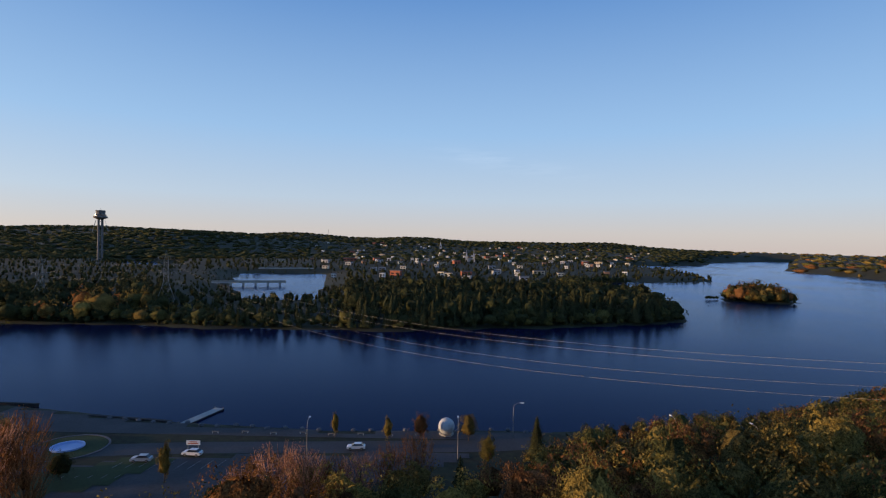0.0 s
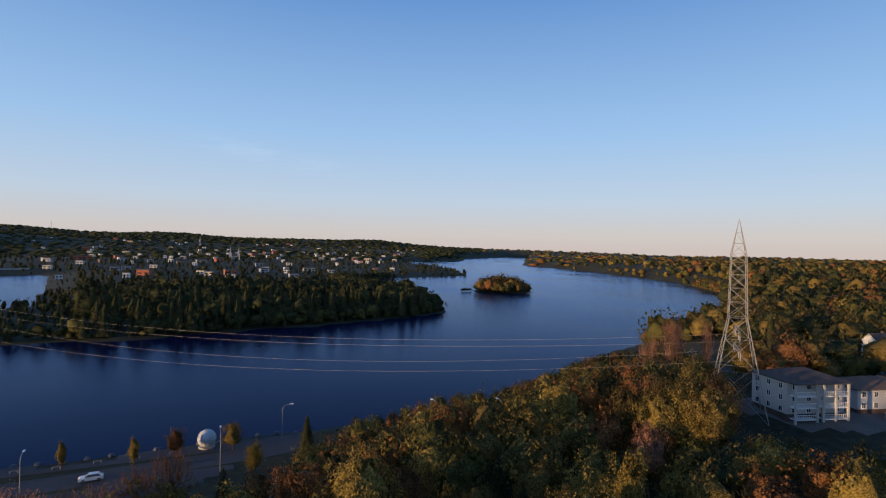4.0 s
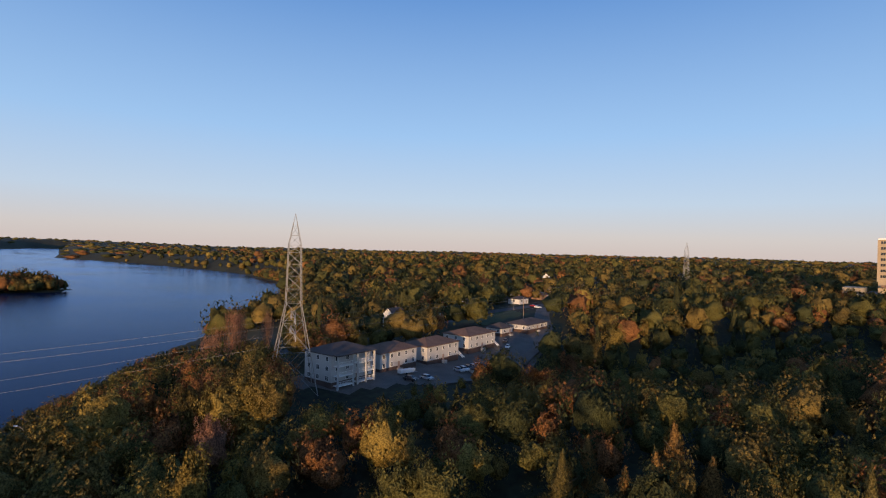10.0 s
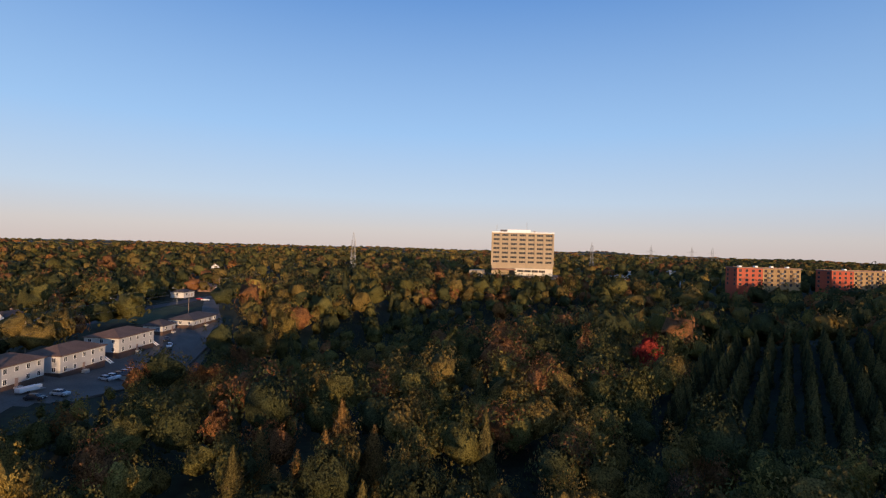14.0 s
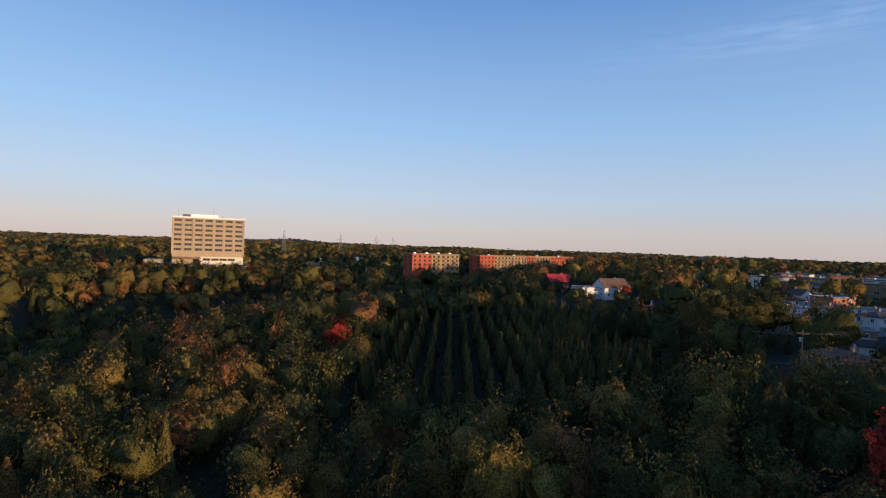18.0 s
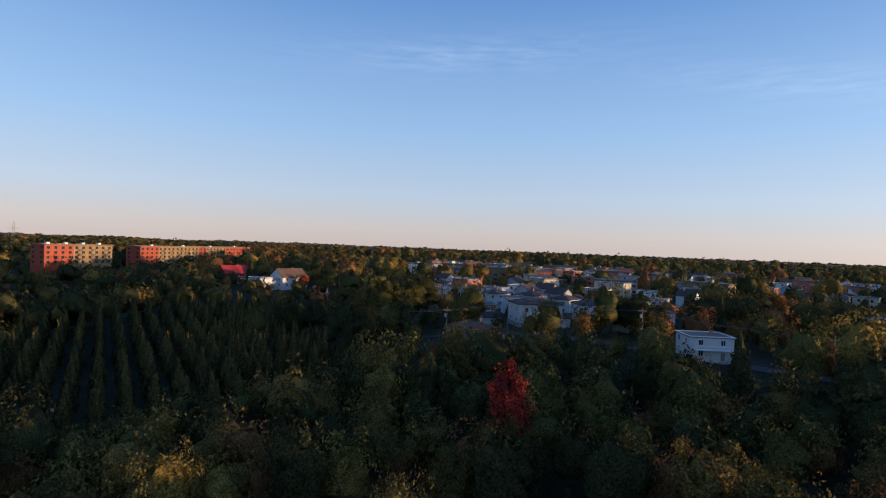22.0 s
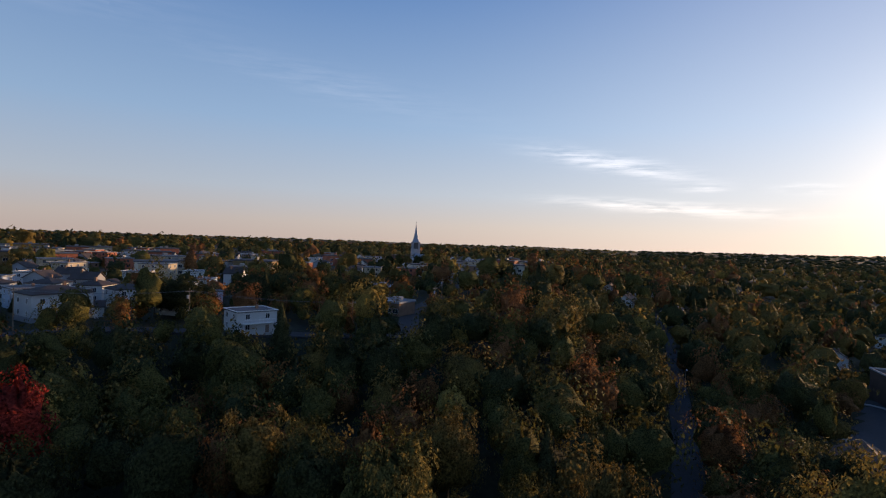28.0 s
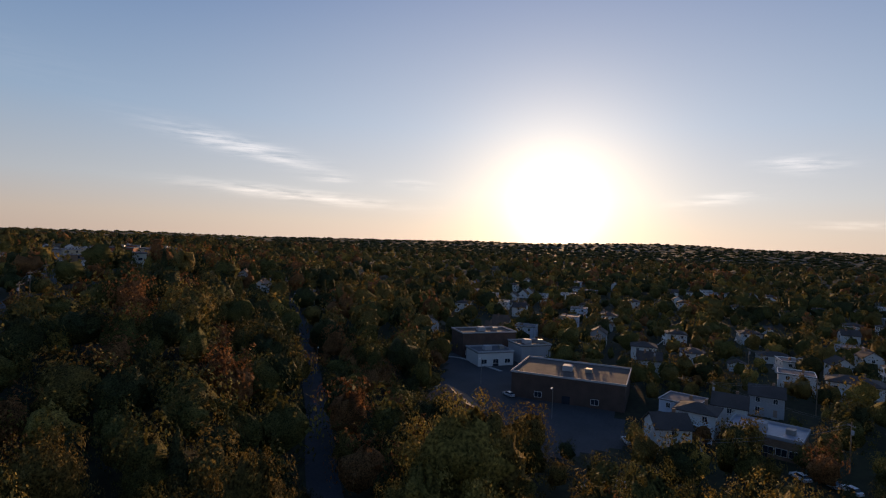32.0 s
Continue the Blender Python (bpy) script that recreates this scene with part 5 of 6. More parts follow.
for x, y, turn, w, wall, label in FLAT_SHOPS:
    put_hall(x, y, turn, label=label, w=w, d=11, h=4.6, wall=wall, roof_mat=M_ROOF_BLUE, windows=4)
put_hall(-178, -20, 88, label="large dark brick building with a flat roof and rooftop units", w=34, d=24, h=7.5, wall=M_DARK_BRICK, roof_mat=M_ROOF, windows=2)
put_hall(-208, -56, 130, label="white single-storey building with a flat roof", w=15, d=12, h=5.0, wall=M_WHITE, roof_mat=M_ROOF_GREY, windows=3)
put_hall(-219.5, -42.5, 130, label="pale grey building with a dark flat roof", w=13, d=12, h=7.0, wall=M_GREY, roof_mat=M_ROOF, windows=3)
put_hall(-223, -63, 130, label="taller brown brick building behind a white one", w=24, d=13, h=9.5, wall=M_DARK_BRICK, roof_mat=M_ROOF, windows=5)
put_hall(-152, 30, 70, label="wide building with a pale metal flat roof", w=16, d=12, h=4.6, wall=M_BRICK_BROWN, roof_mat=M_ROOF_BLUE)
HOUSE_KINDS["lodge"] = dict(name="house", label="low house with a broad rust brown roof", w=18, d=12, floors=1, roof="gable", wall=M_BRICK_BROWN, roof_mat=M_ROOF_BROWN, rise=3.0)
for kind, x, y, turn in (("lodge", -140, -47, 35), ("gable_white", -141, 7, 110), ("shed", -156, 8, 70), ("hip_white", -158, 15, 75), ("gable_white", -168, 24, 80), ("block_blue", -166, 12, 70), ("gable_grey", -185, 36, 80),
                         ("duplex_white", -222, 52, 80), ("big_white", -212, 66, 75), ("hip_white", -240, -70, 70)):
    put_house(kind, x, y, turn, group="lower town houses")
GRID = 268.0
grid_town(23, range(150, 640, 24), range(-260, 330, 18),
          ["gable_white", "gable_grey", "duplex_white", "hip_white", "bungalow_white", "gable_brown", "block_blue", "duplex_brown", "shed"],
          lambda b, d, r: (252 if d > 230 else 268) < b < 318 and 150 < d < 620 and r.random() < (0.5 if d < 330 else 0.25), group="lower town houses")
# low pale sheds behind the wood
for b, d, w in ((119.6, 540, 14), (121.4, 600, 18), (126.3, 500, 12), (124.6, 620, 16)):
    x, y = polar(b, d)
    put_hall(x, y, 40 - b, label="low white shed with a flat roof among trees", w=w, d=9, h=5.5, wall=M_WHITE, roof_mat=M_ROOF_GREY, windows=2)
# a few roofs on the wooded spur between the two towns
for kind, b, d in (("barn_white", 231.2, 290), ("gable_white", 229.5, 330), ("duplex_white", 232.8, 345), ("hip_white", 235.5, 300), ("duplex_brown", 227.5, 360), ("bungalow_white", 243, 420), ("gable_white", 248.5, 270)):
    x, y = polar(b, d)
    put_house(kind, x, y, 30, group="houses on the spur")

# ---------------------------------------------------------------- the city across the river


def build_far_block(at, w, d, h, wall, label, single=False):
    t = thing("city_building", label, "building", at, "city across the river")
    part("wall", Geo().box(-w / 2, -d / 2, -4, w / 2, d / 2, h), wall, t)
    part("roof", Geo().box(-w / 2 - 0.4, -d / 2 - 0.4, h, w / 2 + 0.4, d / 2 + 0.4, h + 0.8), M_ROOF_GREY, t)
    n = max(2, int(w / 6))
    fl = max(1, int(h / 3.6))
    if single:
        key = window_mesh(2.2, 1.6)[2]
        for f in range(fl):
            for i in range(n):
                part("window", key, None, t, at=Matrix.Translation((-w / 2 + w * (i + 0.5) / n, -d / 2, f * 3.4 + 1.1)))
        return t
    g = Geo()
    for f in range(fl):
        for i in range(n):
            x = -w / 2 + w * (i + 0.2) / n
            g.box(x, -d / 2 - 0.1, f * 3.4 + 1, x + w / n * 0.6, -d / 2, f * 3.4 + 2.7)
    part("glazing", g, M_GLASS, t)["kind"] = "stuff"
    return t


FAR_KINDS = [(26, 16, 9, M_GREY, "distant pale grey building among trees"), (34, 18, 12, M_BRICK_RED, "distant red brick building"), (22, 14, 8, M_CREAM, "distant cream building among trees"),
             (18, 12, 7, M_BRICK_BROWN, "distant brown building among trees"), (16, 12, 9, M_WHITE, "distant white house above the trees"), (40, 16, 8, M_BRICK_BEIGE, "distant long beige building")]


CITY = []


def put_far(k, b, d, z=None, turn=0):
    x, y = polar(b, d)
    w, dd, h, wall, label = FAR_KINDS[k]
    z = ground_at(x, y) if z is None else z
    z -= 1.5
    place(("far", k), lambda at: build_far_block(at, w * 0.5, dd * 0.5, h * 0.5 + 3.5, wall, label), Matrix.Translation((x, y, z)) @ Matrix.Rotation(radians(-b + turn), 4, 'Z'))
    CLEAR.append((x, y, w * 0.3 + 4))



# flat-roofed blocks of the upper town, their west fronts in the last sun
TOWN_BLOCKS = [(20, 12, 8.5, M_CREAM, "cream flat-roofed town block"), (16, 12, 9, M_BRICK_RED, "red brick flat-roofed town block"), (30, 13, 8, M_WHITE, "long white flat-roofed town block"),
               (18, 12, 8, M_BRICK_BEIGE, "beige brick flat-roofed town block"), (24, 14, 9.5, M_OCHRE, "ochre brick flat-roofed town block"), (14, 11, 8, M_GREY, "grey flat-roofed town house")]


def build_town_block(at, w, d, h, wall, label):
    t = build_far_block(at, w, d, h, wall, label, True)
    tagged(t, label, "building", "flat-roofed town blocks")
    t.name = "town_block"
    n = max(2, int(d / 4))
    key = window_mesh(1.4, 1.5)[2]
    for f in range(2):
        for i in range(n):
            part("window", key, None, t, at=Matrix.Translation((w / 2, -d / 2 + d * (i + 0.5) / n, f * 3.4 + 1.2)) @ Matrix.Rotation(math.pi / 2, 4, 'Z'))
    part("roof_unit", Geo().box(-2.2, -1.5, h + 0.8, 0.4, 1.0, h + 2.1), M_STEEL, t)
    return t


rt = random.Random(47)
placed = 0
for i in range(400):
    b, d = rt.uniform(164, 224), rt.uniform(270, 600)
    if b > 194 and d < 360:
        continue
    x, y = polar(b, d)
    k = rt.randrange(6)
    w, dd, h, wall, label = TOWN_BLOCKS[k]
    if placed > 48 or any((x - tx) ** 2 + (y - ty) ** 2 < (r + w * 0.6) ** 2 for tx, ty, r in TAKEN) or any((x - px) ** 2 + (y - py) ** 2 < (q + 9) ** 2 for P, q in STRIPS for px, py in P[::2]):
        continue
    placed += 1
    at = Matrix.Translation((x, y, ground_at(x, y))) @ Matrix.Rotation(radians(-b + rt.choice((0, 0, 20, -20)) + rt.uniform(-4, 4)), 4, 'Z')
    place(("town", k), lambda m: build_town_block(m, w, dd, h, wall, label), at)
    TAKEN.append((x, y, w * 0.6))
    CLEAR.append((x, y, w * 0.5 + 2))


rc = random.Random(31)
for i in range(170):
    b = rc.uniform(-14, 21)
    d = 780 + 2100 * rc.random() ** 1.25
    x, y = polar(b, d)
    if shore(np.array([x]), np.array([y]))[0] > 25 and all((x - cx) ** 2 + (y - cy) ** 2 > 500 for cx, cy in CITY):
        CITY.append((x, y))
        put_far(rc.choice((0, 0, 2, 2, 3, 4, 4, 4, 5, 1)), b % 360, d, None, rc.uniform(-35, 35))
for k, b, d in ((1, 349.9, 1340), (1, 350.6, 1345), (0, 352.7, 975), (0, 353.6, 985), (5, 343.3, 1270), (4, 348.6, 838), (5, 8.1, 2180), (0, 11.3, 1440), (5, 323.3, 2100)):
    put_far(k, b, d)


def build_twin_church(at):
    t = thing("church", "distant stone church with two slim spires", "church", at)
    part("nave", Geo().box(-10, 0, -3, 10, 40, 16), M_CONCRETE, t)
    for s in (-1, 1):
        part("tower", Geo().box(s * 13 - 4, -4, -3, s * 13 + 4, 4, 24), M_CONCRETE, t)
        part("spire", Geo().lathe([(4, 24), (1.6, 34), (0.2, 46)], 8, 0, s * 13, 0), M_ROOF_BLUE, t)
    return t


x, y = polar(2.9, 1400)
build_twin_church(Matrix.Translation((x, y, -1)) @ Matrix.Rotation(-0.05, 4, 'Z') @ Matrix.Scale(0.72, 4))
x, y = polar(359.75, 2600)
build_church(Matrix.Translation((x, y, 8)) @ Matrix.Scale(1.4, 4))


def build_bridge(at, length, deck):
    t = thing("bridge", "long low bridge across the inlet", "bridge", at, "bridges")
    part("deck", Geo().box(-length / 2, -4, deck, length / 2, 4, deck + 1.6), M_CONCRETE, t)
    for i in range(6):
        x = -length / 2 + length * (i + 0.5) / 6
        part("pier", Geo().box(x - 1.2, -3.5, -3, x + 1.2, 3.5, deck), M_CONCRETE, t)
    for s in (-1, 1):
        part("railing", Geo().box(-length / 2, s * 3.9 - 0.1, deck + 1.6, length / 2, s * 3.9 + 0.1, deck + 2.7), M_STEEL, t)
    return t


build_bridge(Matrix.Translation((-232, 650, WATER)) @ Matrix.Rotation(0.3, 4, 'Z'), 84, 3.5)
build_bridge(Matrix.Translation((-285, 985, WATER)) @ Matrix.Rotation(0.28, 4, 'Z'), 96, 6)
x, y = polar(348.0, 4000)
tagged(part("radio_mast", Geo().beam((x, y, ground_at(x, y)), (x, y, ground_at(x, y) + 48), 2.0), M_STEEL), "slim radio mast on a far hill", "mast")

# ---------------------------------------------------------------- trees


def unit(V):
    return V / (np.linalg.norm(V, axis=1)[:, None] + 1e-9)


def sprays(rng, P, F, size, soft, upright=1.0, long=1.1):
    """Small four-cornered leaf sprays at the places P that face about F and point up; soft: the normals they are shaded with."""
    F = unit(F + rng.normal(0, 0.2, P.shape))
    A = np.array([0, 0, upright]) + F * 0.5 + rng.normal(0, 0.42, P.shape)
    A = unit(A - F * (F * A).sum(1)[:, None] * 0.75)
    B = unit(np.cross(A, F))
    s = size * rng.uniform(0.55, 1.35, (len(P), 1))
    a, b = A * s * long, B * s * 0.58
    V = np.stack([P - a, P + b - F * s * 0.15, P + a, P - b - F * s * 0.15], 1).reshape(-1, 3)
    return V, np.arange(4 * len(P)).reshape(-1, 4), np.repeat(unit(unit(soft) + rng.normal(0, 0.26, P.shape)), 4, 0)


def leafy_crown(seed, tufts, leaves, size, wide=0.4, low=0.12, rows=9, cols=12, core=0.68, bulges=9):
    """Crown of a broad-leaved tree of height 1: an uneven dome, rough with upright leaf tufts that break its outline."""
    rng = np.random.default_rng(seed)
    mid = low + (1 - low) * 0.4
    lean = rng.uniform(-0.12, 0.12, 2) * wide
    knob = rng.normal(0, 1, (bulges, 3))
    knob[:, 2] = np.abs(knob[:, 2]) * 0.9 - 0.2
    knob = unit(knob)
    amp = rng.uniform(0.1, 0.34, bulges)

    def at(N, k):
        r = (0.98 + (amp * np.exp(8 * (N @ knob.T - 1))).max(axis=1)) * k
        P = N * r[:, None] * np.array([wide, wide, 1.0])
        P[:, 2] = mid + np.where(N[:, 2] < 0, P[:, 2] * (mid - low), P[:, 2] * (1 - mid))
        P[:, :2] += lean * np.clip(P[:, 2:], 0, 1)
        return P
    th = np.linspace(0.1, 2.5, rows + 1)
    G = np.array([(math.sin(a) * math.cos((c + 0.5 * (j % 2)) * 6.2832 / cols), math.sin(a) * math.sin((c + 0.5 * (j % 2)) * 6.2832 / cols), math.cos(a)) for j, a in enumerate(th) for c in range(cols)])
    Vs = [at(G, core * rng.uniform(0.72, 1.2, len(G)))]
    Qs = [np.array([(j * cols + c, (j + 1) * cols + c, (j + 1) * cols + (c + 1) % cols, j * cols + (c + 1) % cols) for j in range(rows) for c in range(cols)])]
    Ns = [unit(G + rng.normal(0, 0.35, G.shape))]
    D = rng.normal(0, 1, (tufts, 3))
    D[:, 2] += 0.45
    D = unit(D)
    C = at(D, rng.uniform(0.55, 0.97, tufts))
    big = wide * rng.uniform(0.6, 1.4, tufts) * 1.75 / tufts ** 0.5
    of = rng.integers(0, tufts, leaves)
    N = unit(rng.normal(0, 1, (leaves, 3)) + D[of] * 0.5 + np.array([0, 0, 0.35]))
    P = C[of] + N * np.array([1, 1, 1.55]) * (big[of] * (0.3 + 0.62 * rng.uniform(0, 1, leaves) ** 0.6))[:, None]
    V, Q, S = sprays(rng, P, unit(N * 0.6 + D[of] * 0.65 + np.array([0, 0, 0.1])), size, unit(N * 0.6 + D[of] * 0.65 + np.array([0, 0, 0.1])))
    V = np.vstack(Vs + [V])
    V[:, 2] *= 1.0 / np.percentile(V[:, 2], 99.7)
    return V, np.vstack(Qs + [Q + len(G)]), np.vstack(Ns + [S])


def spruce_crown(seed, leaves, size, wide=0.2, tiers=11):
    """Crown of a conifer of height 1: ragged tiers of boughs round a tapered core."""
    rng = np.random.default_rng(seed)
    z = np.clip(1 - np.sqrt(rng.uniform(0, 0.9, leaves)), 0.05, 0.99)
    a = rng.uniform(0, 6.283, leaves)
    saw = (z * tiers + 0.35 * np.sin(a * 3 + seed)) % 1.0
    lobed = 1 + 0.16 * np.sin(a * 5 + z * 40)
    r = wide * (1.0 - z) ** 0.9 * (1.12 - 0.42 * saw) * rng.uniform(0.72, 1.1, leaves) * lobed + 0.004
    P = np.stack([r * np.cos(a), r * np.sin(a), z], -1)
    out = np.stack([np.cos(a), np.sin(a), np.full(leaves, 0.45)], -1)
    V, Q, S = sprays(rng, P, unit(out), size, unit(out), 0.9, 1.3)
    cols, rows = 7, 7
    G = np.array([(math.cos(c * 6.2832 / cols + 0.4 * j), math.sin(c * 6.2832 / cols + 0.4 * j), 0.0) for j in range(rows + 1) for c in range(cols)])
    t = np.repeat(np.arange(rows + 1) / rows, cols)
    K = G * ((wide * 0.74 * (1 - t) ** 0.95 + 0.004) * rng.uniform(0.82, 1.15, len(t)))[:, None]
    K[:, 2] = 0.05 + 0.92 * t
    KQ = np.array([(j * cols + c, j * cols + (c + 1) % cols, (j + 1) * cols + (c + 1) % cols, (j + 1) * cols + c) for j in range(rows) for c in range(cols)])
    return np.vstack([K, V]), np.vstack([KQ, Q + len(K)]), np.vstack([unit(G + np.array([0, 0, 0.4])), S])


def twig_crown(seed, twigs, wide=0.3):
    """A nearly bare crown: long thin upright twigs that fan out, with few leaves."""
    rng = np.random.default_rng(seed)
    a, t = rng.uniform(0, 6.283, twigs), rng.uniform(0.15, 0.85, twigs)
    r = wide * np.sqrt(rng.uniform(0, 1, twigs)) * np.sin(np.clip(t * 2.6, 0, 2.5))
    P = np.stack([r * np.cos(a), r * np.sin(a), t], -1)
    out = np.stack([np.cos(a), np.sin(a), np.full(twigs, 0.3)], -1)
    N = unit(out + rng.normal(0, 0.6, (twigs, 3)) * np.array([1, 1, 0.2]))
    A = np.stack([np.cos(a) * 0.35, np.sin(a) * 0.35, np.ones(twigs)], -1) + rng.normal(0, 0.12, (twigs, 3))
    B = unit(np.cross(A, N))
    ln = rng.uniform(0.05, 0.13, (twigs, 1))
    V = np.stack([P - A * ln, P + B * ln * 0.035, P + A * ln, P - B * ln * 0.035], 1).reshape(-1, 3)
    return V, np.arange(4 * twigs).reshape(-1, 4), np.repeat(unit(out), 4, 0)


def bare_crown(seed, twigs, leaves, wide):
    """Fine upright twigs with the last thin leaves among them."""
    V, Q, N = twig_crown(seed, twigs, wide)
    V2, Q2, N2 = leafy_crown(seed + 1, 30, leaves, 0.008, wide * 0.9, 0.1, 2, 4, 0.3)
    return np.vstack([V, V2]), np.vstack([Q, Q2 + len(V)]), np.vstack([N, N2])


def trunk_geo(seed, top=0.75, thick=0.028, limbs=5):
    rng = random.Random(seed)
    g = Geo()
    lean = (rng.uniform(-0.03, 0.03), rng.uniform(-0.03, 0.03))
    g.beam((0, 0, -0.05), (lean[0], lean[1], top * 0.45), thick * 1.3, 0, 7, thick)
    g.beam((lean[0], lean[1], top * 0.45), (lean[0] * 1.5, lean[1] * 2, top), thick, 0, 6, thick * 0.3)
    for i in range(limbs):
        a, z = i * 2.4 + rng.random(), top * rng.uniform(0.35, 0.75)
        l = rng.uniform(0.12, 0.24)
        g.beam((lean[0], lean[1], z), (lean[0] + l * math.cos(a), lean[1] + l * math.sin(a), z + l * 0.9), thick * 0.5, 0, 5, thick * 0.15)
    return g


# crowns by distance
NEAR_CROWNS = {
    "broad": [leafy_crown(s, n, 2900, 0.0116, w) for s, n, w in ((1, 46, 0.34), (2, 58, 0.38), (3, 38, 0.30), (4, 52, 0.36))],
    "slim": [leafy_crown(s, 34, 1900, 0.0112, 0.22, 0.08) for s in (11, 12)],
    "spruce": [spruce_crown(s, 2000, 0.0125, w) for s, w in ((21, 0.29), (22, 0.35))],
    "twig": [bare_crown(s, 700, 1300, 0.32) for s in (31, 32)]}
MID_CROWNS = {
    "broad": [leafy_crown(s, n, 470, 0.0255, w, 0.1, 5, 7, 0.66) for s, n, w in ((41, 22, 0.37), (42, 28, 0.41), (43, 18, 0.33), (44, 24, 0.38))],
    "slim": [leafy_crown(s, 18, 340, 0.0225, 0.24, 0.08, 5, 7, 0.66) for s in (51, 52)],
    "spruce": [spruce_crown(s, 300, 0.028, 0.25, 8) for s in (61, 62)],
    "twig": [twig_crown(s, 260, 0.34) for s in (71, 72)]}
BACK_CROWNS = {
    "broad": [leafy_crown(s, n, 100, 0.046, w, 0.08, 4, 6, 0.72, 6) for s, n, w in ((101, 11, 0.42), (102, 13, 0.46), (103, 9, 0.38))],
    "slim": [leafy_crown(s, 8, 74, 0.04, 0.26, 0.08, 4, 6, 0.72, 5) for s in (111,)],
    "spruce": [spruce_crown(s, 60, 0.052, 0.23, 6) for s in (121, 122)]}
FAR_CROWNS = {
    "broad": [leafy_crown(s, 5, 16, 0.095, 0.48, 0.0, 3, 5, 0.82, 4) for s in (81, 82, 83)],
    "spruce": [leafy_crown(91, 5, 10, 0.07, 0.25, 0.0, 3, 4, 0.9, 3)]}
RIM_CROWNS = {"broad": [leafy_crown(s, 2, 2, 0.16, 0.95, 0.0, 2, 5, 0.95, 3) for s in (95, 96, 97)]}

LABELS = {0: "dark green leafy tree in dense woodland", 1: "green leafy tree in early autumn", 2: "olive green tree turning to autumn",
          3: "yellow-green leafy tree catching low sun", 4: "brown autumn tree with thinning leaves", 5: "orange autumn maple tree",
          6: "bright red autumn maple tree", 7: "nearly bare pinkish autumn tree with upright twigs", 8: "dark green spruce tree", 9: "spruce tree with needles coloured lighter as if sunlit", 10: "golden brown larch tree in autumn"}
NAMES = {0: "leafy_tree", 1: "leafy_tree", 2: "leafy_tree", 3: "leafy_tree", 4: "autumn_tree", 5: "maple_tree", 6: "maple_tree", 7: "bare_tree", 8: "spruce_tree", 9: "spruce_tree", 10: "larch_tree"}
_tree_mesh = {}


def near_tree(x, y, h, mi, shape="broad", var=0, turn=0.0, wide=1.0, z=None):
    """A tree of its own with trunk and crown."""
    key = (shape, var, mi)
    if key not in _tree_mesh:
        V, Q, N = NEAR_CROWNS[shape][var % len(NEAR_CROWNS[shape])]
        _tree_mesh[key] = big_mesh("crown", V * 12, Q, [LEAVES[mi]], normals=N)
    tk = ("trunk", var % 3)
    if tk not in _tree_mesh:
        _tree_mesh[tk] = trunk_geo(var % 3).mesh("trunk", M_BARK)
    m = Matrix.Translation((x, y, ground_at(x, y) if z is None else z)) @ Matrix.Rotation(turn, 4, 'Z')
    t = thing(NAMES[mi], LABELS[mi], "tree", m, "trees of the wooded slope")
    s = Matrix.Diagonal((h * wide / 12, h * wide / 12, h / 12, 1))
    part("trunk", _tree_mesh[tk], None, t, at=Matrix.Diagonal((h, h, h, 1)))
    part("crown", _tree_mesh[key], None, t, at=s)
    CLEAR.append((x, y, 2.5))
    return t


def woods(name, label, spots, crowns):
    """Many trees joined into one object. spots: x, y, z, height, width factor, turn, material, shape."""
    by = {}
    rng = random.Random(7)
    for s in spots:
        sh = s[7] if s[7] in crowns else "broad"
        by.setdefault((sh, rng.randrange(len(crowns[sh]))), []).append(s)
    Vs, Qs, Ns, Ms, k = [], [], [], [], 0
    for (sh, i), rows in by.items():
        V, Q, N = crowns[sh][i]
        A = np.array([r[:7] for r in rows], float)
        c, s = np.cos(A[:, 5])[:, None], np.sin(A[:, 5])[:, None]
        w = (A[:, 3] * A[:, 4])[:, None]
        X = (V[None, :, 0] * c - V[None, :, 1] * s) * w + A[:, 0:1]
        Y = (V[None, :, 0] * s + V[None, :, 1] * c) * w + A[:, 1:2]
        Z = V[None, :, 2] * A[:, 3:4] + A[:, 2:3]
        Vs.append(np.stack([X, Y, Z], -1).reshape(-1, 3))
        Qs.append((Q[None] + (np.arange(len(rows)) * len(V))[:, None, None]).reshape(-1, 4) + k)
        Ns.append(np.stack([N[None, :, 0] * c - N[None, :, 1] * s, N[None, :, 0] * s + N[None, :, 1] * c, np.broadcast_to(N[None, :, 2], (len(rows), len(N)))], -1).reshape(-1, 3))
        Ms.append(np.repeat(A[:, 6].astype(int), len(Q)))
        k += len(V) * len(rows)
    me = big_mesh(name, np.vstack(Vs), np.vstack(Qs), LEAVES, np.concatenate(Ms), normals=np.vstack(Ns))
    return tagged(new(name, me), label, "trees", kind="stuff")


def free(X, Y, margin=0.0):
    """Which places are clear of roads, houses and water."""
    ok = shore(X, Y) > 1.5
    order = np.argsort(X)
    xs = X[order]
    rounds = [(x, y, r + margin) for x, y, r in CLEAR] + [(x, y, w + 2.8 + margin) for P, w in STRIPS for x, y in P]
    for x, y, r in rounds:
        k = order[np.searchsorted(xs, x - r):np.searchsorted(xs, x + r)]
        if len(k):
            ok[k] &= (X[k] - x) ** 2 + (Y[k] - y) ** 2 > r * r
    return ok


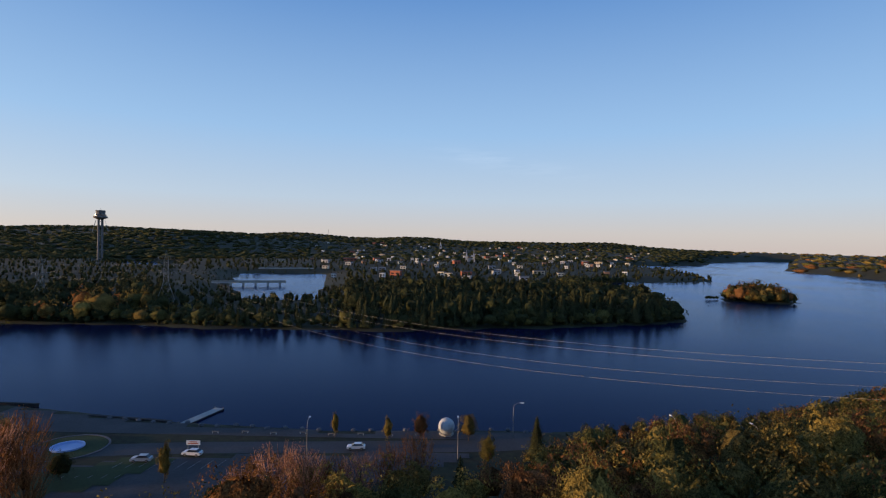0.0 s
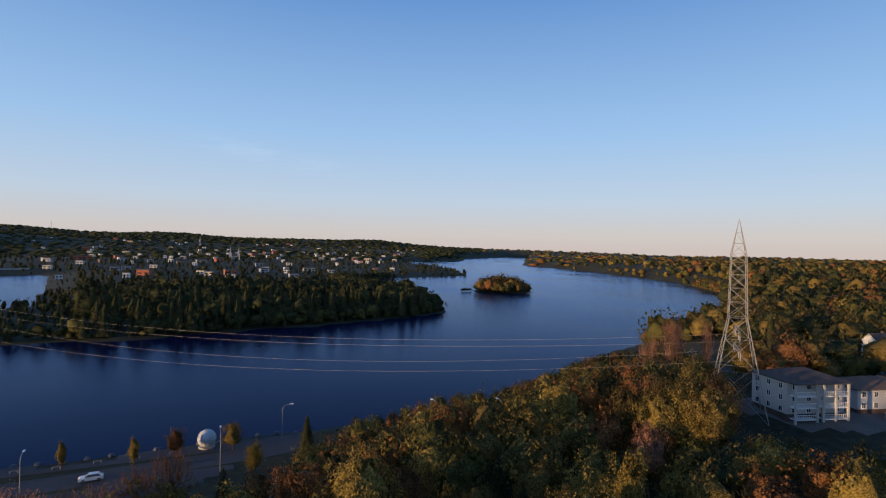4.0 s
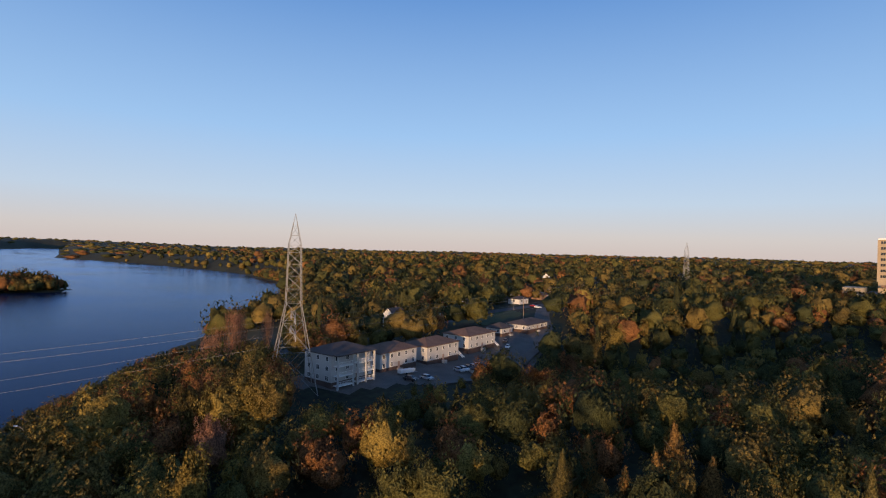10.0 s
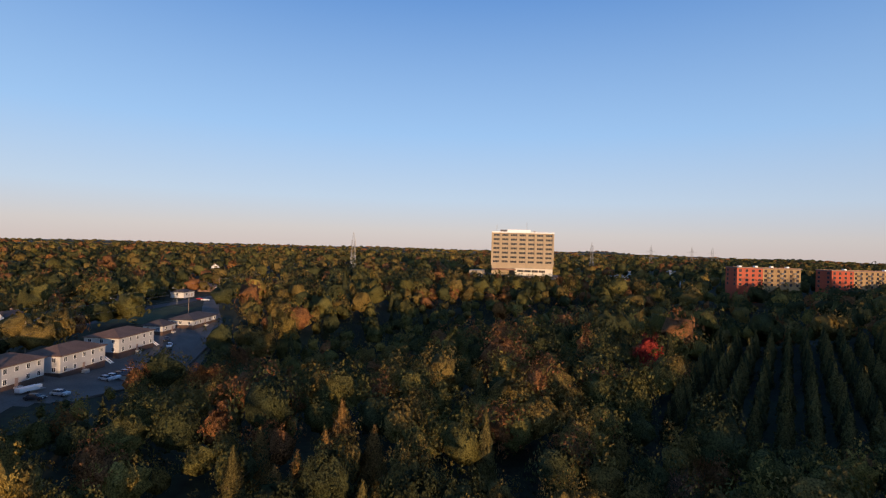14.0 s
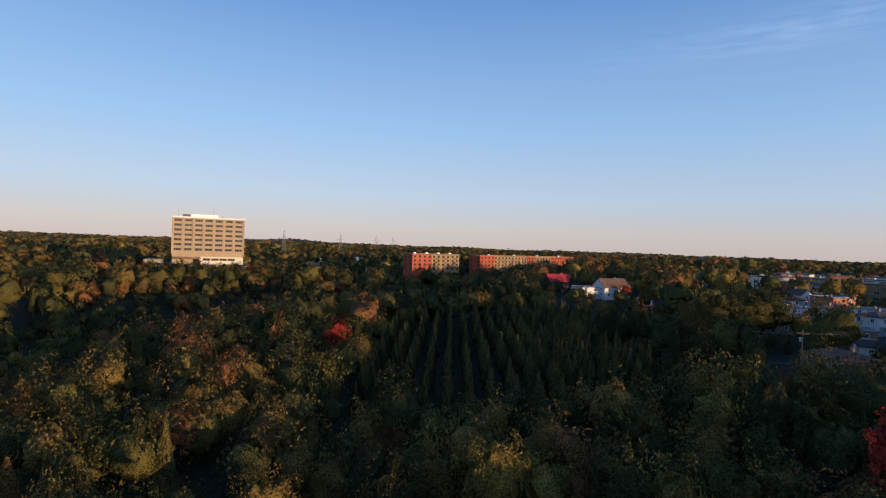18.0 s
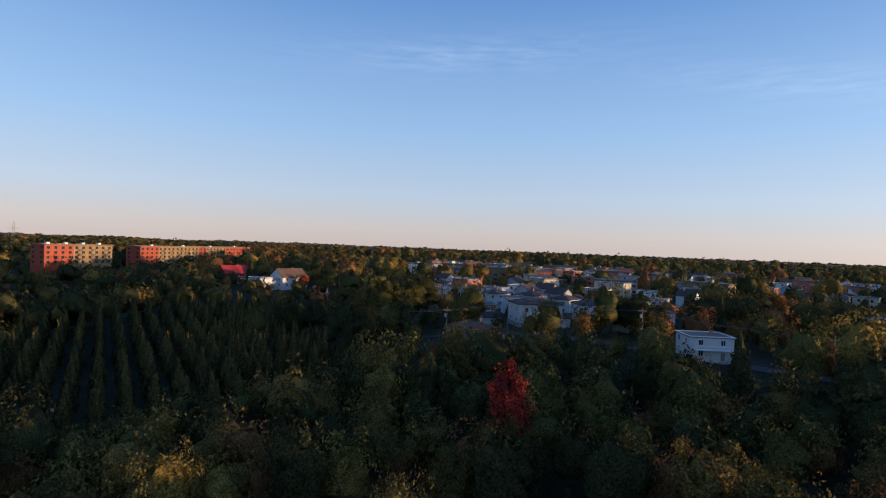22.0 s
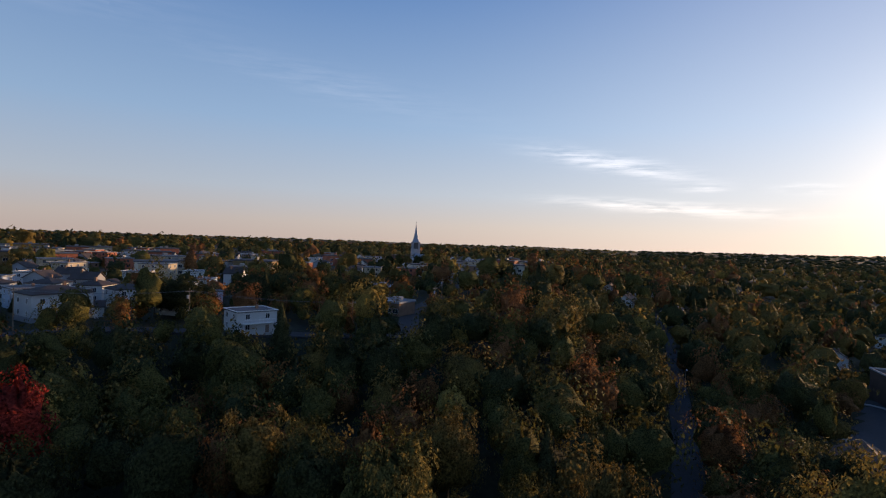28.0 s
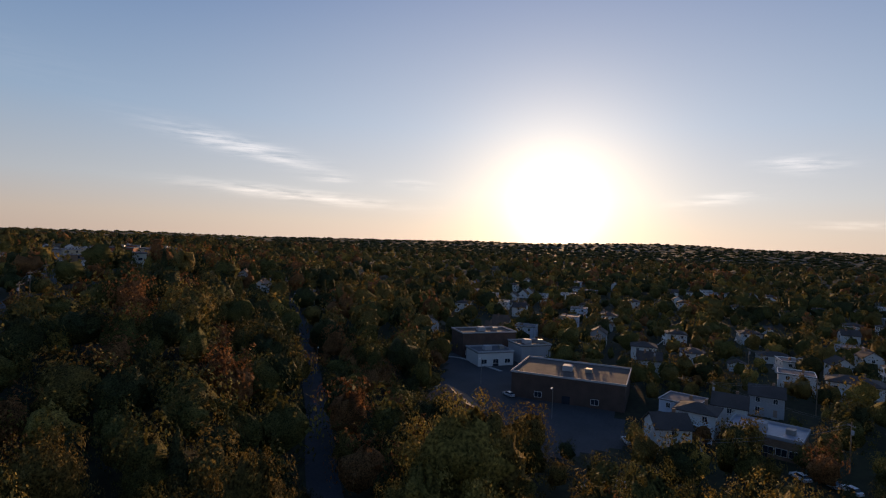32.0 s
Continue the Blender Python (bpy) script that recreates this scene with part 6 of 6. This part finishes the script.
def species(rng, b, d):
    """Mix of leaf colours by bearing: green-brown slope, darker towards the south and west. Some mixes carry painted
    shade or sun.
    """
    u = rng.random()
    if d > 250 and (b > 318 or b < 28):
        # only the darkest leaves: the far bank's hillside shadow put into the colour
        table = ((0.2, 0), (1.0, 8))
        if 318 < b < 336 and d < 425:
            # more yellow and orange, painting low sun onto this shore
            table = ((0.3, 0), (0.45, 1), (0.7, 2), (0.85, 3), (1.0, 5))
    elif b < 50 or b > 318:
        # brighter, oranger leaves stand in for the sun on this slope
        table = ((0.06, 0), (0.22, 1), (0.48, 2), (0.72, 3), (0.88, 4), (0.97, 5), (1.0, 8))
    elif b < 75:
        table = ((0.12, 0), (0.34, 1), (0.62, 2), (0.80, 3), (0.92, 4), (0.97, 5), (1.0, 8))
    elif 75 <= b < 125:
        table = ((0.20, 0), (0.44, 1), (0.72, 2), (0.80, 3), (0.925, 4), (0.932, 5), (1.0, 9))
    elif 125 <= b < 240:
        table = ((0.32, 0), (0.60, 1), (0.80, 2), (0.85, 3), (0.95, 4), (0.965, 5), (1.0, 8))
    else:
        table = ((0.3, 0), (0.6, 1), (0.85, 2), (0.92, 4), (1.0, 3))
    if d > 140 and 28 <= b < 125:
        table = ((0.22, 0), (0.50, 1), (0.80, 2), (0.85, 3), (0.965, 4), (0.975, 5), (1.0, 8))
    for p, m in table:
        if u < p:
            return m
    return 1


def ring_spots(rng, d0, d1, step, tang, hh, keep=1.0, bearings=(0, 360)):
    """Jittered places in rings round the slope."""
    out = []
    d = d0
    while d < d1:
        st = step(d)
        n = max(1, int(2 * math.pi * d * (bearings[1] - bearings[0]) / 360 / tang(d)))
        for i in range(n):
            if rng.random() < keep:
                b = bearings[0] + (bearings[1] - bearings[0]) * (i + rng.random()) / n
                out.append((b % 360, d + st * (rng.random() - 0.2)))
        d += st
    return out


def plant(rng, polar_spots, density=None, margin=0.0):
    b = np.array([p[0] for p in polar_spots])
    d = np.array([p[1] for p in polar_spots])
    X, Y = d * np.sin(np.radians(b)), d * np.cos(np.radians(b))
    ok = free(X, Y, margin)
    if density is not None:
        ok &= np.random.default_rng(3).random(len(X)) < density(b, d)
    X, Y, b, d = X[ok], Y[ok], b[ok], d[ok]
    return X, Y, height(X, Y), b, d


def cover(b, d):
    """Share of the land under trees: thin in the town and the lower town, none on the waterside park."""
    c = np.ones_like(d)
    c = np.where((b > 158) & (b < 222) & (d > 142) & (d < 900), np.where((b > 193) & (d < 340), 0.9, np.where(d > 210, 0.6, 0.9)), c)
    c = np.where((b > 164) & (b < 174) & (d > 146) & (d < 160), 0.4, c)
    c = np.where((b > 256) & (b < 318) & (d > 95) & (d < 900), np.where(d > 420, 0.95, 0.75), c)
    c = np.where((b > 240) & (b <= 256) & (d > 215) & (d < 900), 0.6, c)
    c = np.where((b > 305) & (b < 330) & (d > 92) & (d < 175), 0.0, c)
    c = np.where(((b > 330) | (b < 9)) & (d > 104) & (d < 175), 0.0, c)
    c = np.where((b > 294) & (b < 318) & (d > 150), 0.12, c)
    c = np.where(((b > 338) | (b < 22)) & (d > 700) & (d < 2800), 0.8, c)
    return c


def stature(b, d):
    """Lower growth on the edge before the apartment lot, the street and the gully."""
    k = 1.0
    if 52 < b < 82 and 80 < d < 150:
        k = 0.75
    if 158 < b < 224 and d > 168:
        k = 1.05 if math.sin(b * 12.9 + d * 7.7) > 0.45 else 0.55
    if 256 < b < 300 and 95 < d < 420:
        k = 0.75
    if 160 < b < 200 and 138 < d <= 168:
        k = 0.62
    if 127 < b < 149 and 270 < d < 430:
        k = 0.9
    if 142 < b < 157 and 205 < d < 290:
        k = 0.6
    x, y = polar(b, d)
    return k * (1 - 0.28 * float(gully(np.array([x]), np.array([y]))[0]))


# how high the near growth reaches against what lies behind it: bearing, angle below the level of the eye
GROWTH_LINE = ((318, 13.2), (323, 14.4), (326, 19), (330, 22), (337, 21.4), (340.5, 20.0), (346, 19.6), (349, 21), (352, 20.3), (355, 20.8), (358, 19.6), (361, 21), (368, 20.5), (370, 19.2),
               (373, 17.2), (378, 16.8), (380, 16.3), (384, 14.8), (389, 14.5), (395, 12.5), (399, 10.5), (402, 9.8), (408, 8.9), (411, 9.6), (413, 14.8), (418, 15.0), (422, 14.4), (426, 13.5), (430, 12.9), (436, 12))


def growth_cap(b, d, z):
    """Tallest tree that stays under the line of growth at this place."""
    bb = b + 360 if b < 100 else b
    if not 318 < bb < 436 or d > (300 if bb < 412 else 172 if bb < 431 else 150):
        return 99.0
    e = np.interp(bb, [g[0] for g in GROWTH_LINE], [g[1] for g in GROWTH_LINE])
    return 38 - z - d * math.tan(radians(float(e)))


def grown(rng, h, b, d, z):
    """Height of a tree at this place, kept to the line of growth; tall along the bank and before the apartment lot."""
    cap = growth_cap(b, d, z)
    if cap < 19 and d > 84 and (9 < b < 50 or 52 < b < 76):
        h = max(h, cap * rng.uniform(0.55, 1.0))
    return min(h, cap * rng.uniform(0.74, 1.06))


# trees that stand out: bearing, distance, height, leaves, shape, width
LANDMARK_TREES = tuple((104.0 + i * 0.62, 398 + 9 * (i % 3), 14.2 + (i * 37 % 5) * 0.5, (2, 4, 1, 2, 0)[i % 5], "broad", 0.95) for i in range(20)) + (
    (43, 118, 16, 2, "broad", 0.9), (45, 125, 17, 4, "broad", 0.85), (46.4, 113, 16, 3, "broad", 1.0), (47.6, 121, 17, 2, "broad", 1.0), (48.5, 114, 16.5, 3, "broad", 1.0), (49.5, 123, 17, 2, "broad", 1.0), (50.4, 115, 17, 2, "broad", 1.0), (51.2, 124, 16.5, 4, "broad", 1.0), (49.8, 131, 17, 1, "broad", 1.0),
    (340, 93, 12, 7, "twig", 1.0), (343.3, 94, 14.5, 7, "twig", 1.0), (346, 92, 14, 7, "twig", 1.0), (348.6, 95, 11.5, 4, "twig", 1.0), (351.5, 97, 11, 7, "twig", 1.0), (354.8, 99, 12, 4, "twig", 0.9), (357.6, 104, 12.5, 4, "twig", 0.9),
    (321.5, 126, 17, 4, "twig", 1.2), (319.5, 122, 18, 7, "twig", 1.2), (322.5, 118, 13, 4, "twig", 1.1), (325, 132, 6, 0, "broad", 1.2), (333, 121, 8.4, 3, "slim", 0.75), (349, 141, 6.5, 3, "slim", 0.7), (5, 118, 8, 3, "broad", 0.8), (358, 138, 7, 4, "broad", 0.9),
    (3, 137, 7, 2, "broad", 1.1), (354.5, 136, 6.5, 3, "slim", 0.9), (10.2, 128, 10, 8, "spruce", 1.0), (336, 88, 9, 3, "broad", 0.9), (330, 84, 10, 2, "broad", 0.9),
    (24.7, 108, 13, 5, "broad", 0.9), (25.6, 112, 14, 8, "spruce", 0.9), (44.6, 188, 17, 7, "twig", 0.4), (45.4, 185, 19, 7, "twig", 0.36), (46.9, 186, 23, 7, "twig", 0.4), (47.6, 190, 21, 7, "twig", 0.4), (50.2, 200, 17, 7, "twig", 0.4), (41.5, 165, 14, 8, "spruce", 0.8),
    (45.2, 103, 13, 7, "broad", 0.75), (46.5, 106, 11, 5, "twig", 0.9), (36.5, 104, 9, 5, "twig", 0.8), (77.8, 148, 11.5, 5, "broad", 1.0), (79.5, 152, 12, 4, "broad", 1.0), (86.0, 228, 19.5, 3, "broad", 0.9), (83.5, 215, 16, 2, "broad", 1.0), (81.3, 190, 15, 4, "broad", 0.95),
    (122.8, 168, 15.5, 6, "slim", 1.2), (139.3, 79, 16, 3, "broad", 1.1), (141.5, 82, 13.5, 3, "broad", 0.9), (174.5, 96, 18, 6, "slim", 1.25), (128.0, 98, 9, 4, "twig", 1.2), (126.3, 92, 9, 7, "twig", 1.2),
    (252.0, 87, 23.5, 3, "broad", 1.1), (255.4, 90, 20.5, 2, "broad", 1.1), (249.4, 86, 15.5, 1, "broad", 1.1), (260, 108, 10, 1, "broad", 1.1), (283, 84, 18, 3, "broad", 1.15), (158.6, 204, 16.5, 2, "broad", 1.2), (159.0, 160, 15, 8, "broad", 1.0), (151, 188, 15, 0, "broad", 1.1), (147.8, 184, 14, 1, "broad", 1.1), (153.5, 196, 14, 8, "broad", 1.1),
    (133.2, 292, 17, 4, "broad", 1.0), (131, 300, 15, 2, "broad", 1.0), (138.5, 320, 15, 0, "broad", 1.1), (186.4, 178, 12.5, 0, "broad", 1.7), (184.2, 182, 11.5, 0, "broad", 1.6), (193.6, 214, 14, 4, "broad", 1.3), (196.2, 212, 15, 2, "broad", 1.4), (198.6, 218, 15.5, 5, "broad", 1.3), (201, 212, 14.5, 1, "broad", 1.5), (204, 216, 15, 0, "broad", 1.5), (152.3, 292, 9, 6, "broad", 1.0),
    (160.6, 196, 19, 1, "broad", 1.35), (163.0, 200, 20, 1, "broad", 1.4), (165.2, 206, 19, 0, "broad", 1.3), (157.2, 158, 13, 8, "spruce", 1.5), (159.2, 162, 14, 8, "spruce", 1.4), (187.3, 176, 12.5, 0, "broad", 1.3), (188.8, 182, 11, 0, "broad", 1.2),
    (206.6, 452, 15, 0, "broad", 1.0), (207.6, 446, 16, 1, "broad", 1.0), (208.5, 440, 15.5, 2, "broad", 1.0), (209.5, 445, 15, 0, "broad", 1.0), (210.6, 448, 17, 3, "broad", 1.1), (211.6, 455, 18, 1, "broad", 1.1),
    (74, 75, 10.5, 10, "spruce", 1.0), (77.5, 71, 10.5, 10, "spruce", 1.0), (85, 79, 13.5, 10, "spruce", 1.2), (87.2, 84, 12.5, 10, "spruce", 1.1), (90, 86, 14.5, 10, "spruce", 1.1), (91.6, 99, 13.5, 10, "spruce", 1.1), (95, 93, 11.5, 10, "spruce", 1.1), (81, 89, 11.5, 9, "spruce", 1.1), (83.5, 97, 10.5, 10, "spruce", 1.0))


def plant_plantation():
    """Young spruces in straight rows that run away from the slope."""
    rng = random.Random(12)
    a = radians(134.5)
    ux, uy = math.sin(a), math.cos(a)
    spots = []
    for row in range(-4, 11):
        v = row * 5.4
        for i in range(42):
            u = 124 + i * 3.3 + rng.uniform(-0.4, 0.4)
            if u > 256 - abs(row - 3) * 3.0:
                continue
            x, y = ux * u + uy * v + rng.uniform(-0.4, 0.4), uy * u - ux * v + rng.uniform(-0.4, 0.4)
            # mostly the lighter needle tone, which stands in for sun on the rows
            spots.append((x, y, ground_at(x, y) - 0.2, rng.uniform(7.0, 10.5), rng.uniform(1.0, 1.3), rng.uniform(0, 6.28), rng.choice((9, 9, 8, 9)), "spruce"))
    for x, y, *_ in spots[::1]:
        CLEAR.append((x, y, 3.2))
    woods("spruce_plantation", "young spruce trees planted in straight rows", spots, {"spruce": [spruce_crown(k, 110, 0.045, 0.2, 6) for k in (65, 66)]})


def uneven(rng):
    """Height of a woodland tree: most form a low canopy, and every third one stands out of it."""
    return rng.uniform(8.2, 12.2) if rng.random() < 0.64 else rng.uniform(14.0, 18.2)


def plant_all():
    rng = random.Random(5)
    for k, (b, d, h, mi, sh, w) in enumerate(LANDMARK_TREES):
        x, y = polar(b, d)
        near_tree(x, y, h, mi, sh, k, k * 1.7, w)
        CLEAR[-1] = (x, y, 4.0 if h > 9 else 2.5)
    plant_plantation()
    # the nearest trees, each a thing of its own
    spots = ring_spots(rng, 61, 112, lambda d: 7.4, lambda d: 8.0, None)
    X, Y, Z, b, d = plant(rng, spots, cover)
    order = sorted(range(len(X)), key=lambda i: (300 < b[i] < 318, d[i]))
    near, rest = order[:150], order[150:]
    for i in near:
        mi = species(rng, b[i], d[i])
        h = uneven(rng) * (1.0 if mi < 8 else 0.9) * stature(b[i], d[i])
        h = grown(rng, h, b[i], d[i], Z[i])
        if h < 3.2:
            continue
        sh = "spruce" if mi >= 8 else ("slim" if rng.random() < 0.15 else "broad")
        near_tree(X[i], Y[i], h, mi, sh, rng.randrange(4), rng.uniform(0, 6.28), rng.uniform(0.85, 1.15), Z[i])
    mid = []
    for i in rest:
        mi = species(rng, b[i], d[i])
        h = grown(rng, rng.uniform(9, 15) * stature(b[i], d[i]), b[i], d[i], Z[i])
        if h > 3.2:
            mid.append((X[i], Y[i], Z[i], h, rng.uniform(0.85, 1.2), rng.uniform(0, 6.28), mi, "spruce" if mi >= 8 else "broad"))
    # the wood under and behind the eye, and the belt beyond
    for d0, d1, st, tg in ((111, 210, 7.6, 7.8), (210, 410, 11.5, 8.8)):
        X, Y, Z, b, d = plant(rng, ring_spots(rng, d0, d1, lambda q: st, lambda q: tg, None), cover)
        for i in range(len(X)):
            mi = species(rng, b[i], d[i])
            h = uneven(rng) * (1.12 if d[i] > 210 else 1.0) * stature(b[i], d[i])
            if (b[i] > 318 or b[i] < 28) and d[i] > 250:
                h *= 1.1
            if 333 < b[i] < 350 and d[i] > 250:
                h *= 0.5
            h = grown(rng, h, b[i], d[i], Z[i])
            if h < 3.2:
                continue
            mid.append((X[i], Y[i], Z[i] - 0.3, h, rng.uniform(0.85, 1.2), rng.uniform(0, 6.28), mi, "spruce" if mi >= 8 else ("slim" if rng.random() < 0.1 else "broad")))
    # low scrub under the eye, unseen, made low so sun reaches the slope
    scrub = []
    X, Y, Z, b, d = plant(rng, ring_spots(rng, 6, 61, lambda q: 6.0, lambda q: 6.0, None))
    for i in range(len(X)):
        scrub.append((X[i], Y[i], Z[i] - 0.2, rng.uniform(2.5, 5) + max(0.0, d[i] - 40) * 0.25, rng.uniform(0.9, 1.3), rng.uniform(0, 6.28), rng.choice((0, 1, 2, 4)), "broad"))
    woods("scrub", "low scrub and young trees on the slope", scrub, FAR_CROWNS)
    # low growth down to the water's edge
    ring = list(RIVER) + [RIVER[0]]
    turning = sum(x0 * y1 - x1 * y0 for (x0, y0), (x1, y1) in zip(ring, ring[1:]))
    edge = []
    for (x0, y0), (x1, y1) in zip(ring, ring[1:]):
        ln = math.hypot(x1 - x0, y1 - y0)
        nx, ny = (y1 - y0) / ln * math.copysign(1, turning), -(x1 - x0) / ln * math.copysign(1, turning)
        n = int(ln / 6.0)
        for i in range(n):
            for off in (2.5, 6.5, 14.0):
                if off > 10 and math.hypot(x0, y0) < 330:
                    continue
                s_ = (i + rng.random()) / n
                x, y = x0 + (x1 - x0) * s_ + nx * off, y0 + (y1 - y0) * s_ + ny * off
                d, b = math.hypot(x, y), math.degrees(math.atan2(x, y)) % 360
                if d < 900 and not 294 < b < 316 and not (d < 200 and (b > 300 or b < 17)):
                    edge.append((x, y, off, d, b))
    E_ = np.array(edge)
    clear_of_water, land = shore(E_[:, 0], E_[:, 1]), height(E_[:, 0], E_[:, 1])
    for (x, y, off, d, b), s_, z in zip(edge, clear_of_water, land):
        h = rng.uniform(4, 7) if off < 4 else rng.uniform(7, 13)
        h = min(h, growth_cap(b, d, z))
        if s_ > 0.8 and h > 2.2:
            # mostly dark leaves on the far bank, its shade painted by leaf colour
            mi = rng.choice((0, 0, 8, 1)) if d > 220 and (b < 30 or b > 316) else rng.choice((0, 1, 2, 4))
            mid.append((x, y, z - 0.5, h, rng.uniform(1.0, 1.4), rng.uniform(0, 6.28), mi, "spruce" if mi == 8 else "broad"))
    # the small island
    for i in range(190):
        u, v = rng.uniform(-1, 1), rng.uniform(-1, 1)
        x, y = 324 + 33 * u * 0.864 + 25 * v * 0.503, 556 - 33 * u * 0.503 + 25 * v * 0.864
        if u * u + v * v < 1:
            mi = rng.choice((0, 0, 1, 2, 8, 4, 5)) if v < 0.2 else rng.choice((0, 8, 1))
            mid.append((x, y, ground_at(x, y) - 0.3, rng.uniform(14, 21) * (1.05 - 0.5 * (u * u + v * v)), rng.uniform(0.85, 1.1), rng.uniform(0, 6.28), mi, "spruce" if mi == 8 else "broad"))
    for i in range(12):
        mid.append((278 + i * 1.2, 569 + (i % 3), WATER + 0.3, rng.uniform(2.5, 5), 1.2, i, 0, "broad"))
    back_ = [m for m in mid if math.hypot(m[0], m[1]) > 205]
    mid = [m for m in mid if math.hypot(m[0], m[1]) <= 205]
    woods("woodland_beyond", "mixed autumn woodland beyond the slope", back_, BACK_CROWNS)
    woods("woodland", "dense mixed autumn woodland of olive, brown and green trees", mid, MID_CROWNS)
    far = []
    X, Y, Z, b, d = plant(rng, ring_spots(rng, 410, 1500, lambda q: q * 0.05, lambda q: 9 + q * 0.006, None, 1.0, (28, 318)) + ring_spots(rng, 410, 1500, lambda q: q * 0.03, lambda q: 8 + q * 0.006, None, 1.0, (318, 388)), cover, 3)
    for i in range(len(X)):
        mi = species(rng, b[i], d[i])
        h = rng.uniform(10, 17) * (1 + 0.22 * float(ripple(X[i], Y[i], 60, 0.3))) * (1.0 if (b[i] > 318 or b[i] < 28) and d[i] < 560 else 0.55 if (b[i] > 318 or b[i] < 28) and d[i] > 640 else 1)
        if 333 < b[i] < 350 and d[i] < 1000:
            h *= 0.5
        if 158 < b[i] < 224:
            h *= 0.6 if d[i] < 600 else (1.35 if rng.random() < 0.12 else 0.9)
        far.append((X[i], Y[i], Z[i] - 0.5, h, rng.uniform(0.85, 1.25), rng.uniform(0, 6.28), mi, "spruce" if mi >= 8 else "broad"))
    woods("distant_woodland", "distant mixed woodland in autumn colours", far, FAR_CROWNS)
    rim = []
    X, Y, Z, b, d = plant(rng, ring_spots(rng, 1500, 4850, lambda q: q * 0.075, lambda q: 14 + q * 0.012, None, 1.0, (28, 232)) + ring_spots(rng, 1500, 4850, lambda q: q * 0.042, lambda q: 14 + q * 0.009, None, 1.0, (232, 294)) + ring_spots(rng, 1500, 4850, lambda q: q * 0.027, lambda q: 11 + q * 0.007, None, 1.0, (318, 388)), cover, 6)
    for i in range(len(X)):
        mi = species(rng, b[i], d[i])
        mi = 0 if mi > 4 or 232 < b[i] < 294 else mi
        town = (b[i] > 340 or b[i] < 22) and d[i] < 2800
        rim.append((X[i], Y[i], Z[i] - 2, rng.uniform(6, 11) if town else rng.uniform(9, 14), rng.uniform(1.4, 2.1), rng.uniform(0, 6.28), mi, "broad"))
    woods("woods_on_the_horizon", "far forest on the low hills along the horizon", rim, RIM_CROWNS)

plant_all()
